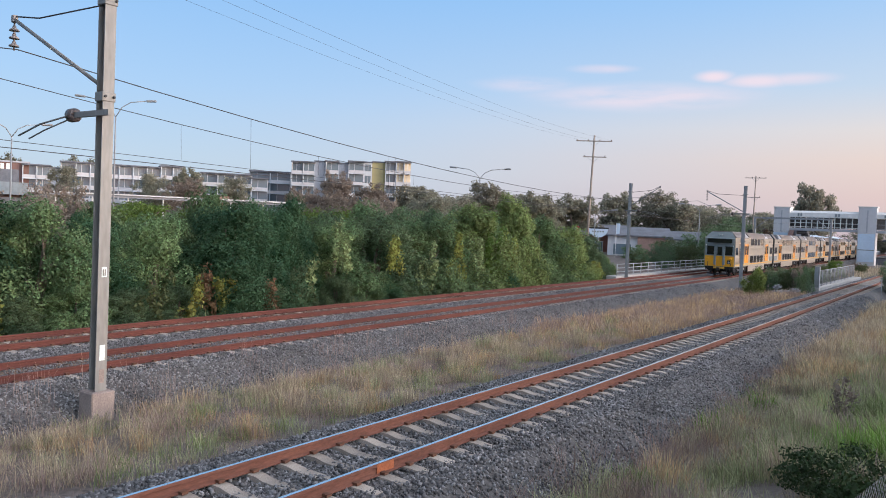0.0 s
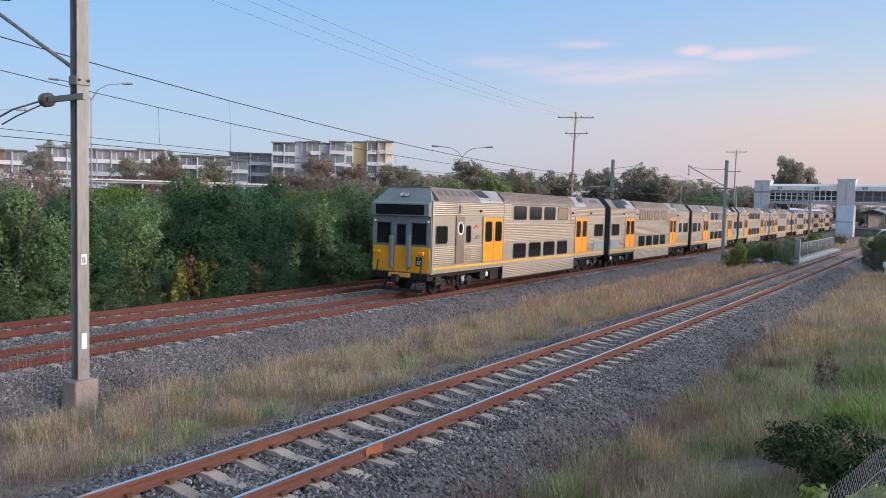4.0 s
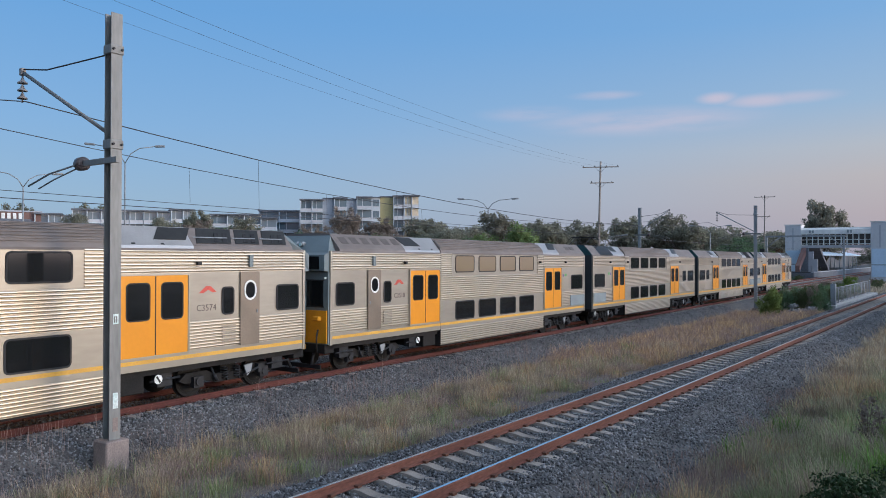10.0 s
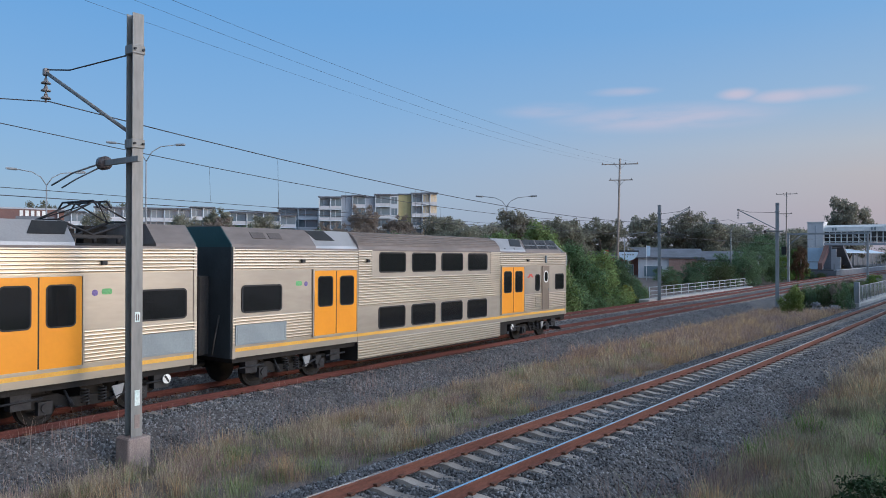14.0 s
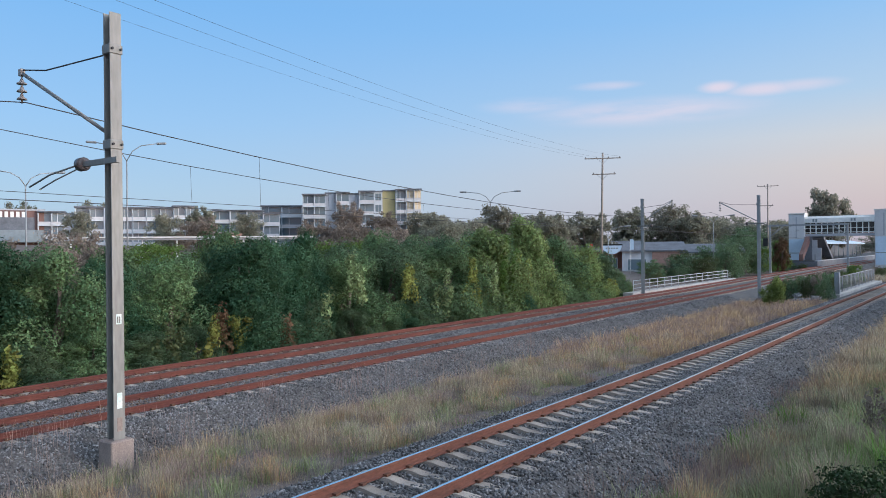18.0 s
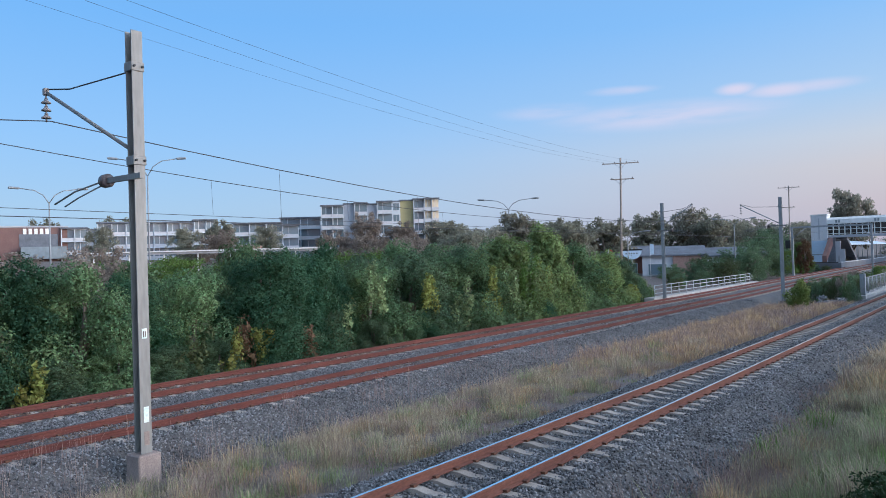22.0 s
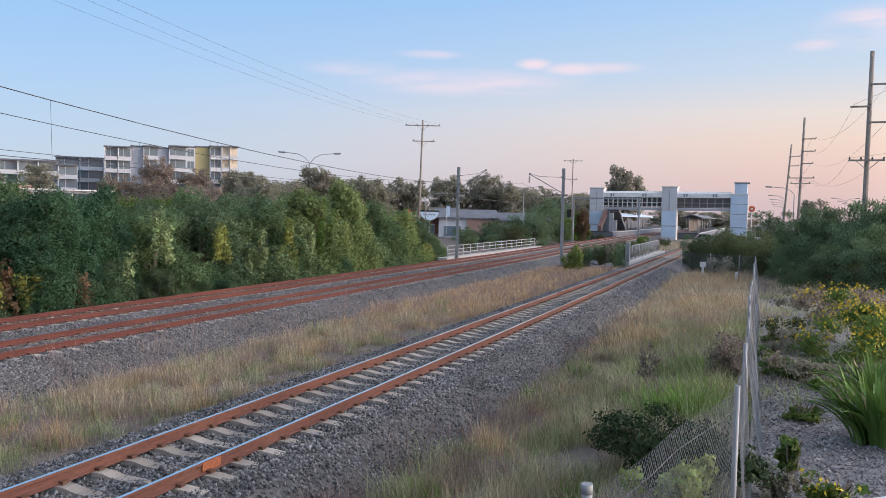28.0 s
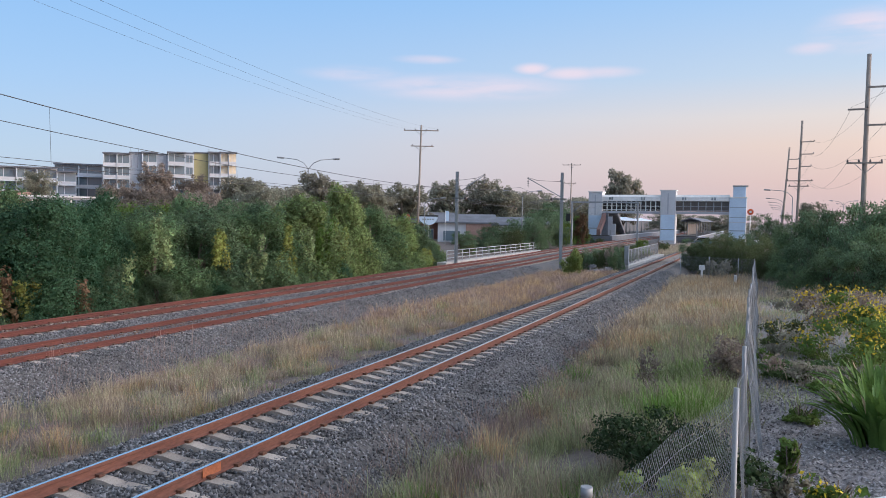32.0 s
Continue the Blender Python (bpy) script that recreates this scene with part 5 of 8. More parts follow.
    box_part("sole_bar", (-1.40, span(15.86, 20.98)[0], 0.86, 1.40, span(15.86, 20.98)[1], 1.01), M["under"], car)
    for u in (0.95, 4.95, 16.7, 20.2):
        bm = bmesh.new()
        bm_box(bm, -0.25, -0.22, -0.22, 0.0, 0.22, 0.22)
        bm_tube(bm, [(0, -0.45, -0.05), (0.02, 0.45, -0.02)], 0.03, 8)
        both_sides("brake_unit", cached("brake", lambda: mesh_of("brake_unit", bm, M["darkmetal"])), car, 1.30, U(u), 0.72)
    for o in both_sides("jack_plate", pane_mesh(0.24, 0.24, 0.115, 0.02, M["white"], "jack_plate"), car, 1.36, U(5.2 if kind == "C" else 20.3), 0.72, "round white plate with a dark bar"):
        b = part("plate_bar", pane_mesh(0.05, 0.20, 0.01, 0.008, M["black"], "plate_bar"), None, o)
        b.location, b.rotation_euler = (0.02, 0, 0), (0.6, 0, 0)
    return car


def pg_base():
    bm = bmesh.new()
    for x in (-0.55, 0.55):
        bm_box(bm, x - 0.04, -0.7, 0.12, x + 0.04, 0.7, 0.20)
        for y in (-0.6, 0.6):
            bm_tube(bm, [(x, y, -0.02), (x, y, 0.12)], 0.06, 8)
    bm_box(bm, -0.55, -0.05, 0.12, 0.55, 0.05, 0.2)
    return mesh_of("pantograph", bm, M["darkmetal"])


def pg_lower(s):
    bm = bmesh.new()
    x = 0.42 * s
    bm_tube(bm, [(x * 1.25, -0.95, 0.55), (x, 0.0, 0.2), (x * 1.25, 0.95, 0.55)], 0.035, 6)
    return mesh_of("lower_arm", bm, M["darkmetal"])


def pg_upper(s):
    bm = bmesh.new()
    for x in (-0.52, 0.52):
        bm_tube(bm, [(x, 0.95 * s, 0.55), (x * 0.9, 0.10 * s, 0.98)], 0.022, 6)
    bm_tube(bm, [(-0.52, 0.95 * s, 0.55), (0.52, 0.95 * s, 0.55)], 0.022, 6)
    bm_tube(bm, [(-0.52, 0.95 * s, 0.55), (0.47, 0.10 * s, 0.98)], 0.015, 6)
    return mesh_of("upper_arm", bm, M["darkmetal"])


def pg_head():
    bm = bmesh.new()
    for y in (-0.17, 0.17):
        bm_tube(bm, [(-0.92, y, 0.86), (-0.72, y, 1.03), (0.72, y, 1.03), (0.92, y, 0.86)], 0.025, 6)
    for x in (-0.46, 0.46):
        bm_tube(bm, [(x, -0.17, 1.0), (x, 0.17, 1.0)], 0.02, 6)
    return mesh_of("collector_head", bm, M["darkmetal"])


SET = (("C", False, "C3579", 1), ("N", True, "", 2), ("N", False, "T4240", 3), ("C", True, "C3574", 4), ("C", False, "C3518", 5), ("N", True, "T4194", 6), ("N", False, "T4173", 7), ("C", True, "", 8))
TRAIN = [build_car(kind, flip, number, i, i == 1) for kind, flip, number, i in SET]

# place of the train's front along the track, second by second
FRONT = [
    (0.0, 80.76), (1.0, 67.77), (2.0, 54.06), (2.5, 47.14), (3.5, 32.95), (4.5, 18.34), (5.0, 10.60), (6.0, -4.91), (7.0, -20.9), (8.0, -37.32), (9.0, -54.18),
    (10.0, -71.28), (11.0, -88.72), (12.0, -106.06), (13.0, -124.32), (14.5, -152.16), (16.5, -190.0), (20.0, -257.0), (26.0, -373.0), (32.0, -489.0),
]


def front(t):
    """The front's place at any time, by a smooth curve through FRONT."""
    T, Y = [a for a, _ in FRONT], [b for _, b in FRONT]
    slope = [(Y[min(k + 1, len(T) - 1)] - Y[max(k - 1, 0)]) / (T[min(k + 1, len(T) - 1)] - T[max(k - 1, 0)]) for k in range(len(T))]
    k = max(0, min(len(T) - 2, sum(1 for a in T if a <= t) - 1))
    h_ = T[k + 1] - T[k]
    f = (t - T[k]) / h_
    return (2 * f ** 3 - 3 * f * f + 1) * Y[k] + (f ** 3 - 2 * f * f + f) * h_ * slope[k] + (3 * f * f - 2 * f ** 3) * Y[k + 1] + (f ** 3 - f * f) * h_ * slope[k + 1]


def motions():
    """Everything that moves: the eight cars roll along their track."""
    for i, car in enumerate(TRAIN):
        rows = []
        for t in np.arange(0.0, 32.1, 0.5):
            y = front(float(t)) + PITCH * i + CAR_L / 2
            turn, fall = far_turn(y)
            rows.append((float(t), pose(TRAIN_X + far_dx(y), y, FAR_Z + far_dz(y), fall, 0, turn)))
        walk(car, rows)

# buildings, station, bridge, poles ----------------------------------------------------------------


def run_frame(p0, p1, z):
    """A pose whose x runs from p0 to p1 and whose -y faces the railway; and the length."""
    a, b = Vector((*p0, 0)), Vector((*p1, 0))
    ang = math.degrees(math.atan2(b.y - a.y, b.x - a.x))
    return pose(p0[0], p0[1], z, 0, 0, ang), (b - a).length


def facade_bay(bld, x0, x1, z0, h_, kind, wall):
    """One bay of one storey on the front plane y = 0: a window with frame and pane, or a recessed balcony."""
    w = x1 - x0
    # on some bays low sun is put into the pane colour
    pane = M["sunlit_pane"] if kind == "sunlit_bay" else M["paneglass"]
    if kind == "window":
        fr = box_part("window", (x0 + 0.12 * w, -0.10, z0 + 0.75, x1 - 0.12 * w, 0.02, z0 + h_ - 0.35), M["render_w"], bld)
        n = 2 if w < 3 else 3
        for k in range(n):
            a, b = x0 + 0.12 * w + 0.06 + (0.76 * w - 0.06) * k / n, x0 + 0.12 * w + (0.76 * w - 0.06) * (k + 1) / n
            box_part("pane", (a, -0.115, z0 + 0.82, b, -0.102, z0 + h_ - 0.42), M["paneglass"], fr)
    elif kind in ("balcony", "sunlit_bay"):
        bal = box_part("balcony", (x0 + 0.06, -1.35, z0 - 0.14, x1 - 0.06, 0.0, z0 + 0.10), M["aptwall"], bld, "pale balcony slab")
        box_part("balustrade", (x0 + 0.10, -1.33, z0 + 0.10, x1 - 0.10, -1.26, z0 + 0.82), M["render_w"], bal)
        for s in (x0 + 0.06,):
            box_part("fin", (s, -1.30, z0 + 0.1, s + 0.16, 0.0, z0 + h_ - 0.14), M["aptwall"], bal)
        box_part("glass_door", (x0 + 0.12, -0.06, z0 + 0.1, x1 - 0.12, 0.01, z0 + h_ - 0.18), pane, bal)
        box_part("glass_door", (x0 + 0.35 + 0.3 * w, -0.09, z0 + 0.1, x0 + 0.47 + 0.3 * w, -0.065, z0 + h_ - 0.18), M["aptwall"], bal)


def apartment(label, p0, p1, ground, segs, depth=14.0, storey=3.0):
    """Flats seen along their front. segs: (share of the length, storeys, top z, wall material, bay kind, bays)."""
    m, ln = run_frame(p0, p1, ground)
    b = thing("apartment_building", label, "building", "apartment blocks", at=m)
    x = 0.0
    for share, floors, top, wall, kind, bays in segs:
        w = ln * share
        set_back = 0.0 if kind != "proud" else -0.9
        bm = bmesh.new()
        bm_box(bm, x, set_back, 0, x + w, depth, top - ground)
        part("wall", bm, M[wall], b)
        box_part("roof", (x - 0.15, set_back - (1.2 if kind in ("balcony", "sunlit_bay") else 0.25), top - ground, x + w + 0.15, depth + 0.2, top - ground + 0.32), M["slate"], b, "flat grey roof")
        for f in range(floors):
            z0 = top - ground - storey * (f + 1)
            if z0 < 0 or kind in ("plain", "proud"):
                continue
            for k in range(bays):
                facade_bay(b, x + w * k / bays, x + w * (k + 1) / bays, z0, storey, kind, wall)
        x += w
    return b


def farther(known, k):
    """Sets the top-level objects made since known k times as far from the head of the bank, and as much larger."""
    hub = Matrix.Translation((0, 0, 3.68))
    for o in scene.objects:
        if o.name not in known and o.parent is None:
            o.matrix_basis = hub @ Matrix.Scale(k, 4) @ hub.inverted() @ o.matrix_basis


def build_town():
    # last bays of this front: golden sun on the panes is coloured in
    apartment("five-storey pale apartment block with a yellow wall and balconies", (-146.2, 136.5), (-123.4, 157.6), 4.0, (
        (0.19, 5, 18.1, "aptwall", "balcony", 2), (0.09, 5, 18.5, "render_g", "plain", 1), (0.11, 5, 18.6, "aptwall", "balcony", 1), (0.08, 5, 18.3, "render_g", "plain", 1), (0.13, 5, 18.9, "aptwall", "balcony", 1), (0.07, 5, 18.9, "aptwall", "window", 1),
        (0.11, 5, 19.1, "render_y", "plain", 1), (0.09, 5, 19.3, "aptwall", "balcony", 1), (0.13, 5, 19.4, "aptwall", "sunlit_bay", 2)))
    apartment("long low apartment block with balconies and a flat roof", (-181.0, 85.5), (-163.0, 116.2), 4.0, (
        (0.16, 3, 13.2, "aptwall", "balcony", 2), (0.06, 3, 12.8, "render_g", "plain", 1), (0.62, 3, 14.4, "aptwall", "balcony", 7), (0.16, 3, 14.9, "aptwall", "balcony", 2)))
    apartment("low apartment block with balconies beyond the trees", (-161.0, 119.5), (-150.0, 132.0), 4.0, ((0.75, 3, 13.9, "aptwall", "balcony", 3), (0.25, 3, 13.2, "aptwall", "balcony", 1)))
    apartment("pale apartment block with a slanting roof edge", (-168.0, 141.0), (-152.0, 157.0), 4.0, ((1.0, 3, 16.2, "aptwall", "balcony", 4),))
    # brick hall with pale lettering bars
    m, ln = run_frame((-188.0, 66.0), (-180.2, 86.6), 3.0)
    hall = thing("brick_hall", "windowless brown brick hall with pale roof lettering", "building", at=m)
    box_part("wall", (0, 0, 0, ln, 26, 10.6), M["hallbrick"], hall)
    box_part("coping", (-0.2, -0.2, 10.6, ln + 0.2, 26.2, 10.95), M["render_g"], hall)
    box_part("shutter", (12.0, -0.15, 6.0, 20.0, 0.0, 9.0), M["slate"], hall, "large dark grey wall panel")
    box_part("shutter", (1.0, -0.15, 5.2, 4.6, 0.0, 8.0), M["slate"], hall, "large dark grey wall panel")
    box_part("canopy", (12.2, -3.0, 3.2, 21.6, 0.0, 6.0), M["greypanel"], hall, "blue-grey entrance block")
    for k in range(5):
        box_part("letter_bar", (12.8 + 1.15 * k, -0.22, 9.0, 13.5 + 1.15 * k, -0.02, 10.3), M["white"], hall, "white letter-sized bar")
    # long white flat roof behind the thicket
    m, ln = run_frame((-81.5, 41.2), (-65.0, 62.3), 0.75)
    cp = thing("carport", "long open carport with a thin white flat roof on posts", "building", at=m)
    box_part("roof", (0, 0, 4.56, ln, 7, 4.70), M["paint"], cp)
    box_part("beam", (0, 0.3, 4.3, ln, 0.6, 4.5), M["render_g"], cp)
    for k in range(8):
        tube_part("post", [(0.6 + (ln - 1.2) * k / 7, 0.6, -0.9), (0.6 + (ln - 1.2) * k / 7, 0.6, 4.3)], 0.09, M["paint"], cp)
    m, ln = run_frame((-77.6, 58.2), (-75.8, 60.4), 0.5)
    br = thing("brick_store", "small tan brick building behind the thicket", "building", at=m)
    box_part("wall", (0, 0, 0, ln, 6, 5.3), M["palebrick"], br)
    box_part("roof", (-0.1, -0.1, 5.3, ln + 0.1, 6.1, 5.42), M["palebrick"], br)

    # shops across the road from the bridge
    known = {o.name for o in scene.objects}
    def shop(label, p0, p1, eave, ridge, wall, deep, ground=-0.8):
        m_, n_ = run_frame(p0, p1, ground)
        s = thing("shop_building", label, "building", "shops by the station", at=m_)
        box_part("wall", (0, 0, 0, n_, deep, eave - ground), M[wall], s)
        bm = bmesh.new()
        bm_prism(bm, [(-0.6, eave - ground), (-0.6, eave - ground + 0.18), (deep / 2, ridge - ground), (deep + 0.6, eave - ground + 0.18), (deep + 0.6, eave - ground)], -0.6, n_ + 0.6, "x")
        part("roof", bm, M["slate"], s, "dark grey tiled roof")
        k = int(n_ / 3.2)
        for i in range(k):
            x0 = n_ * (i + 0.18) / k
            w_ = box_part("window", (x0, -0.10, 0.9, x0 + n_ / k * 0.64, 0.0, 2.7), M["paint"], s)
            box_part("pane", (x0 + 0.1, -0.115, 1.0, x0 + n_ / k * 0.64 - 0.1, -0.102, 2.6), M["paneglass"], w_)
        return s, n_
    s, n_ = shop("low white shop with a red brick end and grey roof", (-46.8, 110.0), (-38.6, 113.4), 3.0, 4.5, "render_w", 10)
    box_part("brick_pier", (n_ - 4.4, -0.25, 0, n_ + 0.1, -0.12, 3.75), M["palebrick"], s, "red brick end wall")
    s, n_ = shop("low white shop with a dark roof beside the brick one", (-38.4, 113.5), (-30.8, 116.5), 2.7, 4.1, "render_w", 10)
    box_part("awning", (0.4, -1.4, 2.55, n_ - 0.4, 0.0, 2.7), M["paint"], s, "white awning")
    shop("long low building under a grey tiled roof", (-66.0, 112.0), (-48.0, 121.0), 2.9, 4.8, "brick", 12)
    xs, ys = np.linspace(-62, -32.5, 24), np.linspace(90, 111, 12)
    V = np.array([(x, y, ground_z(x, y) + 0.06) for y in ys for x in xs])
    i = (np.arange(11)[:, None] * 24 + np.arange(23)[None]).ravel()
    structure("road", fast_mesh("road", V, np.stack([i, i + 1, i + 25, i + 24], 1), M["asphalt"]), "dark asphalt road in front of the shops", "road")
    sg = thing("pylon_sign", "oval pale blue roadside sign on a pole", "sign", at=pose(-44.3, 100.6, -0.8, 0, 0, 24))
    tube_part("pole", [(0, 0.1, 0), (0, 0.1, 5.2)], 0.12, M["galv"], sg)
    bm = bmesh.new()
    bm_prism(bm, [(-1.35, 4.75)] + [(1.35 * math.cos(radians(a)), 4.75 + 1.25 * math.sin(radians(a))) for a in range(180, 361, 15)] + [(1.35, 4.75)][:0], -0.1, 0.1)
    part("board", bm, M["liftpanel"], sg, "half-oval pale board")
    box_part("board_edge", (-1.45, -0.12, 4.75, 1.45, 0.12, 4.95), M["black"], sg)
    for k in range(5):
        box_part("text_bar", (-0.9 + 0.36 * k, -0.115, 4.25, -0.66 + 0.36 * k, -0.102, 4.45), M["greypanel"], sg)
    for x, y, key, top in ((-47.6, 100.0, "red", 4.3), (-42.6, 103.0, "liftpanel", 4.9)):
        fl = thing("banner_flag", "tall narrow coloured banner on a thin pole", "flag", "banner flags", at=pose(x, y, -0.8, 0, 0, 20))
        tube_part("pole", [(0, 0, 0), (0, 0, top + 0.8)], 0.03, M["paint"], fl)
        bm = bmesh.new()
        bm_prism(bm, [(0.03, top - 0.8), (0.5, top - 0.75), (0.55, top + 0.6), (0.35, top + 0.75), (0.03, top + 0.72)], -0.012, 0.012)
        part("cloth", bm, M[key], fl)
    farther(known, 1.15)


def build_station():
    Y = 150.0

    def lift(x0, x1, z1, low, label):
        t = thing("lift_tower", label, "lift tower", "lift towers of the footbridge", at=pose(0, Y, 0))
        box_part("shaft", (x0, 0, -0.9, x1, 3.0, z1), M["render_w"], t, "pale grey shaft", 0.05)
        box_part("cladding", (x0 + 0.12, -0.06, low, x1 - 0.12, 0.0, z1 - 4.6), M["liftpanel"], t, "pale blue cladding")
        box_part("slot", ((x0 + x1) / 2 - 0.12, -0.05, z1 - 4.4, (x0 + x1) / 2 + 0.12, 0.0, z1 - 0.5), M["render_g"], t)
        box_part("cap", (x0 - 0.1, -0.1, z1, x1 + 0.1, 3.1, z1 + 0.18), M["paint"], t)
        box_part("band", (x0 + 0.1, -0.09, low + 2.0, x1 - 0.1, -0.062, low + 2.15), M["greypanel"], t)
        return t
    lift(-31.2, -28.5, 9.4, 0.2, "pale concrete lift tower with light blue cladding")
    lift(-17.3, -14.5, 9.7, 0.2, "pale concrete lift tower between the tracks")
    lift3 = lift(-4.9, -1.9, 8.4, 0.2, "wide pale blue lift tower beside the car park")
    t3 = lift3
    box_part("cladding", (-4.86, -0.07, 3.9, -1.94, -0.01, 8.3), M["liftpanel"], t3, "pale blue cladding")
    for z in (4.7, 6.6):
        box_part("band", (-4.8, -0.10, z, -2.0, -0.072, z + 0.09), M["greypanel"], t3)
    box_part("head", (-4.3, 0.2, 8.58, -2.1, 2.9, 10.5), M["liftpanel"], t3, "", 0.04)
    box_part("cap", (-4.4, 0.1, 10.5, -1.7, 3.0, 10.7), M["greypanel"], t3)

    def deck(x0, x1, label, bays, dark):
        d = thing("footbridge_span", label, "footbridge", "footbridge spans", at=pose(0, Y + 0.4, 0))
        box_part("floor", (x0, 0, 5.3, x1, 2.4, 5.75), M["render_g"], d)
        bm = bmesh.new()
        bm_prism(bm, [(-0.35, 7.75), (-0.2, 8.55), (0.6, 8.95), (1.8, 8.95), (2.6, 8.5), (2.7, 7.75)], x0, x1, "x")
        part("roof", bm, M["paint"], d, "white curved roof")
        for s in range(bays + 1):
            x = x0 + (x1 - x0) * s / bays
            box_part("post", (x - 0.08, -0.08, 5.75, x + 0.08, 0.06, 7.75), M["paint"] if not dark else M["galv"], d)
        for s in range(bays):
            a, b = x0 + (x1 - x0) * s / bays + 0.08, x0 + (x1 - x0) * (s + 1) / bays - 0.08
            box_part("panel", (a, -0.02, 5.8, b, 0.02, 7.7), M["glass"] if not dark else M["meshside"], d)
        for z in (5.95, 6.7):
            box_part("rail", (x0, -0.06, z, x1, -0.021, z + 0.09), M["paint"] if not dark else M["galv"], d)
        for k in range(2):
            xx = x0 + (x1 - x0) * (0.12 + 0.55 * k)
            for j in range(2):
                box_part("roof_slot", (xx + 0.5 * j, -0.40, 7.95, xx + 0.28 + 0.5 * j, -0.24, 8.45), M["greypanel"], d)
    deck(-28.5, -17.3, "white covered footbridge span with glazed sides", 12, False)
    deck(-14.5, -4.9, "covered footbridge span with darker mesh sides", 7, True)
    # stairs down to the far platform
    st = thing("stair_flight", "covered stair flight from the footbridge to the platform", "stairs")
    bm = bmesh.new()
    bm_prism(bm, [(Y + 2.6, 5.7), (Y + 2.6, 5.0), (Y + 12, 0.95), (Y + 13, 0.95)], -28.2, -25.8, "x")
    part("flight", bm, M["slate"], st)
    for k in range(16):
        box_part("step", (-28.1, Y + 3.0 + 0.55 * k, 5.42 - 0.285 * k, -25.9, Y + 3.5 + 0.55 * k, 5.58 - 0.285 * k), M["slate"], st)
    bm = bmesh.new()
    bm_prism(bm, [(Y - 6.0, 1.0), (Y - 6.0, 2.1), (Y - 0.2, 5.3), (Y - 0.2, 4.0)], -28.3, -27.6, "x")
    part("side_wall", bm, M["hallbrick"], st, "brown stair side wall")
    box_part("end_wall", (-28.45, Y - 0.30, -0.5, -27.2, Y + 0.1, 5.2), M["slate"], st, "dark end wall")
    bm = bmesh.new()
    bm_box(bm, -27.2, Y - 0.26, 0.5, -26.4, Y + 0.1, 4.6)
    bm_box(bm, -26.4, Y - 0.24, 0.5, -25.75, Y + 0.1, 3.2)
    part("screen", bm, M["render_g"], st, "grey stepped screen")
    # platforms with canopies
    for x0, x1, y0, y1, z1, lab in ((-33.0, -25.7, 146, 330, 0.95, "station platform with a pale edge beside the far track"), (-15.6, -10.6, 157, 330, 0.95, "station platform between the tracks")):
        p = thing("platform", lab, "platform", "station platforms", kind="structure")
        box_part("slab", (x0, y0, -1.2, x1, y1, z1 - 0.12), M["slate"], p)
        box_part("paving", (x0, y0, z1 - 0.12, x1 - 0.45, y1, z1), M["asphalt"], p, "dark asphalt platform surface")
        box_part("coping", (x1 - 0.448, y0 - 0.05, z1 - 0.12, x1 + 0.05, y1 + 0.05, z1 + 0.004), M["render_g"], p, "pale platform edge")
        box_part("fence_panel", (x1 - 0.5, y0 + 0.1, z1, x1 - 0.2, y0 + 0.2, z1 + 1.1), M["galv"], p)
        c = thing("platform_canopy", "pitched sheet-metal canopy on slim posts over the platform", "canopy", "platform canopies")
        bm = bmesh.new()
        xc = (x0 + x1) / 2
        bm_prism(bm, [(x0 + 0.6, 3.9), (x0 + 0.6, 4.05), (xc, 4.75), (x1 - 0.4, 4.05), (x1 - 0.4, 3.9), (xc, 4.55)], y0 + 10, y0 + 62)
        part("roof", bm, M["liftpanel"] if x0 < -20 else M["slate"], c, "pale sheet roof" if x0 < -20 else "grey sheet roof")
        for k in range(9):
            for xx in (x0 + 1.4, x1 - 1.2):
                tube_part("post", [(xx, y0 + 11 + 6.2 * k, z1), (xx, y0 + 11 + 6.2 * k, 4.05)], 0.08, M["galv"], c)
        box_part("back_wall", (x0 + 1.2, y0 + 18, z1, x0 + 1.4, y0 + 50, 3.4), M["meshside"], c, "dark screen wall")
    # overhead-line gantry
    g = thing("overhead_gantry", "pale steel portal gantry over the two far tracks", "gantry")
    for x in (-27.1, -16.9):
        box_part("column", (x - 0.13, 117.87, -0.9, x + 0.13, 118.13, 6.7), M["galv"], g)
        s = 1 if x < -20 else -1
        tube_part("brace", [(x, 118, 5.0), (x + s * 1.9, 118, 6.55)], 0.07, M["galv"], g)
    box_part("beam", (-27.3, 117.9, 6.5, -16.7, 118.1, 6.75), M["galv"], g)
    sgn = thing("signal", "railway signal head on the gantry post", "signal", at=pose(-27.6, 117.6, 3.6))
    box_part("head", (-0.35, -0.15, 0, 0.35, 0.15, 1.2), M["black"], sgn, "", 0.05)
    tube_part("bracket", [(0.3, 0.1, 0.6), (0.55, 0.3, 0.6)], 0.04, M["galv"], sgn)
    ts = thing("round_sign", "round orange-red station sign on a tall post", "sign", at=pose(-1.2, 149.0, -0.6))
    tube_part("post", [(0, 0, 0), (0, 0, 7.0)], 0.09, M["paint"], ts)
    tube_part("disc", [(0, -0.2, 6.4), (0, -0.1, 6.4)], 0.55, mat("orange_red_enamel", (0.75, 0.14, 0.04), (0.65, 0.11, 0.04), rough=0.4, bump=0), ts, "", 20)
    tube_part("emblem", [(0, -0.22, 6.4), (0, -0.202, 6.4)], 0.22, M["white"], ts, "pale mark", 12)


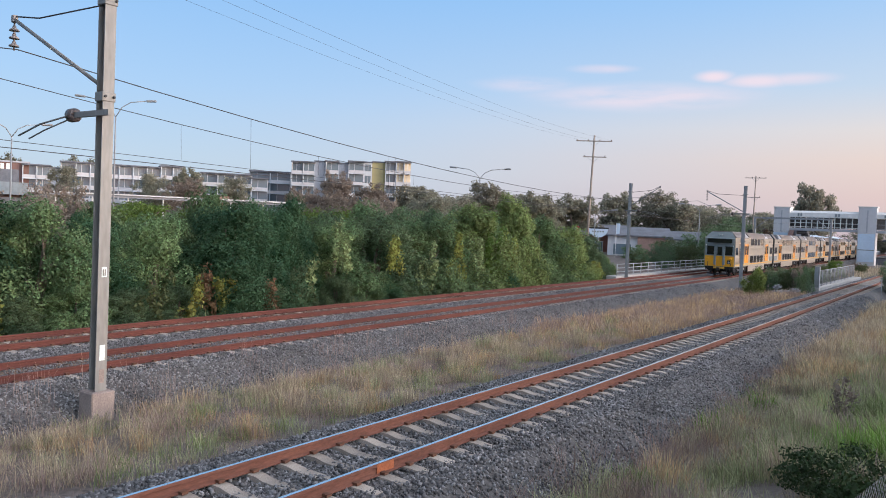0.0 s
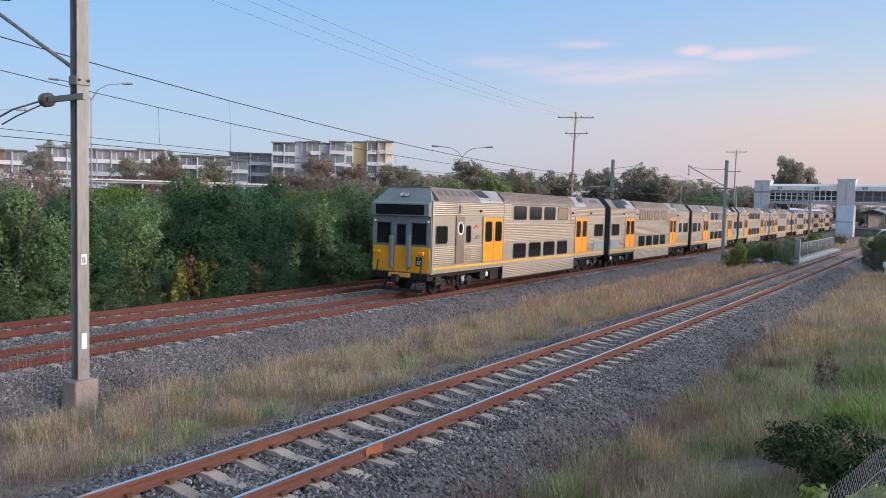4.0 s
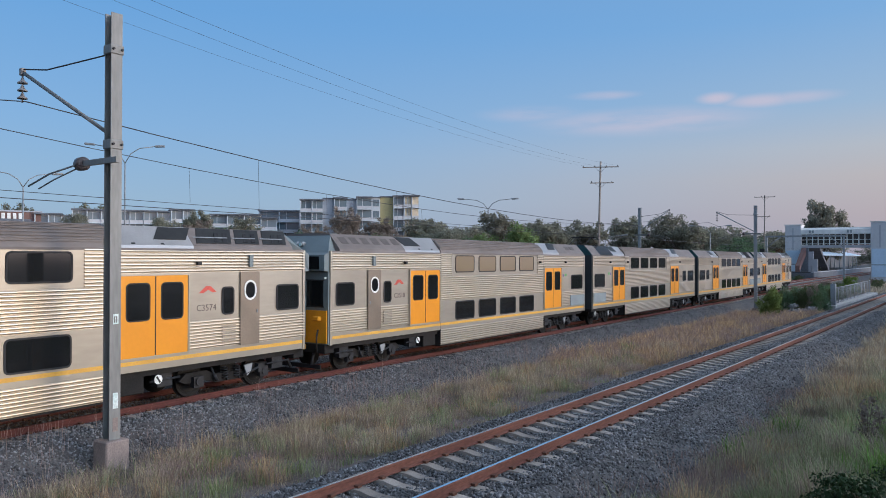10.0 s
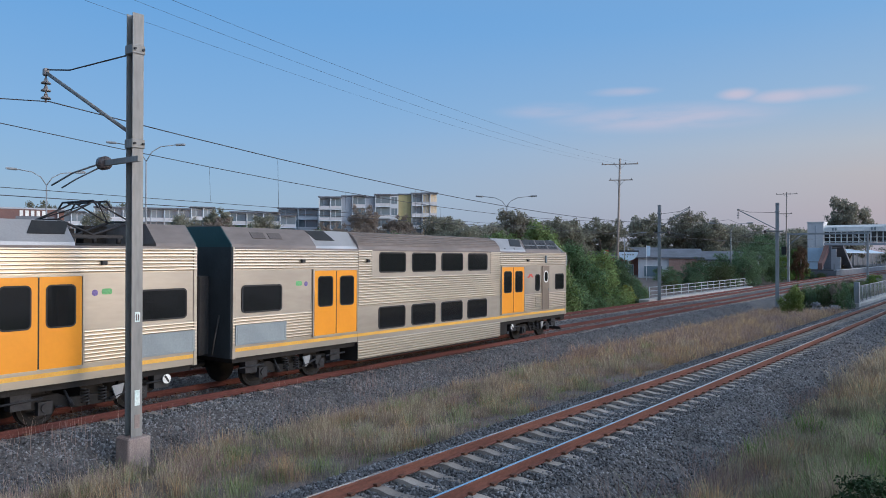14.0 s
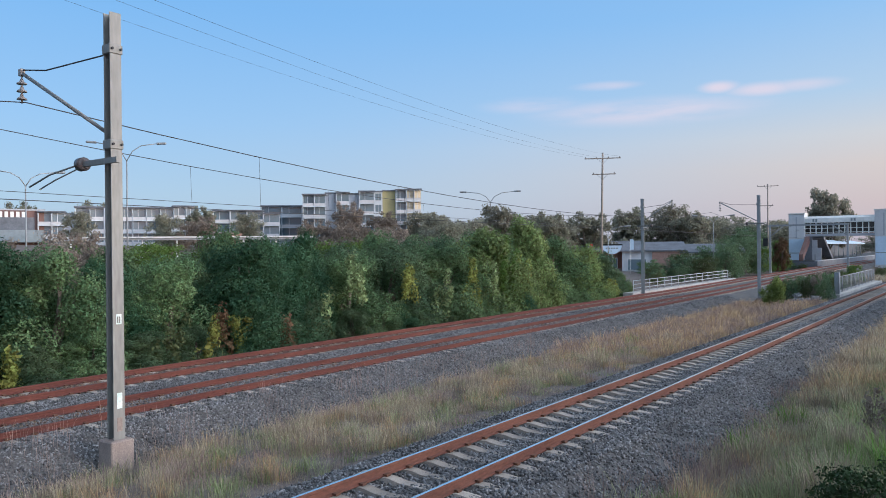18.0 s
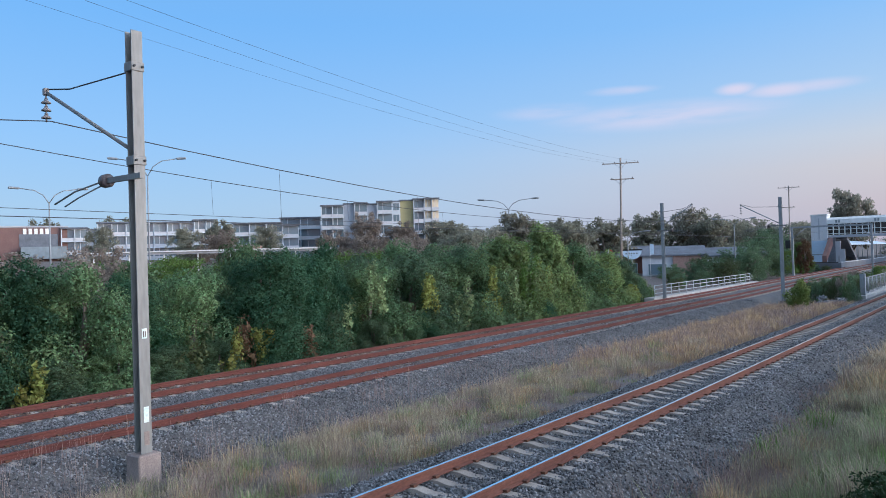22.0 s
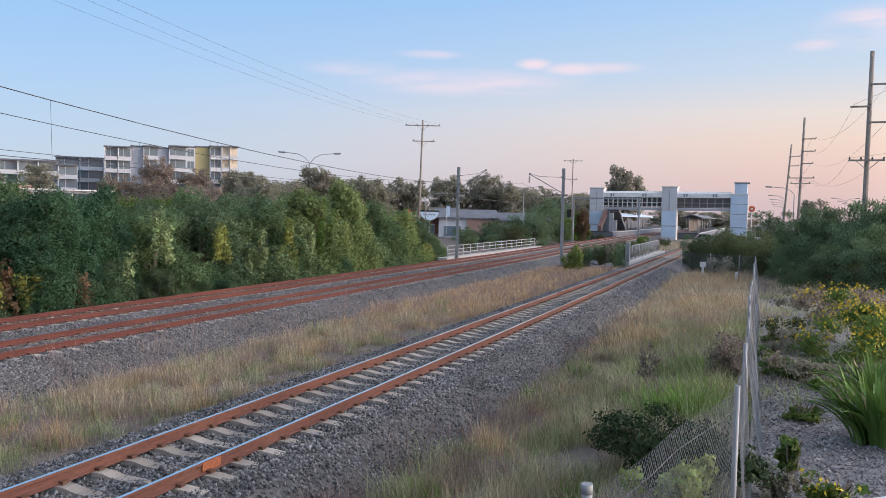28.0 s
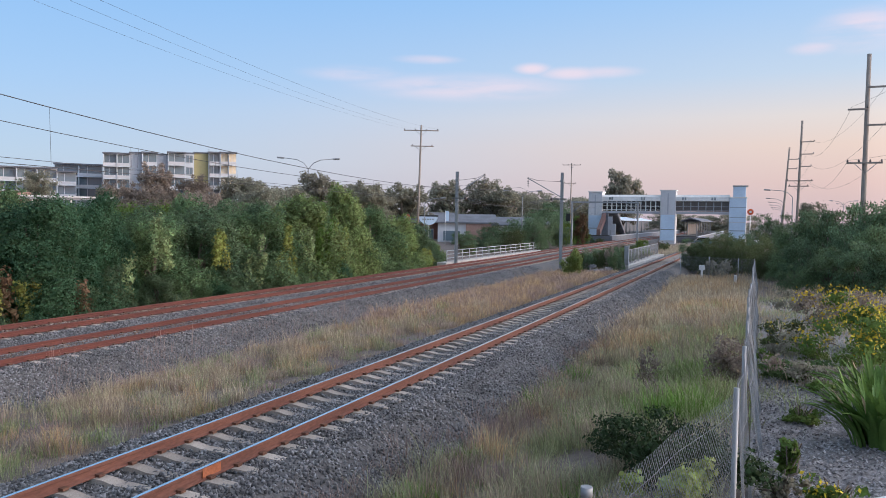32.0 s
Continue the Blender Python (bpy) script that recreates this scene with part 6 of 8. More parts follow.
def railing(name, label, x0, y0, x1, y1, z0, h_, posts, bars, rails, material):
    r = thing(name, label, "railing", "bridge railings")
    a, b = Vector((x0, y0, z0)), Vector((x1, y1, z0))
    for k in range(posts + 1):
        p = a.lerp(b, k / posts)
        tube_part("post", [p, p + Vector((0, 0, h_))], 0.04, M[material], r, "", 6)
    for f in rails:
        tube_part("rail", [a + Vector((0, 0, h_ * f)), b + Vector((0, 0, h_ * f))], 0.035, M[material], r, "", 6)
    for k in range(bars):
        p = a.lerp(b, (k + 0.5) / bars)
        tube_part("bar", [p + Vector((0, 0, 0.08)), p + Vector((0, 0, h_))], 0.014, M[material], r, "", 4)
    return r


def build_bridge():
    railing("bridge_railing", "pale three-rail railing on a concrete kerb along the bridge", -28.13, 68.7, -28.75, 102.0, -0.62, 1.13, 15, 0, (0.34, 0.68, 1.0), "railgrey")
    k = thing("bridge_kerb", "pale concrete kerb of the railway bridge", "kerb", kind="structure")
    bm = bmesh.new()
    bm_prism(bm, [(-28.9, 68.0), (-27.9, 68.0), (-28.5, 105.0), (-29.6, 105.0)], -1.9, -0.62, "z")
    part("kerb", bm, M["concrete"], k, bevel=0.03)
    railing("bridge_railing", "grey barred railing beside the near track's bridge", -11.0, 71.3, -11.3, 97.0, -0.38, 1.38, 10, 76, (0.06, 1.0), "galv")
    k = thing("bridge_kerb", "pale concrete kerb beside the near track's bridge", "kerb", kind="structure")
    bm = bmesh.new()
    bm_box(bm, -11.75, 70.6, -2.6, -10.75, 99.0, -0.40)
    part("kerb", bm, M["concrete"], k, bevel=0.03)
    tw = thing("bridge_end_post", "thick grey end post of the bridge railing", "post", at=pose(-11.0, 71.0, -0.8))
    box_part("post", (-0.20, -0.20, 0, 0.20, 0.20, 2.2), M["galv"], tw, "", 0.02)
    df = thing("security_fence", "dark steel security fence across the gap between the tracks", "fence")
    for i in range(26):
        x = -16.0 + 0.2 * i
        box_part("bar", (x - 0.02, 71.0, -2.2, x + 0.02, 71.03, 0.15), M["darkmetal"], df)
    for z in (-1.6, -0.1):
        box_part("rail", (-16.1, 71.03, z, -10.9, 71.08, z + 0.06), M["darkmetal"], df)


def street_lamp(label, x, y, g, top, arms, reach):
    """A lamp column with curved arms. arms: directions in degrees."""
    s = thing("street_lamp", label, "street lamp", "street lamps", at=pose(x, y, g))
    h_ = top - g
    tube_part("column", [(0, 0, 0), (0, 0, h_ * 0.5), (0, 0, h_ * 0.88)], [0.10, 0.08, 0.06], M["galv"], s)
    for a in arms:
        c, sn = math.cos(radians(a)), math.sin(radians(a))
        pts = [(0, 0, h_ * 0.88), (0.18 * reach * c, 0.18 * reach * sn, h_ * 0.945), (0.45 * reach * c, 0.45 * reach * sn, h_ * 0.982), (reach * c, reach * sn, h_)]
        tube_part("arm", pts, 0.045, M["galv"], s, "", 6)
        hd = box_part("lamp_head", (-0.46, -0.17, -0.11, 0.46, 0.17, 0.09), M["galv"], s, "", 0.06)
        hd.location, hd.rotation_euler = (reach * c * 1.08, reach * sn * 1.08, h_), (0, -0.06, radians(a))


def power_pole(label, x, y, g, top, arms, lean=(0, 0), rad=0.17):
    """A timber pole. arms: (height, half length left, half length right, direction degrees, insulators)."""
    p = thing("power_pole", label, "power pole", "power poles", at=pose(x, y, g))
    h_ = top - g

    def at(z):
        return Vector((lean[0] * z / h_, lean[1] * z / h_, z))
    tube_part("pole", [at(0), at(h_ * 0.5), at(h_)], [rad, rad * 0.85, rad * 0.7], M["pole"], p, "", 10)
    for z, l0, l1, a, ins in arms:
        q = at(z - g)
        bm = bmesh.new()
        mt = Matrix.Translation(q) @ pose(0, 0, 0, 0, 0, a)
        bm_box(bm, -l0, -0.26, -0.06, l1, -0.14, 0.06, mt)
        arm = part("crossarm", bm, M["pole"], p)
        for k in range(ins):
            xx = -l0 + (l0 + l1) * (k + 0.08) / max(1, ins - 1 + 0.16) if ins > 1 else l1
            w = mt @ Vector((xx, -0.2, 0))
            tube_part("insulator", [w + Vector((0, 0, 0.05)), w + Vector((0, 0, 0.12)), w + Vector((0, 0, 0.24))], [0.05, 0.07, 0.03], M["insul"], arm, "", 6)
        if l0 > 0.5 and l1 > 0.5:
            for sgn in (-1, 1):
                b0, b1 = mt @ Vector((0, -0.2, -0.7)), mt @ Vector((sgn * 0.7, -0.2, -0.03))
                tube_part("brace", [b0, b1], 0.022, M["galv"], arm, "", 5)
    return p


def sag(a, b, drop, n=14):
    a, b = Vector(a), Vector(b)
    return [tuple(a.lerp(b, k / n) - Vector((0, 0, drop * 4 * (k / n) * (1 - k / n)))) for k in range(n + 1)]


def build_poles():
    street_lamp("double-armed street lamp above the thicket", -71.0, 32.5, -0.3, 11.2, (70, 250), 2.6)
    street_lamp("double-armed street lamp standing behind the thicket", -67.0, 40.0, -0.3, 14.2, (50, 230), 2.9)
    street_lamp("double-armed street lamp in front of the trees", -52.2, 81.0, -0.3, 11.0, (30, 210), 3.2)
    street_lamp("single curved street lamp by the shops", -43.5, 97.5, -0.8, 6.6, (25,), 2.4)
    street_lamp("double-armed street lamp by the shops", -36.5, 122.0, -0.8, 8.6, (20, 200), 2.6)
    street_lamp("single-armed street lamp leaning over the road", 4.6, 118.0, -0.6, 8.6, (165,), 3.2)
    for k in range(5):
        street_lamp("small distant street lamp along the road", 5.4 + 0.8 * k, 190.0 + 34 * k, -0.6, 9.6, (178,), 3.0)
        street_lamp("small distant double street lamp", 20.0 + 4.0 * k, 215.0 + 30 * k, -0.6, 9.8, (0, 180), 2.6)
    power_pole("tall timber power pole with two crossarms", -41.6, 90.9, -0.8, 16.0, ((15.25, 2.3, 2.3, 25, 4), (13.2, 1.3, 1.7, 25, 2)), (0.35, 0.1))
    power_pole("distant timber power pole with two crossarms", -36.2, 155.8, -0.8, 15.7, ((15.3, 1.9, 1.9, 14, 4), (11.5, 1.6, 1.0, 14, 2)), (0.1, 0), 0.15)
    power_pole("tall timber power pole above the bushes", 6.85, 59.6, -0.6, 15.5, ((13.2, 0.0, 1.3, 0, 1), (11.7, 1.2, 0.0, 0, 1), (10.6, 0.0, 1.3, 0, 1), (8.0, 1.15, 1.05, 0, 4)), (0.05, 0), 0.2)
    power_pole("timber power pole with short crossarms farther along the road", 4.8, 109.9, -0.6, 17.3, ((14.5, 0.0, 1.5, 0, 1), (12.9, 0.0, 1.5, 0, 1), (11.3, 0.0, 1.3, 0, 1), (9.4, 1.5, 1.6, 0, 3), (8.7, 1.3, 1.2, 0, 2)), (0.35, 0), 0.2)
    power_pole("leaning timber power pole in the distance", 3.7, 140.0, -0.6, 16.6, ((14.6, 0.0, 1.5, 0, 1), (13.0, 0.0, 1.4, 0, 1)), (1.0, 0), 0.2)
    a, b, c = (6.85, 59.6), (4.95, 109.9), (4.5, 140)
    runs = []
    for za, zb, dx in ((13.4, 14.7, 1.2), (11.9, 13.1, -0.9), (10.8, 11.5, 1.2), (8.2, 9.6, -1.0), (8.2, 9.6, 1.0)):
        runs.append(sag((a[0] + dx, a[1], za), (b[0] + abs(dx), b[1], zb), 1.6))
        runs.append(sag((a[0] + dx, a[1], za), (14 + dx, -25, za + 1.2), 1.6))
        runs.append(sag((b[0] + abs(dx), b[1], zb), (c[0] + abs(dx), c[1], zb), 0.7))
    for run in runs:
        tagged(new("power_line", wire_mesh("power_line", [run], 0.008)), "thin power line between the timber poles", "wire", "power lines")
    for dx, xe, ze in ((-2.0, -25.0, 15.0), (-0.7, -20.5, 14.0), (1.8, -16.5, 12.6)):
        run = sag((-41.3 + dx, 90.9 + 0.45 * dx, 15.5), (xe, -14.0, ze), 1.5, 20)
        tagged(new("power_line", wire_mesh("power_line", [run], 0.006)), "thin high power line crossing over the railway", "wire", "power lines")


def parked_car(label, x, y, g, rz, paint):
    c = thing("parked_car", label, "car", "parked cars", at=pose(x, y, g, 0, 0, rz))
    bm = bmesh.new()
    bm_prism(bm, [(-2.15, 0.28), (-2.2, 0.62), (-2.05, 0.86), (-1.2, 0.94), (1.0, 0.94), (1.95, 0.82), (2.15, 0.62), (2.15, 0.28)], -0.86, 0.86, "x")
    for v in bm.verts:
        v.co = Vector((v.co.y, v.co.x, v.co.z))
    part("body", bm, paint, c, bevel=0.05)
    bm = bmesh.new()
    bm_prism(bm, [(-1.75, 0.93), (-1.25, 1.42), (0.35, 1.45), (1.15, 0.93)], -0.74, 0.74, "x")
    for v in bm.verts:
        v.co = Vector((v.co.y, v.co.x, v.co.z))
    part("cabin", bm, M["glass"], c, bevel=0.05)
    box_part("roof", (-1.15, -0.70, 1.44, 0.30, 0.70, 1.49), paint, c, "", 0.02)
    for xx in (-1.35, 1.35):
        for yy in (-0.80, 0.80):
            w = tube_part("wheel", [(xx, yy - 0.1, 0.31), (xx, yy + 0.1, 0.31)], 0.31, M["rubber"], c, "", 14)
            tube_part("rim", [(xx, yy - 0.105, 0.31), (xx, yy + 0.105, 0.31)], 0.18, M["galv"], w, "", 10)


def build_parking():
    bm = bmesh.new()
    bm_box(bm, -9.5, 128, -0.55, 26, 240, -0.42)
    structure("car_park", mesh_of("car_park", bm, M["asphalt"]), "dark asphalt car park beside the station", "road")
    blue = mat("grey_blue_car_paint", (0.12, 0.18, 0.25), (0.10, 0.15, 0.22), rough=0.3, bump=0, coat=0.5)
    white = mat("white_car_paint", (0.75, 0.75, 0.74), (0.68, 0.68, 0.68), rough=0.3, bump=0, coat=0.5)
    silver = mat("silver_car_paint", (0.45, 0.46, 0.48), (0.40, 0.41, 0.43), rough=0.3, metal=0.5, bump=0, coat=0.5)
    for label, x, y, rz, pt in (("white parked car beside the station", 1.6, 150, 80, white), ("silver parked car beside the station", 3.6, 146, 84, silver), ("white parked car beside the station", 0.6, 158, 80, white), ("grey-blue parked car by the lift tower", -8.4, 142, 10, blue), ("silver parked car by the lift tower", 5.2, 158, 85, silver), ("grey-blue parked car in the car park", 7.5, 150, 80, blue)):
        parked_car(label, x, y, -0.42, rz, pt)


build_town()
before = {o.name for o in scene.objects}
build_station()
farther(before, 1.15)
build_bridge()
build_poles()
build_parking()

# plants ------------------------------------------------------------------------------------------


def leaf_arrays(P, Nrm, size, rng, long=1.7):
    """A four-cornered leaf at each place, roughly facing its normal. Returns verts (n, 4, 3)."""
    n = len(P)
    nn = Nrm + rng.normal(0, 0.55, (n, 3))
    nn /= np.linalg.norm(nn, axis=1, keepdims=True) + 1e-9
    t = rng.normal(0, 1, (n, 3)) + (0, 0, -0.5)
    t -= nn * (t * nn).sum(1, keepdims=True)
    t /= np.linalg.norm(t, axis=1, keepdims=True) + 1e-9
    b = np.cross(nn, t)
    s = (size * rng.uniform(0.6, 1.35, n))[:, None]
    return np.stack([P - t * s * 0.5 * long, P + b * s * 0.5 + nn * s * 0.12, P + t * s * 0.5 * long, P - b * s * 0.5 + nn * s * 0.12], 1)


def crown_mesh(name, clumps, leaves, size, material, seed, inner=0.18, spread=0.55):
    """A crown of many small leaves, gathered in clumps (x, y, z, rx, ry, rz), with gaps between them."""
    rng = np.random.default_rng(seed)
    C = np.array(clumps, float)
    area = C[:, 3] * C[:, 5] + C[:, 4] * C[:, 5] + C[:, 3] * C[:, 4]
    pick = rng.choice(len(C), leaves, p=area / area.sum())
    d = rng.normal(0, 1, (leaves, 3))
    d /= np.linalg.norm(d, axis=1, keepdims=True)
    r = rng.uniform(0, 1, (leaves, 1)) ** 0.45
    wob = 1 + 0.30 * np.sin(d[:, :1] * 5 + pick[:, None]) * np.cos(d[:, 2:] * 4 + pick[:, None] * 1.7)
    P = C[pick, :3] + d * C[pick, 3:] * (spread + (1.08 - spread) * r) * wob
    V = [leaf_arrays(P, d, size, rng)]
    k = int(leaves * inner)
    q = rng.choice(len(C), k)
    e = rng.normal(0, 1, (k, 3))
    e /= np.linalg.norm(e, axis=1, keepdims=True)
    V.append(leaf_arrays(C[q, :3] + e * C[q, 3:] * rng.uniform(0, 0.6, (k, 1)), e, size * 2.6, rng, 1.2))
    V = np.concatenate(V).reshape(-1, 3)
    return fast_mesh(name, V, np.arange(len(V)).reshape(-1, 4), material)


def limb_mesh(name, trunk, limbs, seed, bark="bark"):
    """A tapered trunk and limbs. trunk: (height, radius); limbs: (start height, end point)."""
    rng = random.Random(seed)
    bm = bmesh.new()
    h_, r = trunk
    pts = [(rng.uniform(-0.06, 0.06) * k, rng.uniform(-0.06, 0.06) * k, h_ * k / 5) for k in range(6)]
    bm_tube(bm, pts, [r * (1 - 0.14 * k) for k in range(6)], 8)
    for z0, end in limbs:
        a = Vector((0, 0, z0))
        e = Vector(end)
        mid = a.lerp(e, 0.5) + Vector((rng.uniform(-0.2, 0.2), rng.uniform(-0.2, 0.2), 0.25))
        bm_tube(bm, [a, mid, e], [r * 0.5, r * 0.33, r * 0.12], 6)
    return mesh_of(name, bm, M[bark])


def make_tree(name, label, crown, trunk, category="tree", group=""):
    t = thing(name, label, category, group)
    part("trunk", trunk, None, t)
    for me, lab in crown:
        part("crown", me, None, t, lab)
    return t


def lobed(rng, lobes, subs, tall, wide, low, taper, size):
    """Clumps gathered into lobes, so that a crown has shoulders, hollows and gaps."""
    clumps = []
    for n in range(lobes):
        a, f = 2.4 * n + rng.uniform(-0.5, 0.5), low + (1 - low) * ((n + rng.uniform(0.1, 0.9)) / lobes)
        reach = wide * (1 - taper * max(0, f - 0.5) ** 1.1) * rng.uniform(0.30, 0.72)
        cx, cy, cz, r = reach * math.cos(a), reach * math.sin(a), f * tall * 0.86, wide * rng.uniform(0.26, 0.44)
        for _ in range(subs):
            th, ph = rng.uniform(0, 6.283), math.asin(rng.uniform(-0.75, 1))
            q = r * rng.uniform(0.55, 1.05)
            s = size * rng.uniform(0.55, 1.3)
            clumps.append((cx + q * math.cos(th) * math.cos(ph), cy + q * math.sin(th) * math.cos(ph), max(s * 0.5, cz + q * 0.9 * math.sin(ph)), s * 1.15, s * 1.15, s * 0.85))
    k = tall / max(c[2] + c[5] for c in clumps)
    return [(x, y, z * k, a, b, c * k) for x, y, z, a, b, c in clumps]


def billow_mesh(name, lobes, leaves, size, material, seed):
    """Foliage over the outside of rounded lobes (x, y, z, radius), lumpy at two scales, with a loose darker fill inside."""
    rng = np.random.default_rng(seed)
    C = np.array(lobes, float)
    n = int(leaves * 1.9)
    pick = rng.choice(len(C), n, p=C[:, 3] ** 2 / (C[:, 3] ** 2).sum())
    d = rng.normal(0, 1, (n, 3))
    d /= np.linalg.norm(d, axis=1, keepdims=True)
    q = d * 3.1 + pick[:, None] * 1.7
    lump = 0.19 * (np.sin(q[:, 0] * 1.3 + 2.1 * np.sin(q[:, 1])) + np.cos(q[:, 1] * 1.7 + 1.6 * np.sin(q[:, 2] * 1.2)))
    q = d * 9.3 + pick[:, None]
    lump += 0.10 * (np.sin(q[:, 0] + np.sin(q[:, 2])) + np.cos(q[:, 1] * 1.2 + q[:, 2]))
    depth = rng.uniform(0, 1, n) ** 2 * 0.32
    P = C[pick, :3] + d * (C[pick, 3] * (1.0 + lump - depth))[:, None]
    keep = P[:, 2] > 0.02
    for k, (x, y, z, rad) in enumerate(C):
        inside = ((P - (x, y, z)) ** 2).sum(1) < (0.72 * rad) ** 2
        keep &= ~(inside & (pick != k))
    P, d = P[keep][:leaves], d[keep][:leaves]
    V = [leaf_arrays(P, d * 0.9 + (0, 0, 0.25), size, rng)]
    m = leaves // 14
    q = rng.choice(len(C), m)
    e = rng.normal(0, 1, (m, 3))
    e /= np.linalg.norm(e, axis=1, keepdims=True)
    P = C[q, :3] + e * (C[q, 3] * rng.uniform(0.2, 0.72, m))[:, None]
    P[:, 2] = np.maximum(P[:, 2], 0.1)
    V.append(leaf_arrays(P, e, size * 3.2, rng, 1.2))
    V = np.concatenate(V).reshape(-1, 3)
    return fast_mesh(name, V, np.arange(len(V)).reshape(-1, 4), material)


def hedge_variant(seed, leaf, shape, wide=2.7, tall=5.6, leaf_size=0.088, leaves=24000):
    """A broad bushy tree whose foliage reaches the ground. shape: round, cone or open."""
    rng = random.Random(seed)
    lobes = []
    count = {"round": 11, "cone": 13, "open": 15}[shape]
    for n in range(count):
        f = (n + 0.5) / count
        if shape == "cone":
            reach, rad = wide * 0.60 * (1 - 0.8 * f), wide * (0.50 - 0.24 * f)
        else:
            reach, rad = wide * 0.70 * (1 - f * f * 0.7), wide * rng.uniform(0.32, 0.52) * (1 - 0.25 * f)
        if shape == "open":
            rad *= 0.72
        a = 2.4 * n + rng.uniform(-0.6, 0.6)
        z = tall * (0.06 + 0.80 * f) + rng.uniform(-0.25, 0.25)
        lobes.append((reach * rng.uniform(0.6, 1.1) * math.cos(a), reach * rng.uniform(0.6, 1.1) * math.sin(a), z, rad))
    lobes += [(wide * 0.66 * math.cos(a), wide * 0.66 * math.sin(a), 0.55, wide * rng.uniform(0.2, 0.34)) for a in (0.3, 1.5, 2.7, 3.9, 5.1)]
    k = tall / max(z + rad for _, _, z, rad in lobes)
    lobes = [(x, y, z * k, rad) for x, y, z, rad in lobes]
    limbs = [(tall * 0.2, (x * 0.8, y * 0.8, z)) for x, y, z, rad in lobes[::2]]
    return billow_mesh("crown", lobes, leaves, leaf_size, leaf, seed), limb_mesh("trunk", (tall * 0.75, 0.16), limbs, seed)


def out_to(line, x, y):
    """How much farther from the head of the bank a place must lie to stand on the line that runs beside the far tracks."""
    k = 1.0
    for _ in range(20):
        k = (line + far_dx(y * k)) / x
    return k


def build_hedge():
    rng = random.Random(11)
    kinds = {}
    for n, (k, leaf, shape, lab) in enumerate((("blue", "leafblue", "round", "soft blue-green bushy tree beside the railway"), ("dark", "leafc", "round", "dense dark green bushy tree beside the railway"), ("green", "leafh", "round", "mid-green bushy tree in the thicket beside the railway"), ("vine", "leafvine", "round", "creeper-covered green tree beside the railway"), ("cone", "leafvine", "cone", "narrow pointed green tree in the thicket"), ("grey", "leafs", "open", "pale green thicket tree beside the railway"), ("twig", "leafb", "open", "brownish half-bare twiggy tree in the thicket"), ("bluecone", "leafblue", "cone", "pointed blue-green tree in the thicket"))):
        size = {"blue": 0.058, "bluecone": 0.058, "green": 0.068, "dark": 0.068, "twig": 0.06}.get(k, 0.086)
        cm, tm = hedge_variant(20 + n, M[leaf], shape, leaf_size=size, leaves=12000 if k == "twig" else int(26000 * (0.086 / size) ** 1.3))
        kinds[k] = make_tree("thicket_tree", lab, [(cm, "")], tm, "tree", "thicket beside the railway")
    # kind, y, top height over the rail, width, and how far it stands behind the front line
    front_row = (("green", -6, 4.4, 1.1, 0), ("dark", -2, 4.5, 1.1, 0.4), ("green", 2, 4.5, 1.15, 0), ("blue", 5.6, 4.5, 1.05, 0.3), ("green", 8.7, 4.6, 1.1, 0), ("blue", 11.7, 4.55, 1.1, 0.3), ("green", 14.5, 4.0, 0.95, 0), ("blue", 17.0, 3.5, 0.9, 0.4), ("green", 19.8, 3.6, 0.9, 0.2), ("blue", 22.9, 4.35, 1.15, -0.1), ("blue", 26.1, 4.5, 0.95, 0.4),
                 ("bluecone", 28.3, 4.9, 0.78, 0.4), ("green", 31.4, 3.6, 1.05, 0.5), ("dark", 35.2, 4.2, 1.2, 0.3), ("green", 39.2, 4.1, 1.2, 0), ("vine", 43.8, 5.2, 1.3, -0.1), ("green", 48.6, 4.8, 1.05, 0.9), ("cone", 50.4, 6.2, 1.15, 0.1), ("green", 55.0, 4.7, 1.3, 0.2), ("vine", 59.4, 4.0, 1.15, 0), ("dark", 63.0, 3.2, 1.0, 0.1), ("green", 66.4, 2.2, 0.75, 0.2), ("vine", 69.0, 1.2, 0.5, 0.3))
    back_row = (("green", -4, 4.3, 1.2), ("green", 1, 4.4, 1.2), ("dark", 6, 4.3, 1.2), ("grey", 10.5, 4.3, 1.1), ("grey", 13.4, 4.2, 0.9), ("twig", 16.7, 5.1, 0.85), ("grey", 19.4, 4.4, 0.9), ("green", 25.2, 5.4, 0.85), ("green", 29.6, 4.5, 1.0), ("dark", 33.6, 4.4, 1.0), ("green", 37.4, 5.3, 0.9), ("dark", 41, 4.9, 1.0), ("dark", 45.6, 5.0, 1.0), ("green", 50, 5.4, 1.0), ("dark", 54, 4.7, 1.0), ("green", 58, 4.2, 1.0), ("dark", 62, 3.4, 0.8))
    low_row = [(rng.choice(("dark", "green", "blue", "dark", "vine")), -4.0 + 2.35 * n + rng.uniform(-0.5, 0.5), rng.uniform(0.2, 1.3), rng.uniform(0.42, 0.6), -0.75) for n in range(22)]
    used = set()
    for k, y, top, wd, dx in list(front_row) + low_row + [(k, y, t - 0.3, w, 4.2) for k, y, t, w in back_row]:
        g = -1.25 if dx < 3 else -1.4
        far = out_to(-29.5 - (dx if dx > 3 else dx * 2.0), -29.1 - (dx if dx > 3 else dx * 2.0), y)
        top = 3.68 + (top - 3.68) * far
        x, y = (-29.1 - (dx if dx > 3 else dx * 2.0) + rng.uniform(-0.35, 0.35)) * far, y * far
        g += far_dz(y)
        m = pose(x, y, g, 0, 0, rng.uniform(0, 360))
        t = kinds[k] if k not in used else copy_thing(kinds[k], m)
        used.add(k)
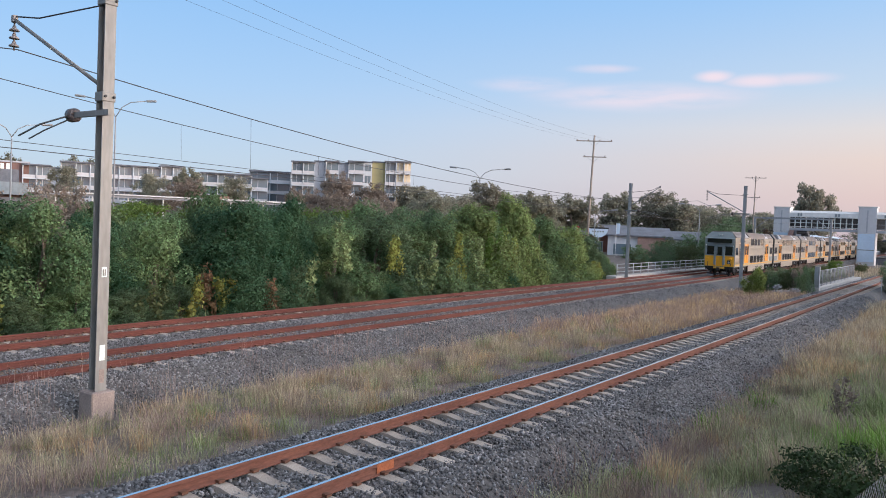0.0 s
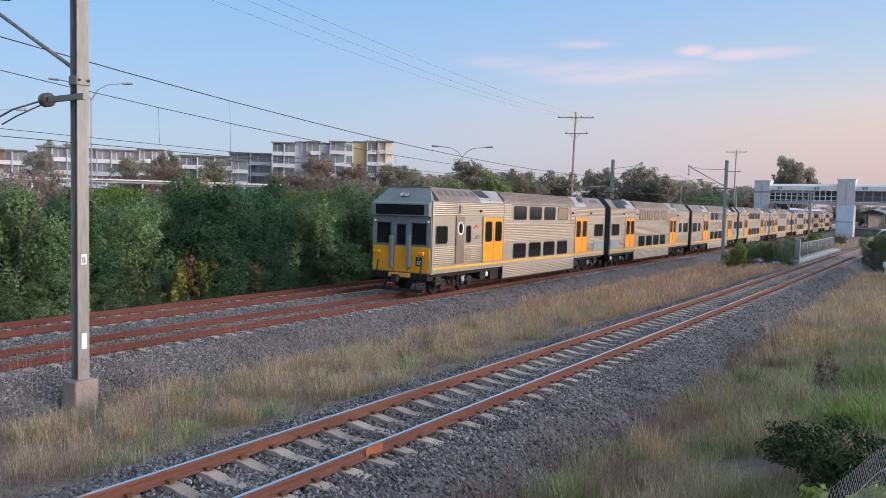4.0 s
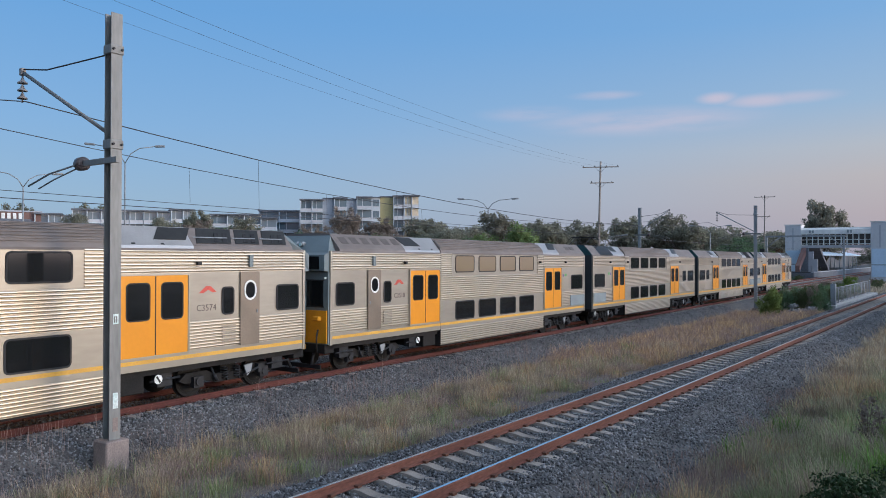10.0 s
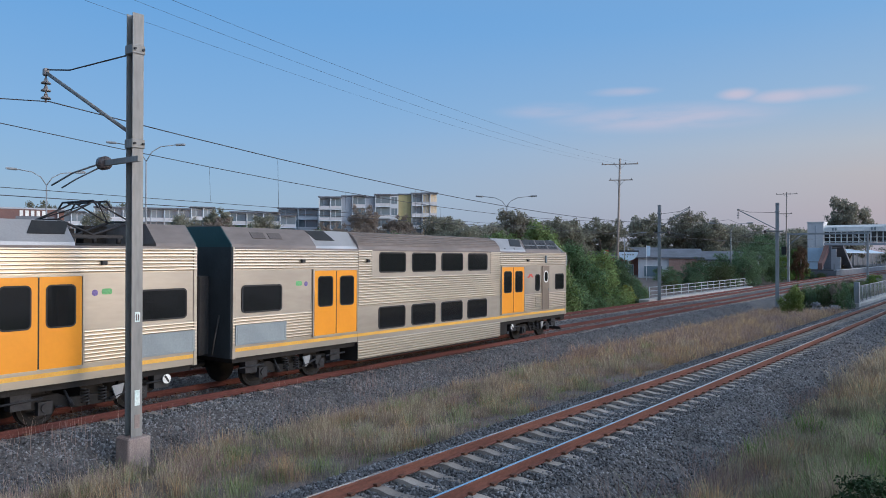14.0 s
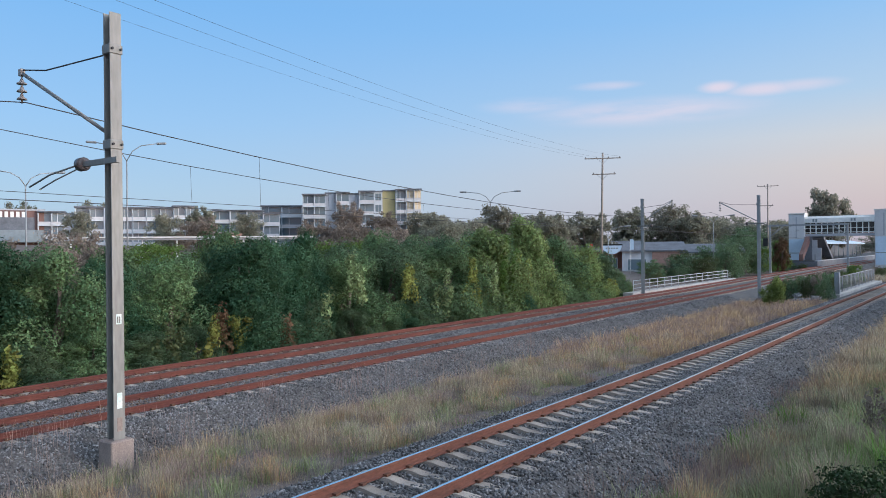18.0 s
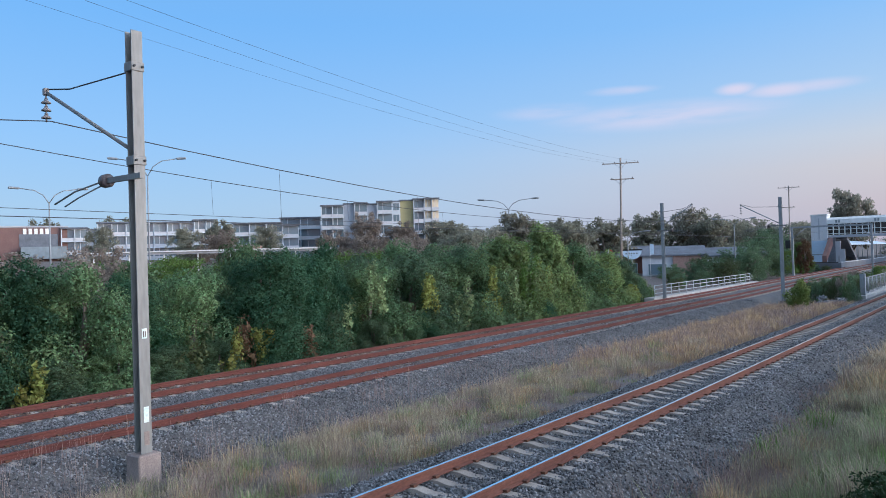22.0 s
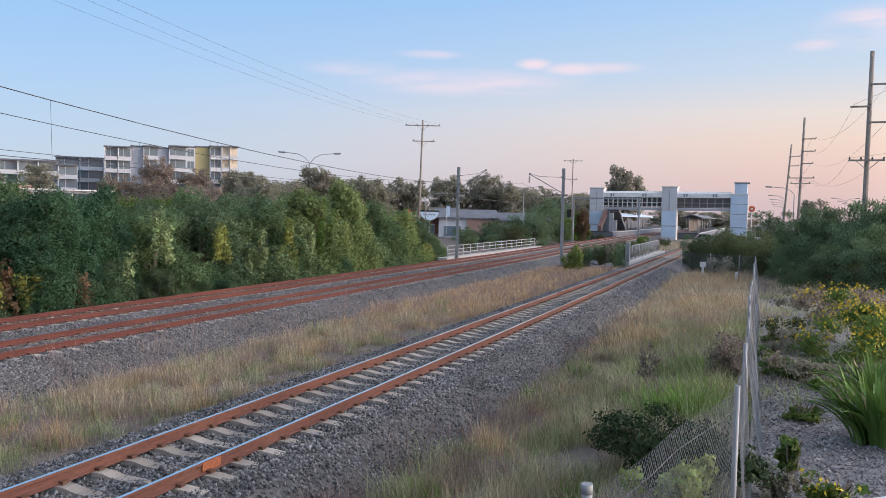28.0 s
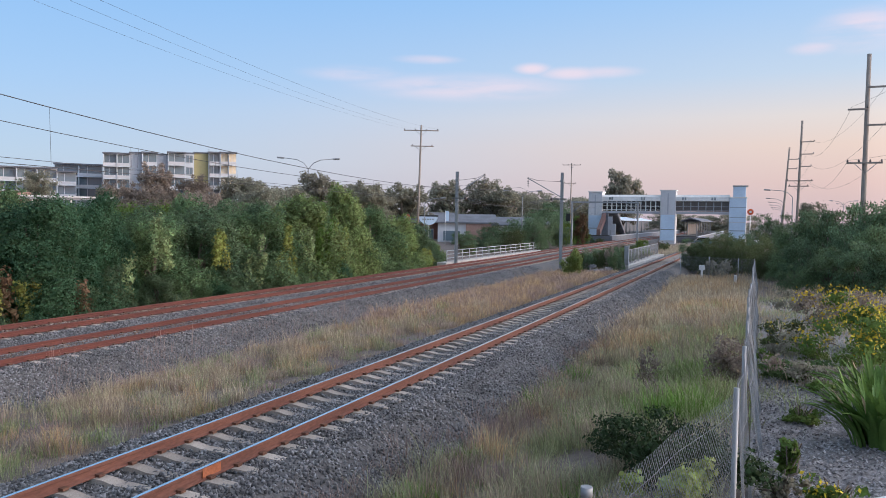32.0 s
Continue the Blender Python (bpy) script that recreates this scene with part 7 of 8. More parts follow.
        t.matrix_basis = m @ Matrix.Diagonal((wd * far, wd * far, (top - g) / 5.6, 1))
    # creepers that hang in strands over the front of the thicket
    for n, (y, x, z0, z1, w, leaf, strands, lab) in enumerate(((29.2, -27.2, 1.0, 3.6, 0.8, "leafpale", 7, "pale hanging creeper over the thicket"), (33.0, -27.0, 0.9, 2.9, 1.0, "leafv", 4, "thin strand of yellow-green creeper over the thicket"), (39.4, -26.9, -0.8, 3.0, 0.8, "leafv", 7, "yellowing creeper hanging to the ground over the thicket"), (36.6, -26.9, -0.4, 2.6, 1.0, "leafpale", 5, "pale creeper over the thicket"),
                                                              (43.6, -26.8, -0.7, 4.4, 1.2, "leaf2", 9, "green creeper curtain over the thicket"), (46.0, -26.9, -0.8, 3.6, 0.7, "leafv", 7, "yellow-green creeper curtain over the thicket"), (60.2, -26.8, -0.8, 0.9, 1.2, "leafv", 7, "yellow-green creeper low over the thicket"), (20.6, -26.8, -0.9, 1.2, 1.0, "leafv", 4, "sparse yellow-green creeper low in the thicket"), (26.6, -26.9, -0.6, 1.6, 0.9, "leafpale", 2, "sparse pale creeper low in the thicket"), (41.4, -26.9, 0.4, 3.6, 1.0, "leafpale", 5, "pale creeper strands over the thicket"), (11.2, -26.9, -1.0, 0.6, 0.9, "leafv", 4, "small yellow-leaved creeper low in the thicket"), (23.6, -26.7, -0.9, 0.8, 0.7, "redleaf", 4, "reddish twiggy shrub low in the thicket"), (18.6, -26.9, -0.9, 1.2, 1.0, "leafolive", 3, "dull olive creeper low in the thicket"), (21.2, -27.0, -0.6, 1.6, 0.8, "redleaf", 2, "dry brown creeper over the thicket"), (26.0, -26.8, -1.0, 0.6, 0.8, "leafolive", 4, "dull olive creeper at the foot of the thicket"))):
        rr = random.Random(n + 60)
        clumps = []
        for _ in range(strands):
            yy, zz, xx = rr.uniform(-w, w), z0 + (z1 - z0) * rr.uniform(0.35, 1.0), rr.gauss(0, 0.2)
            for _ in range(rr.randrange(5, 12)):
                s = rr.uniform(0.09, 0.24)
                clumps.append((xx, yy, zz, s, s * 1.2, s * 1.6))
                yy, zz, xx = yy + rr.gauss(0, 0.14), zz - rr.uniform(0.12, 0.30), xx + rr.gauss(0, 0.07)
                if zz < z0:
                    break
        c = tagged(new("creeper", crown_mesh("creeper", clumps, 20 * len(clumps), 0.098, M[leaf], 70 + n, 0.04)), lab, "climbing plant", "creepers on the thicket")
        k = out_to(x - 0.45, x, y)
        c.location, c.scale = (x * k, y * k, 3.68 * (1 - k)), (k, k, k)


def far_tree(seed, tall, wide, leaf, open_=False, leaves=2600, size=0.34):
    rng = random.Random(seed)
    clumps = lobed(rng, 15 if open_ else 15, 10, tall, wide, 0.36 if open_ else 0.16, 0.8, wide * (0.13 if open_ else 0.14))
    limbs = [(tall * rng.uniform(0.15, 0.4), (c[0] * 0.9, c[1] * 0.9, c[2])) for c in clumps[::9]]
    return crown_mesh("crown", clumps, leaves, size, leaf, seed, 0.0, 0.05), limb_mesh("trunk", (tall * 0.8, 0.020 * tall), limbs[:14], seed)


def build_far_trees():
    proto = {}
    for key, args in dict(gum=(31, 1.0, 0.52, M["leafg"], True), gum2=(32, 1.0, 0.45, M["leaffar"], True), round=(33, 1.0, 0.62, M["leaffar"], False), olive=(39, 1.0, 0.75, M["leafolive"], False), dense=(38, 1.0, 0.72, M["leafc"], False), bushy=(34, 1.0, 0.75, M["leafs"], False), twig=(35, 1.0, 0.6, M["leafb"], True), mid=(36, 1.0, 0.7, M["leaf2"], False), russet=(37, 1.0, 0.5, M["redleaf"], False)).items():
        seed, tall, wide, leaf, op = args
        c, t = far_tree(seed, tall, wide, leaf, op, 15000 if key in ("olive", "dense", "bushy") else 11000, 0.017 if key in ("olive", "dense", "bushy") else 0.021)
        proto[key] = (c, t)
    labels = dict(gum="open-crowned grey-green gum tree behind the railway", gum2="dark gum tree with an open crown", round="dark rounded tree in the distance", olive="low dark olive-green rounded bush", dense="dense dark green rounded tree", bushy="dense soft green bush with uneven outline", twig="brownish twiggy half-bare tree behind the thicket", mid="mid-green rounded tree with small leaves", russet="small tree with russet orange leaves")
    rng = random.Random(5)
    made = {}

    def put(key, x, y, g, top, wide=1.0, cat="tree"):
        m = pose(x, y, g, 0, 0, rng.uniform(0, 360)) @ Matrix.Diagonal(((top - g) * wide, (top - g) * wide, top - g, 1))
        if key not in made:
            made[key] = make_tree("tree", labels[key], [(proto[key][0], "")], proto[key][1], cat, "trees behind the railway")
            made[key].matrix_basis = m
        else:
            t = copy_thing(made[key], m)
            t.matrix_basis = m
    # behind the thicket: brown twiggy trees and greens before the flats
    for key, x, y, top, wide in (("twig", -41.6, 45.2, 5.7, 0.8), ("twig", -40.2, 47.4, 5.4, 0.8), ("twig", -44, 46, 5.6, 0.9), ("twig", -38.0, 19.6, 4.9, 0.8), ("twig", -56, 22, 5.0, 1.3), ("mid", -60, 38, 4.6, 1.3), ("mid", -44, 46, 4.9, 1.1), ("twig", -46, 56, 5.6, 1.0), ("bushy", -48, 36, 4.4, 1.2), ("mid", -52, 30, 4.3, 1.3),
                                 ("round", -44, 60, 6.4, 1.0), ("gum", -50.5, 74, 7.2, 0.9), ("gum", -50.2, 80.5, 9.3, 0.9), ("gum2", -47.6, 87.7, 8.6, 0.9), ("bushy", -44, 76, 5.4, 1.2), ("round", -50, 92, 8.0, 1.1), ("gum2", -56, 100, 8.8, 1.1), ("round", -58, 88, 7.6, 1.1), ("mid", -40, 66, 4.8, 1.2), ("bushy", -38, 58, 4.8, 1.2), ("bushy", -37, 50, 5.0, 1.2), ("mid", -40, 40, 4.5, 1.2),
                                 ("mid", -38, 30, 4.2, 1.2), ("bushy", -40, 22, 4.0, 1.3), ("mid", -52, 8, 4.2, 1.3), ("dense", -56, 16, 4.3, 1.3), ("bushy", -48, 18, 4.0, 1.2), ("dense", -50, 26, 4.2, 1.2), ("mid", -46, 0, 4.0, 1.3), ("twig", -60, 24, 4.9, 1.2), ("mid", -42, 14, 4.0, 1.3), ("bushy", -40, 6, 4.2, 1.3)):
        put(key, x, y, -0.5, top, wide)
    # at the apartment blocks
    for key, x, y, top, wide in (("twig", -129.6, 136.0, 16.0, 0.62), ("twig", -124, 142.5, 13.4, 0.8), ("round", -152, 100, 12.4, 0.8), ("twig", -108, 112, 9.8, 1.2), ("twig", -102, 118, 9.2, 1.2), ("gum2", -150, 108, 14.5, 0.9), ("round", -146, 118, 13.0, 0.8), ("round", -160, 84, 12.8, 0.7), ("gum2", -205, 92, 17.5, 0.9), ("gum2", -212, 116, 19.0, 0.9), ("gum", -222, 84, 18.0, 0.9), ("twig", -137, 130, 11.5, 0.9), ("round", -118, 152, 13.5, 1.0), ("twig", -140, 100, 11.5, 1.0), ("round", -112, 150, 12.5, 1.0)):
        put(key, x, y, 2.0, top, wide)
    # round the shops and the station
    for key, x, y, top, wide in (("gum2", -62, 150, 12.2, 1.0), ("gum2", -50, 152, 11.2, 1.0), ("gum", -56, 156, 12.8, 0.9), ("round", -45, 150, 9.6, 0.9), ("gum2", -41, 158, 9.2, 1.0), ("round", -37, 162, 9.0, 1.1), ("dense", -34, 135, 6.2, 1.1), ("round", -33, 160, 8.6, 1.2), ("dense", -38, 150, 7.6, 1.0), ("round", -47, 162, 10.2, 1.0), ("dense", -35.0, 114, 4.0, 0.9), ("olive", -36.8, 108, 3.4, 0.8), ("mid", -30.0, 124, 3.4, 0.7), ("olive", -33.2, 88, 0.7, 1.0), ("dense", -34.4, 92, 1.0, 1.0), ("olive", -36.0, 95, 1.3, 1.0), ("dense", -32.6, 95, 1.2, 0.9), ("olive", -31.5, 142.5, 0.9, 1.2), ("dense", -29.3, 143.0, 0.7, 1.2), ("olive", -27.6, 143.5, 0.6, 1.0), ("dense", -29.8, 105, 4.2, 0.7), ("dense", -31.0, 112, 5.0, 0.75), ("olive", -30.5, 98, 2.8, 0.8), ("dense", -36.5, 104, 2.3, 0.9), ("dense", -33.6, 102, 2.7, 0.9), ("bushy", -40.5, 106, 2.0, 1.2), ("dense", -33.0, 122, 6.0, 1.0), ("russet", -27.7, 128.0, 5.2, 0.5), ("mid", -28.3, 129.0, 4.6, 0.5), ("twig", -13.5, 112, 0.6, 0.9), ("olive", -13.0, 120, 0.7, 0.9), ("twig", -14.5, 127, 0.6, 1.0), ("olive", -16.4, 77, 0.45, 1.2), ("dense", -14.6, 79, 0.55, 1.2), ("olive", -17.0, 83, 0.4, 1.3), ("bushy", -13.2, 85, 0.5, 1.2), ("olive", -15.4, 88, 0.6, 1.3), ("dense", -17.4, 91, 0.4, 1.3), ("olive", -13.6, 93, 0.55, 1.2), ("bushy", -16.0, 97, 0.5, 1.3), ("olive", -18.0, 101, 0.4, 1.3), ("dense", -14.2, 104, 0.6, 1.3), ("olive", -16.6, 109, 0.5, 1.3), ("twig", -18.4, 114, 0.5, 1.3),
                                 ("gum", -30.5, 186, 16.6, 0.72), ("round", -8, 330, 7.5, 2.4), ("round", -20, 330, 7.0, 2.4), ("round", -34, 330, 8.0, 2.2), ("twig", -13.6, 72, 0.7, 0.7), ("olive", -13.2, 82, 0.8, 0.8), ("mid", -13.8, 100, 1.4, 0.8), ("gum2", -66, 138, 11.0, 1.2), ("round", -72, 128, 10.2, 1.2), ("round", -80, 120, 9.8, 1.2), ("gum", -70, 118, 9.4, 1.0)):
        k = 1.15 if -48 < x < -26 and y < 190 else 1.0
        put(key, x * k, y * k, 3.68 - 4.58 * k, 3.68 + (top - 3.68) * k, wide)
    # overgrown head of the underpass, between the tracks
    for key, x, y, top, wide in (("olive", -15.2, 69.0, 1.35, 0.34), ("dense", -14.2, 69.5, 1.3, 0.36), ("olive", -13.1, 69.0, 1.35, 0.34), ("twig", -12.3, 69.6, 1.6, 0.34), ("dense", -11.5, 69.2, 1.5, 0.30), ("bushy", -11.6, 66.6, 1.1, 0.36)):
        put(key, x, y, ground_z(x, y) - 0.1, top, wide)
    # beyond the fence
    for key, x, y, top, wide in (("olive", -4.6, 71.8, 2.2, 0.85), ("olive", -2.8, 71.9, 3.1, 0.75), ("olive", -0.9, 70.0, 2.3, 0.85), ("olive", -3.6, 70.4, 2.0, 0.85), ("olive", 0.6, 66.0, 1.3, 0.8), ("dense", -1.9, 73.5, 2.9, 0.8), ("olive", 0.9, 72.0, 2.5, 0.85), ("olive", 2.4, 69.5, 2.0, 0.9), ("dense", -5.0, 74.0, 2.3, 0.75), ("olive", -0.2, 75.5, 3.0, 0.8), ("olive", 3.4, 66.5, 1.8, 0.9), ("bushy", 2.0, 63.6, 1.3, 0.9), ("dense", 2.0, 115, 5.3, 0.72), ("bushy", 3.0, 62.5, 4.0, 0.6), ("dense", 4.3, 61.9, 4.9, 0.62), ("bushy", 5.9, 59.8, 5.0, 0.66), ("dense", 7.6, 57.6, 5.5, 0.7), ("bushy", 9.6, 55.5, 5.6, 0.7), ("dense", 12, 57, 6.0, 0.7), ("dense", 5.2, 65, 4.9, 0.7), ("dense", 8.2, 63, 5.4, 0.7), ("bushy", 10.8, 62, 6.0, 0.7),
                                 ("bushy", 2.4, 50.5, 1.3, 0.85), ("bushy", 4.0, 48.0, 2.5, 0.85), ("dense", 5.7, 46.0, 2.9, 0.85), ("bushy", 7.7, 45.0, 3.4, 0.9), ("dense", 3.2, 56.0, 2.9, 0.8), ("dense", 5.6, 54.0, 3.8, 0.8), ("bushy", 8.0, 51.0, 4.2, 0.8), ("round", 8.5, 149.7, 7.8, 0.7)):
        put(key, x, y, fence_ground(y) - 0.2, top, wide)


def blades(name, spots, per, height, width, material, seed, label, lean=1.15, clump=0.16, top_only=False):
    """Grass: bent blades in tufts. spots: (n, 3) roots of the tufts."""
    rng = np.random.default_rng(seed)
    spots = np.asarray(spots, float)
    S = np.repeat(spots, per, 0)
    n = len(S)
    off = rng.normal(0, clump, (n, 2))
    S[:, :2] += off
    wave = np.array([noise.noise((p[0] * 0.9, p[1] * 0.7, seed)) for p in spots])
    tuft = np.clip(0.85 + 1.2 * wave, 0.3, 1.6) * rng.uniform(0.55, 1.25, len(spots))
    h_ = height * rng.uniform(0.30, 1.2, n) * np.repeat(tuft, per)
    a = np.arctan2(off[:, 1], off[:, 0]) + rng.normal(0, 0.9, n)
    d = np.stack([np.cos(a), np.sin(a), np.zeros(n)], 1)
    side = np.stack([-d[:, 1], d[:, 0], np.zeros(n)], 1) * (width * rng.uniform(0.6, 1.3, n))[:, None] * 0.5
    le = (lean * rng.uniform(0.1, 1.0, n) * h_)[:, None]
    up = np.array((0, 0, 1.0))
    mid = S + d * le * 0.35 + up * (h_ * 0.6)[:, None]
    tip = S + d * le + up * h_[:, None]
    V = np.stack([S - side, S + side, mid + side * 0.8, mid - side * 0.8, tip], 1).reshape(-1, 3)
    i = np.arange(n)[:, None] * 5
    me = fast_mesh(name, V, [np.concatenate([i, i + 1, i + 2, i + 3], 1), np.concatenate([i + 3, i + 2, i + 4], 1)], material)
    return tagged(new(name, me), label, "grass", kind="stuff")


def spots_in(x0, x1, y0, y1, n, seed, thin=None):
    """Random roots on the soil, kept where thin(x, y) lets them stand; beyond the far tracks they follow the curve of the rails."""
    rng = np.random.default_rng(seed)
    out = []
    for x, y, k in zip(rng.uniform(x0, x1, n), rng.uniform(y0, y1, n), rng.uniform(0, 1, n)):
        if thin is None or k < thin(x, y):
            if x < -24:
                x += far_dx(y)
            out.append((x, y, surface_z(x, y) - 0.03))
    return np.array(out)


def patchy(scale, cut, seed):
    return lambda x, y: smooth_step(cut - 0.15, cut + 0.25, noise.noise((x * scale, y * scale, seed)) + 0.1)


def build_grass():
    x0, x1 = -16.3, -10.0

    def strip(scale, cut, seed):
        """Patches that thin out raggedly towards the ballast on either hand."""
        p = patchy(scale, cut, seed)

        def thin(x, y):
            w = 0.55 * noise.noise((x * 0.3, y * 0.45, seed + 20)) + 0.3 * noise.noise((x, y * 1.6, seed + 30))
            e = far_dx(y) * 0.9
            return p(x, y) * smooth_step(-15.95 + w + e, -15.1 + w + e, x) * smooth_step(-10.35 + w, -11.1 + w, x)
        return thin
    blades("straw_grass_middle", spots_in(x0, x1, 3, 30, 1700, 1, strip(0.8, 0.16, 1)), 34, 0.36, 0.008, M["straw"], 1, "dry straw-coloured grass between the tracks", clump=0.13)
    blades("russet_grass_middle", spots_in(x0, x1, 3, 32, 2000, 2, strip(0.8, 0.10, 2)), 34, 0.34, 0.008, M["russet"], 2, "russet seeding grass between the tracks", clump=0.13)
    blades("short_grass_middle", spots_in(x0, x1, 3, 34, 1800, 29, strip(0.9, 0.02, 9)), 20, 0.15, 0.009, M["dryolive"], 29, "short dry olive grass between the tracks", clump=0.2)
    blades("green_grass_middle", spots_in(x0, x1, 3, 32, 620, 3, strip(0.6, 0.05, 3)), 34, 0.28, 0.010, M["green"], 3, "greenish grass tufts between the tracks", clump=0.12)
    blades("straw_grass_middle_far", spots_in(x0 - 2.5, x1, 30, 68, 3600, 4, strip(0.3, -0.2, 4)), 16, 0.42, 0.016, M["russet"], 4, "dry pinkish-brown grass between the tracks farther on", clump=0.2)
    blades("russet_grass_middle_far", spots_in(x0 - 2.5, x1, 30, 68, 4600, 5, strip(0.25, -0.25, 5)), 16, 0.42, 0.016, M["amber"], 5, "russet grass between the tracks farther on", clump=0.2)
    tall = [(-13.6, 15.2), (-12.6, 12.0), (-11.6, 10.2), (-13.2, 19.5), (-12.1, 17.0), (-14.2, 12.6), (-11.9, 22.5), (-12.6, 27.0), (-14.4, 24.0), (-11.4, 33.0), (-12.8, 36.0), (-11.2, 14.6)]
    blades("tall_tufts_middle", np.array([(x, y, ground_z(x, y)) for x, y in tall]), 260, 0.50, 0.010, M["straw"], 6, "tall pale tufts of grass between the tracks", clump=0.24, lean=0.6)
    rt = random.Random(19)
    clump_at = [(rt.uniform(-15.2, -10.9), rt.uniform(5, 36)) for _ in range(85)]
    blades("pale_tufts_middle", np.array([(x, y, surface_z(x, y) - 0.03) for x, y in clump_at]), 120, 0.52, 0.009, M["straw"], 25, "pale dry tufts of grass between the tracks", clump=0.20, lean=0.8)
    clump_at = [(rt.uniform(-15.6, -11.0), 5 + 33 * rt.random() ** 0.7) for _ in range(130)]
    blades("amber_tufts_middle", np.array([(x, y, surface_z(x, y) - 0.03) for x, y in clump_at]), 120, 0.40, 0.009, M["amber"], 26, "amber tufts of grass between the tracks", clump=0.17, lean=0.8)
    clump_at = [(rt.uniform(-15.4, -10.8), rt.uniform(5, 34)) for _ in range(90)]
    blades("olive_tufts_middle", np.array([(x, y, surface_z(x, y) - 0.03) for x, y in clump_at]), 80, 0.44, 0.009, M["bank"], 32, "yellowish olive tufts of grass between the tracks", clump=0.11, lean=0.9)
    # thin purplish seeding stalks that stray into the stones
    blades("seeding_stalks_middle", spots_in(-17.6, -14.9, 4, 42, 1500, 27, patchy(0.35, 0.02, 27)), 5, 0.52, 0.006, M["russet"], 27, "thin purplish seeding stalks straying into the ballast", clump=0.14, lean=0.6)
    rt = random.Random(9)
    clump_at = [(rt.uniform(-15.0, -11.2), rt.uniform(7, 40)) for _ in range(26)]
    blades("green_tufts_middle", np.array([(x, y, ground_z(x, y)) for x, y in clump_at]), 110, 0.36, 0.011, M["green"], 23, "yellow-green tufts of grass between the tracks", clump=0.20, lean=0.8)
    clump_at = [(rt.uniform(-15.4, -11.0), rt.uniform(7, 40)) for _ in range(30)]
    blades("brown_tufts_middle", np.array([(x, y, ground_z(x, y)) for x, y in clump_at]), 150, 0.46, 0.009, M["leafb"], 24, "dead brown tufts of grass between the tracks", clump=0.24, lean=0.8)
    # the bank between the near track and the fence
    even = patchy(0.6, -0.12, 6)

    def thin(x, y):
        w = 0.6 * noise.noise((x * 0.3, y * 0.45, 41)) + 0.3 * noise.noise((x, y * 1.6, 42))
        e = 0.35 * smooth_step(20, 12, y)
        return even(x, y) * smooth_step(-5.25 + w - e, -4.5 + w - e, x)
    blades("straw_grass_bank", spots_in(-6.4, -0.1, 3.5, 30, 2300, 7, thin), 32, 0.42, 0.009, M["bank"], 7, "dry straw grass on the bank beside the fence", clump=0.13)
    blades("short_grass_bank", spots_in(-6.2, -0.1, 3.5, 32, 2100, 30, thin), 22, 0.20, 0.010, M["bank"], 30, "short dry grass on the bank beside the fence", clump=0.2)
    blades("green_grass_bank", spots_in(-3.6, -0.1, 3.5, 34, 1700, 8, patchy(0.3, -0.05, 8)), 32, 0.34, 0.011, M["green"], 8, "green grass on the bank beside the fence", clump=0.15)
    def fringe(x, y):
        e = 0.35 * smooth_step(20, 12, y) + 0.35 * noise.noise((x * 0.5, y * 0.7, 43))
        return smooth_step(-5.6 - e, -5.0 - e, x) * smooth_step(-3.9 - e, -4.6 - e, x)
    blades("russet_grass_bank", spots_in(-6.3, -4.0, 4, 34, 1250, 9, fringe), 32, 0.38, 0.008, M["russet"], 9, "russet seeding grass beside the ballast", clump=0.14)
    blades("straw_grass_bank_far", spots_in(-5.3, 0.0, 29, 64, 3500, 10, patchy(0.2, -0.3, 10)), 16, 0.50, 0.018, M["straw"], 10, "dry straw grass farther along the bank", clump=0.2)
    blades("amber_grass_bank_far", spots_in(-5.2, -0.6, 24, 64, 2300, 31, patchy(0.2, -0.1, 31)), 16, 0.52, 0.016, M["amber"], 31, "amber grass farther along the bank", clump=0.2)
    blades("green_grass_bank_far", spots_in(-2.9, 0.0, 14, 40, 1300, 11, patchy(0.25, -0.05, 11)), 16, 0.38, 0.018, M["green"], 11, "green grass farther along the bank", clump=0.2)
    blades("seed_haze_bank", spots_in(-2.4, -0.3, 17, 36, 420, 35, patchy(0.3, 0.0, 35)), 14, 0.60, 0.007, M["russet"], 35, "mauve seeding stalks over the green grass by the fence", clump=0.2, lean=0.5)
    rt = random.Random(14)
    clump_at = [(rt.uniform(-5.0, -1.2), rt.uniform(5, 32)) for _ in range(160)]
    blades("straw_tufts_bank", np.array([(x, y, ground_z(x, y) - 0.03) for x, y in clump_at]), 70, 0.52, 0.009, M["straw"], 33, "pale straw tufts on the bank", clump=0.13, lean=0.9)
    clump_at = [(rt.uniform(-5.4, -2.6), rt.uniform(5, 40)) for _ in range(120)]
    blades("amber_tufts_bank", np.array([(x, y, ground_z(x, y) - 0.03) for x, y in clump_at]), 70, 0.44, 0.009, M["amber"], 34, "amber and rust-brown tufts beside the ballast", clump=0.14, lean=0.9)
    blades("lush_patch", np.array([(-1.02 + 0.35 * math.sin(k * 2.4), 14.58 + 0.22 * k, ground_z(-1.02, 14.58 + 0.22 * k)) for k in range(7)]), 120, 0.42, 0.016, M["lush"], 12, "patch of lush bright green grass by the fence", clump=0.34)
    rt = random.Random(4)
    clump_at = [(rt.uniform(-4.6, -0.6), rt.uniform(6, 34)) for _ in range(26)]
    blades("tall_tufts_bank", np.array([(x, y, ground_z(x, y)) for x, y in clump_at]), 200, 0.62, 0.011, M["straw"], 21, "tall straw tufts on the bank", clump=0.26, lean=0.7)
    clump_at = [(rt.uniform(-5.0, -0.7), rt.uniform(6, 36)) for _ in range(24)]
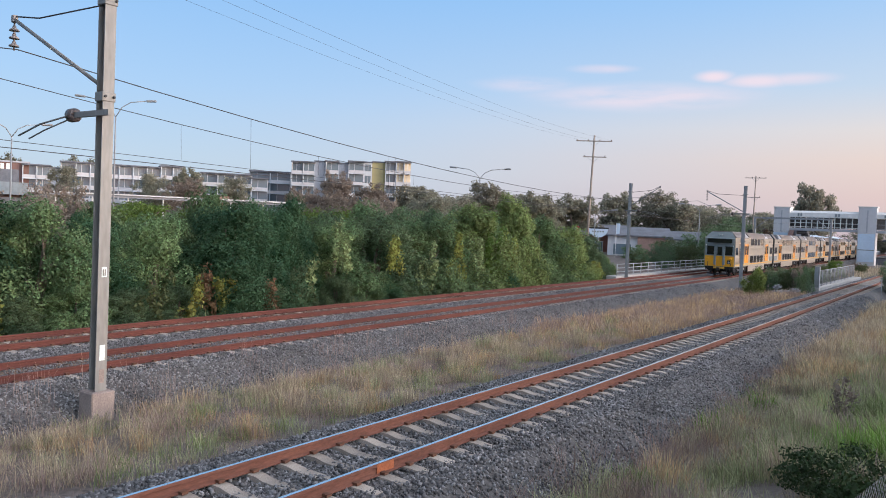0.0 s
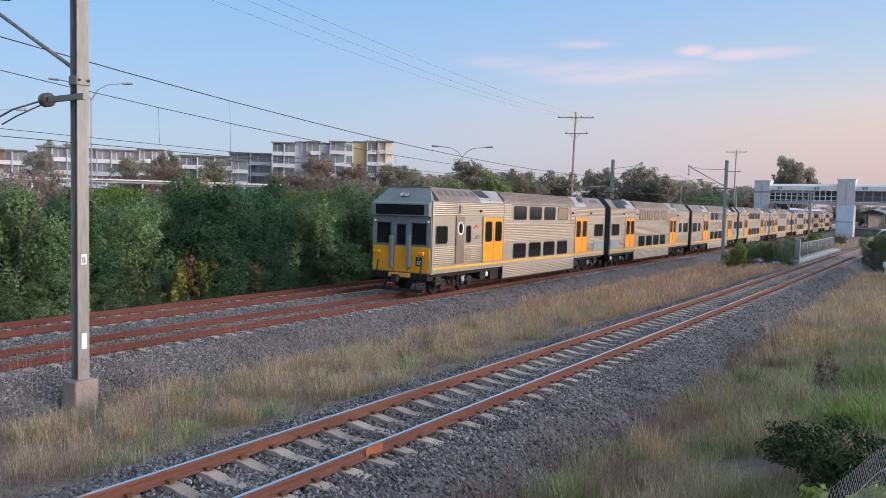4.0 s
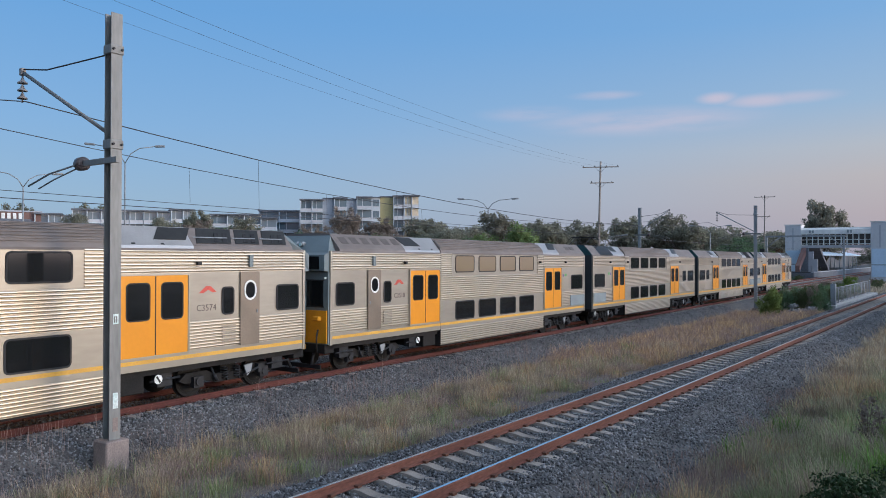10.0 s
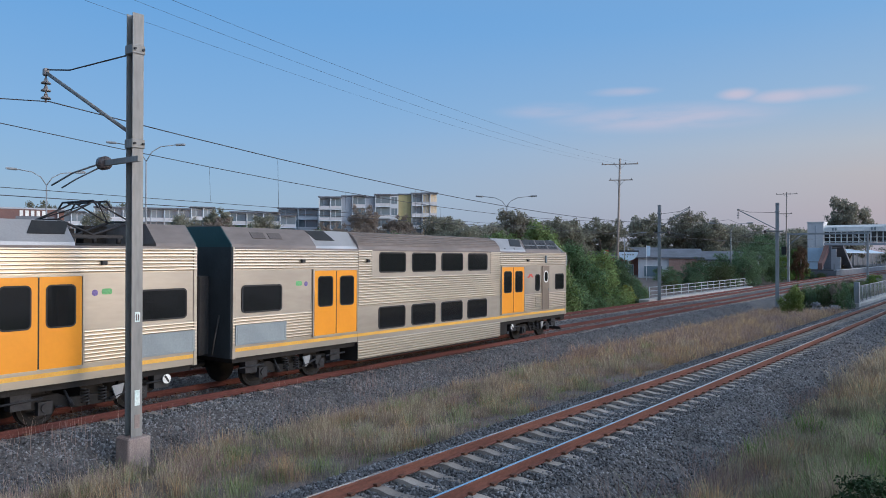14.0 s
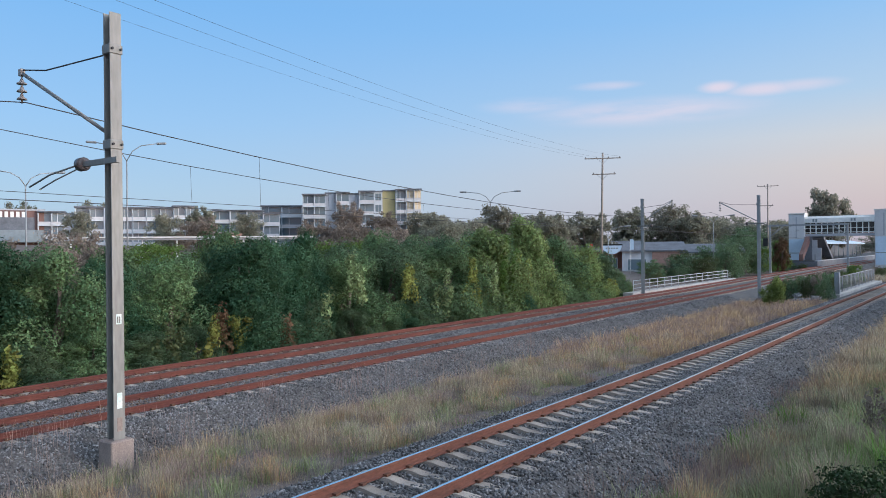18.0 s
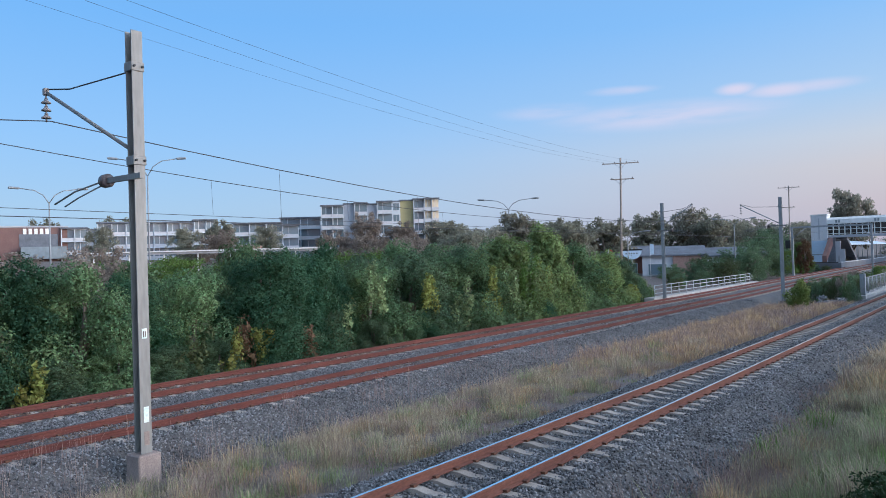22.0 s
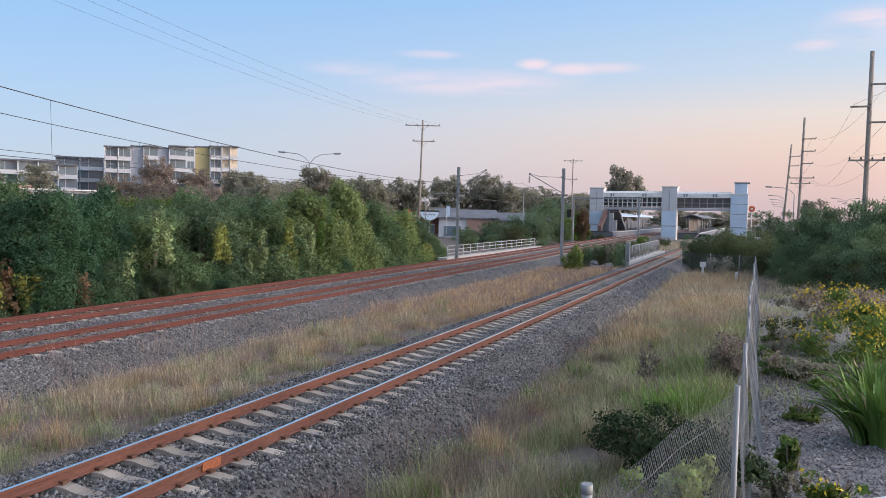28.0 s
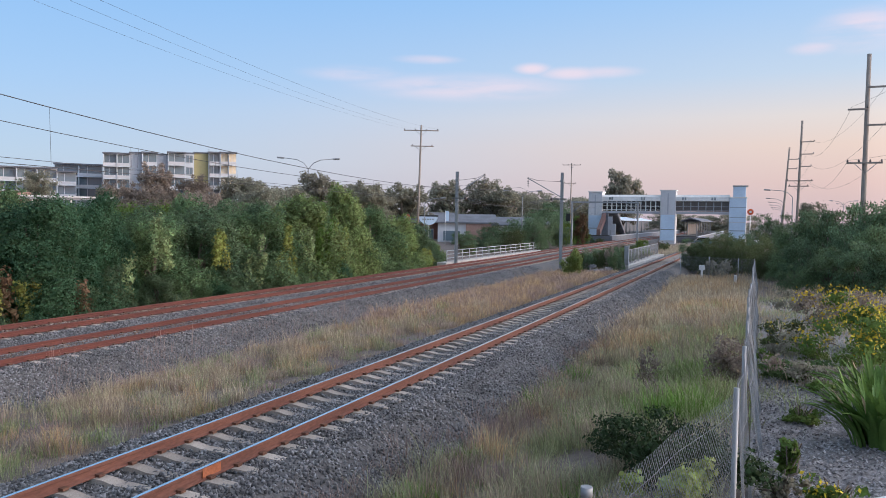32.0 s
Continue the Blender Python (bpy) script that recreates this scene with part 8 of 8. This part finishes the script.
    blades("brown_tufts_bank", np.array([(x, y, ground_z(x, y)) for x, y in clump_at]), 170, 0.50, 0.011, M["russet"], 28, "dead russet-brown tufts on the bank", clump=0.34, lean=0.8)
    clump_at = [(rt.uniform(-4.9, -0.5), rt.uniform(6, 34)) for _ in range(18)]
    blades("weed_tufts_bank", np.array([(x, y, ground_z(x, y)) for x, y in clump_at]), 170, 0.42, 0.013, M["lush"], 22, "small bright green weed tufts on the bank", clump=0.22, lean=0.8)
    # weeds along the foot of the thicket
    def beside(x, y):
        return 0.35 + 0.65 * smooth_step(45, 25, y)
    blades("weeds_thicket", spots_in(-27.2, -25.9, 2, 66, 700, 13, beside), 10, 0.5, 0.024, M["green"], 13, "tall weeds along the foot of the thicket", clump=0.25)
    blades("dry_weeds_thicket", spots_in(-26.8, -25.6, 2, 66, 500, 14, beside), 9, 0.34, 0.018, M["straw"], 14, "dry weeds along the foot of the thicket", clump=0.25)
    # garden side
    blades("weeds_garden", spots_in(0.3, 6.0, 14, 45, 2300, 15, patchy(0.45, 0.05, 12)), 12, 0.30, 0.013, M["green"], 15, "low green weeds in the mulched garden")
    blades("dry_weeds_garden", spots_in(0.2, 7.0, 17, 60, 1000, 16, patchy(0.25, -0.05, 13)), 10, 0.50, 0.018, M["straw"], 16, "dry weeds behind the fence")
    blades("weeds_station_side", spots_in(-16, -9, 100, 150, 700, 17), 8, 0.6, 0.04, M["straw"], 17, "dry grass beside the station", clump=0.4)


def build_garden():
    # mulch bed and chips
    xs, ys = np.linspace(0.15, 7.5, 30), np.linspace(3.4, 44, 90)
    V = np.array([(x, y, ground_z(x, y) + 0.035 + 0.02 * noise.noise((x * 3, y * 3, 9))) for y in ys for x in xs])
    i = (np.arange(89)[:, None] * 30 + np.arange(29)[None]).ravel()
    structure("mulch_bed", fast_mesh("mulch_bed", V, np.stack([i, i + 1, i + 31, i + 30], 1), M["mulch"], True), "grey-brown mulch bed behind the chain-link fence", "garden bed")
    rng = np.random.default_rng(8)
    n = 48000
    P = np.stack([rng.uniform(0.2, 4.5, n), rng.uniform(5, 24, n), np.zeros(n)], 1)
    P[:, 2] = [ground_z(x, y) + 0.05 for x, y, _ in P]
    L = leaf_arrays(P, np.tile((0, 0, 1.3), (n, 1)), 0.027, rng, 2.4).reshape(-1, 3)
    structure("mulch_chips", fast_mesh("mulch_chips", L, np.arange(len(L)).reshape(-1, 4), M["chip"]), "loose bark chips on the mulch", "mulch", "stuff")

    def shrub(name, label, x, y, tall, wide, leaf, seed, leaves=2200, size=0.05, flowers=0, fl=0.055):
        rng_ = random.Random(seed)
        clumps = [(rng_.gauss(0, wide * 0.38), rng_.gauss(0, wide * 0.38), tall * rng_.uniform(0.12, 0.85), wide * 0.24, wide * 0.24, tall * 0.16) for _ in range(18)]
        s = thing(name, label, "shrub", "shrubs by the fence", at=pose(x, y, ground_z(x, y)))
        part("trunk", limb_mesh("trunk", (tall * 0.6, 0.02), [(tall * 0.1, (c[0], c[1], c[2])) for c in clumps[:8]], seed), None, s)
        part("crown", crown_mesh("crown", clumps, leaves, size, leaf, seed, 0.12), None, s)
        if flowers:
            top = [(c[0], c[1], c[2] + tall * 0.12, c[3], c[4], c[5]) for c in clumps if c[2] > tall * 0.35]
            tagged(part("flower_cover", crown_mesh("flower_cover", top, flowers, fl, M["flower"], seed + 1, 0.0, 0.9), None, s, "small yellow daisy flowers"), kind="stuff")
        return s
    shrub("daisy_bush", "green daisy bush covered in yellow flowers", 2.75, 20.4, 1.35, 1.5, M["leaf2"], 1, 3600, 0.05, 620, 0.05)
    shrub("daisy_bush", "green daisy bush with yellow flowers", 3.6, 23.5, 1.5, 1.8, M["leaf2"], 2, 3200, 0.06, 700)
    shrub("daisy_bush", "straggly daisy bush with some yellow flowers", 3.1, 29.0, 1.4, 2.0, M["leafb"], 3, 2600, 0.06, 420)
    shrub("daisy_bush", "small daisy bush with a few yellow flowers", 1.3, 22.5, 0.8, 1.0, M["leafg"], 4, 1500, 0.045, 45)
    shrub("daisy_bush", "small daisy bush with a few yellow flowers", 0.9, 24.5, 0.9, 0.9, M["leafolive"], 5, 1300, 0.045, 45)
    shrub("daisy_bush", "low daisy plant with a few yellow flowers", 1.1, 9.7, 0.36, 0.45, M["leaf2"], 6, 600, 0.035, 40, 0.04)
    shrub("shrub", "dark green shrub with russet tips below the fence", -1.35, 12.0, 0.78, 1.2, M["leafd"], 7, 4200, 0.030)
    shrub("shrub", "dark green shrub below the fence", -0.95, 10.6, 0.82, 1.25, M["leafd"], 8, 4600, 0.030)
    shrub("shrub", "dark green shrub behind the chain-link mesh", -0.65, 9.4, 0.95, 1.1, M["leafd"], 21, 4200, 0.034)
    shrub("shrub", "pale green leafy weed behind the chain-link mesh", -0.55, 8.6, 0.9, 0.6, M["leafsap"], 9, 1300, 0.06)
    shrub("shrub", "dry brown shrub against the fence", -0.35, 17.5, 1.2, 0.9, M["leafb"], 10, 2000, 0.04)
    shrub("shrub", "low grey-green shrub on the mulch", 1.5, 17.8, 0.55, 0.9, M["leafg"], 11, 1600, 0.04)
    shrub("shrub", "low green shrub on the mulch", 0.9, 18.6, 0.5, 0.8, M["leaf"], 12, 1400, 0.04)
    shrub("shrub", "mat of low green leaves on the mulch", 0.95, 14.4, 0.2, 0.55, M["leaf2"], 13, 900, 0.04)
    shrub("shrub", "thin dark seeding weed stem on the bank", -2.25, 18.6, 1.25, 0.4, M["leafb"], 14, 500, 0.04)
    shrub("shrub", "upright weed on the mulch", 0.62, 11.0, 0.55, 0.16, M["leaf2"], 15, 500, 0.05)
    shrub("shrub", "twiggy dry weed on the mulch", 0.5, 9.9, 0.4, 0.28, M["leafg"], 16, 420, 0.04)
    shrub("shrub", "grey-leaved shrub behind the fence", 2.6, 32.0, 1.2, 1.8, M["leafg"], 17, 2400, 0.06)
    shrub("shrub", "pale twiggy shrub by the white post", -2.6, 62.5, 1.7, 1.6, M["leafg"], 18, 1600, 0.08)
    shrub("shrub", "white-flecked weed heap beside the bridge", -12.6, 66.0, 0.95, 1.5, M["galv"], 19, 900, 0.10)
    shrub("shrub", "green sapling in the grass between the tracks", -13.9, 61.0, 2.3, 1.15, M["leafsap"], 20, 3400, 0.07)
    rw = random.Random(77)
    for k in range(9):
        shrub("shrub", "low sprawling green weed on the mulch", rw.uniform(0.4, 1.9), 15.8 + 1.15 * k, rw.uniform(0.25, 0.55), rw.uniform(0.35, 0.7), M["leaf2"] if k % 3 else M["leafg"], 80 + k, 700, 0.04)
    # strap-leaved plant
    for x, y, tall, nb, seed in ((1.98, 12.9, 1.5, 150, 1), (2.25, 15.4, 1.3, 110, 2)):
        rs = random.Random(seed)
        s = thing("flax_plant", "clump of long arching strap leaves, bright green", "plant", "strap-leaved plants", at=pose(x, y, ground_z(x, y)))
        for b in range(nb):
            bm = bmesh.new()
            root = rs.uniform(0.05, 0.42)
            a, ln, arch, w = rs.uniform(0, 6.28), tall * rs.uniform(0.6, 1.05), rs.uniform(0.3, 0.95), rs.uniform(0.042, 0.072)
            prev = None
            for k in range(7):
                f = k / 6
                r = root + ln * arch * f ** 1.4 * 0.75
                z = ln * (f - 0.42 * arch * f * f * 1.35)
                ww = w * (1 - f ** 3) * (0.6 + 0.8 * min(1, f * 3) * 0.5) + 0.002
                c, sd = Vector((r * math.cos(a), r * math.sin(a), max(z, 0.03))), Vector((-math.sin(a), math.cos(a), 0))
                cur = (bm.verts.new(c - sd * ww), bm.verts.new(c - Vector((0, 0, ww * 0.5))), bm.verts.new(c + sd * ww))
                if prev:
                    bm.faces.new((prev[0], prev[1], cur[1], cur[0]))
                    bm.faces.new((prev[1], prev[2], cur[2], cur[1]))
                prev = cur
            part("strap_leaf", bm, M["straw"] if b % 17 == 0 else M["strap"], s)


def build_fence():
    """Chain-link: posts, three strained wires and a diamond mesh."""
    f = thing("chain_link_fence", "galvanised chain-link fence, sagging in places, on round posts", "fence")
    posts = [(-0.68, 4.14)] + [(0.02 + 0.03 * math.sin(k), 7.6 + 3.05 * k) for k in range(18)] + [(-1.1, 60.0), (-3.2, 61.0), (-5.4, 62.0)]

    def top(y):
        return float(np.interp(y, [4.1, 7.6, 60], [2.16, 2.12, 1.10]))
    for x, y in posts:
        g = ground_z(x, y) - 0.3
        tube_part("post", [(x, y, g), (x, y, top(y))], 0.032 if y < 6 else 0.026, M["galv"], f, "", 8)
        if y < 6:
            tube_part("post_cap", [(x, y, top(y) - 0.02), (x, y, top(y) + 0.035)], 0.034, M["galv"], f, "", 8)
    for n, ((xa, ya), (xb, yb)) in enumerate(zip(posts, posts[1:])):
        ta, tb = top(ya) - 0.03, top(yb) - 0.03
        ga, gb = ta - 1.75, tb - 1.75
        ln = math.hypot(xb - xa, yb - ya)
        step = 0.068 if n < 3 else 0.11
        thick = 0.0017 if n < 3 else 0.0036
        sag = 0.0 if n == 0 else (0.14 if n == 1 else 0.03)

        def at(s, v):
            k = s / ln
            e = 1 - (2 * k - 1) ** 2
            hi = ta + (tb - ta) * k - sag * e
            lo = ga + (gb - ga) * k
            bulge = (0.03 if n < 2 else 0.02) * math.sin(k * 9 + n) * e
            lean = 0.0 if n == 0 or n > 17 else 0.26 * (1 - v) * min(1.0, n / 2)
            return Vector((xa + (xb - xa) * k + bulge + lean, ya + (yb - ya) * k, lo + (hi - lo) * v))
        bm = bmesh.new()
        rise = 1.75
        lines = int((ln + rise) / step)
        for sign in (1, -1):
            for k in range(lines):
                s0 = k * step - (rise if sign > 0 else 0)
                a0, a1 = (max(0.0, -s0 / rise), min(1.0, (ln - s0) / rise)) if sign > 0 else (max(0.0, (s0 - ln) / rise), min(1.0, s0 / rise))
                if a1 - a0 < 0.02:
                    continue
                m_ = 4 if n < 3 else 2
                pts = [at(s0 + sign * rise * (a0 + (a1 - a0) * j / m_), a0 + (a1 - a0) * j / m_) for j in range(m_ + 1)]
                bm_tube(bm, pts, thick, 3, False)
        part("mesh_panel", bm, M["meshwire"], f, "diamond wire mesh")
        for v in ((0.02, 0.90) if n == 0 else (0.02, 0.62, 0.97)):
            tube_part("strand", [at(ln * j / 6, v) for j in range(7)], 0.002 if n == 0 else 0.0035, M["meshwire"], f, "", 4)
    # handrail at the top of the bank
    hr = thing("handrail", "white painted pipe handrail at the head of the bank", "railing")
    tube_part("rail", [(-0.35, 2.50, 2.54), (0.10, 2.84, 2.58), (0.43, 3.09, 2.61), (1.2, 3.66, 2.68), (2.2, 4.41, 2.76)], 0.024, M["paint"], hr)
    for x, y in ((-0.3, 2.54), (1.2, 3.66), (2.15, 4.37)):
        tube_part("post", [(x, y, ground_z(x, y) - 0.1), (x, y, 2.67 + 0.085 * (x - 1.2))], 0.024, M["paint"], hr)
    wp = thing("marker_post", "short white marker post with a square head in dry grass", "post", at=pose(-3.7, 60.7, -0.85))
    box_part("stem", (-0.08, -0.06, -0.3, 0.08, 0.06, 0.95), M["paint"], wp, "", 0.01)
    box_part("head", (-0.20, -0.10, 0.90, 0.20, 0.10, 1.28), M["paint"], wp, "", 0.03)
    wp2 = thing("marker_post", "short plain white marker post near the fence corner", "post", at=pose(-1.2, 57.0, -0.85))
    box_part("stem", (-0.10, -0.10, 0, 0.10, 0.10, 0.85), M["paint"], wp2, "", 0.02)
    lt = thing("drink_can", "crushed blue drink can lying in the grass", "litter", at=pose(-5.3, 11.2, -0.86, 90, 0, 30))
    tube_part("can", [(0, 0, -0.06), (0, 0, -0.05), (0, 0, 0.05), (0, 0, 0.06)], [0.025, 0.033, 0.033, 0.025], mat("blue_can", (0.10, 0.22, 0.45), (0.35, 0.45, 0.6), scale=12, rough=0.4), lt, "", 10)


build_hedge()
build_far_trees()
build_grass()
build_garden()
build_fence()

# tracks last: many alike pieces ---------------------------------------------------------------------
scatter_stones("loose_ballast_near", "near", ((NEAR_X - 2.7, NEAR_X + 2.75, 3.5, 26, 330, 0.074), (NEAR_X - 2.7, NEAR_X + 2.75, 26, 62, 110, 0.085)), 3, "loose grey crushed stones around the near track")
scatter_stones("loose_ballast_far", "far", ((-21.9, -15.9, 3, 36, 270, 0.072), (-25.6, -23.9, 4, 36, 60, 0.08), (-21.9, -16.0, 36, 70, 90, 0.085)), 4, "loose grey crushed stones around the far tracks")
scatter_stones("stained_ballast_far", "far", ((-19.75, -18.1, 3, 66, 130, 0.075), (-23.8, -22.1, 4, 66, 110, 0.08)), 6, "rust-stained brown stones between the far rails", "browntone")
build_track("track_near", NEAR_X, 0.0, "near railway track with orange-brown rusty rails on concrete sleepers", M["rust"], True, (1, 78))
build_track("track_middle", TRAIN_X, FAR_Z, "railway track with dark red-brown rails, used by the train", M["dullrust"], False, (2, 60), y_ref=9.6)
build_track("track_far", FAR_X, FAR_Z, "farthest railway track with dark red-brown rails", M["dullrust"], False, (4, 50), y_ref=9.5)
motions()
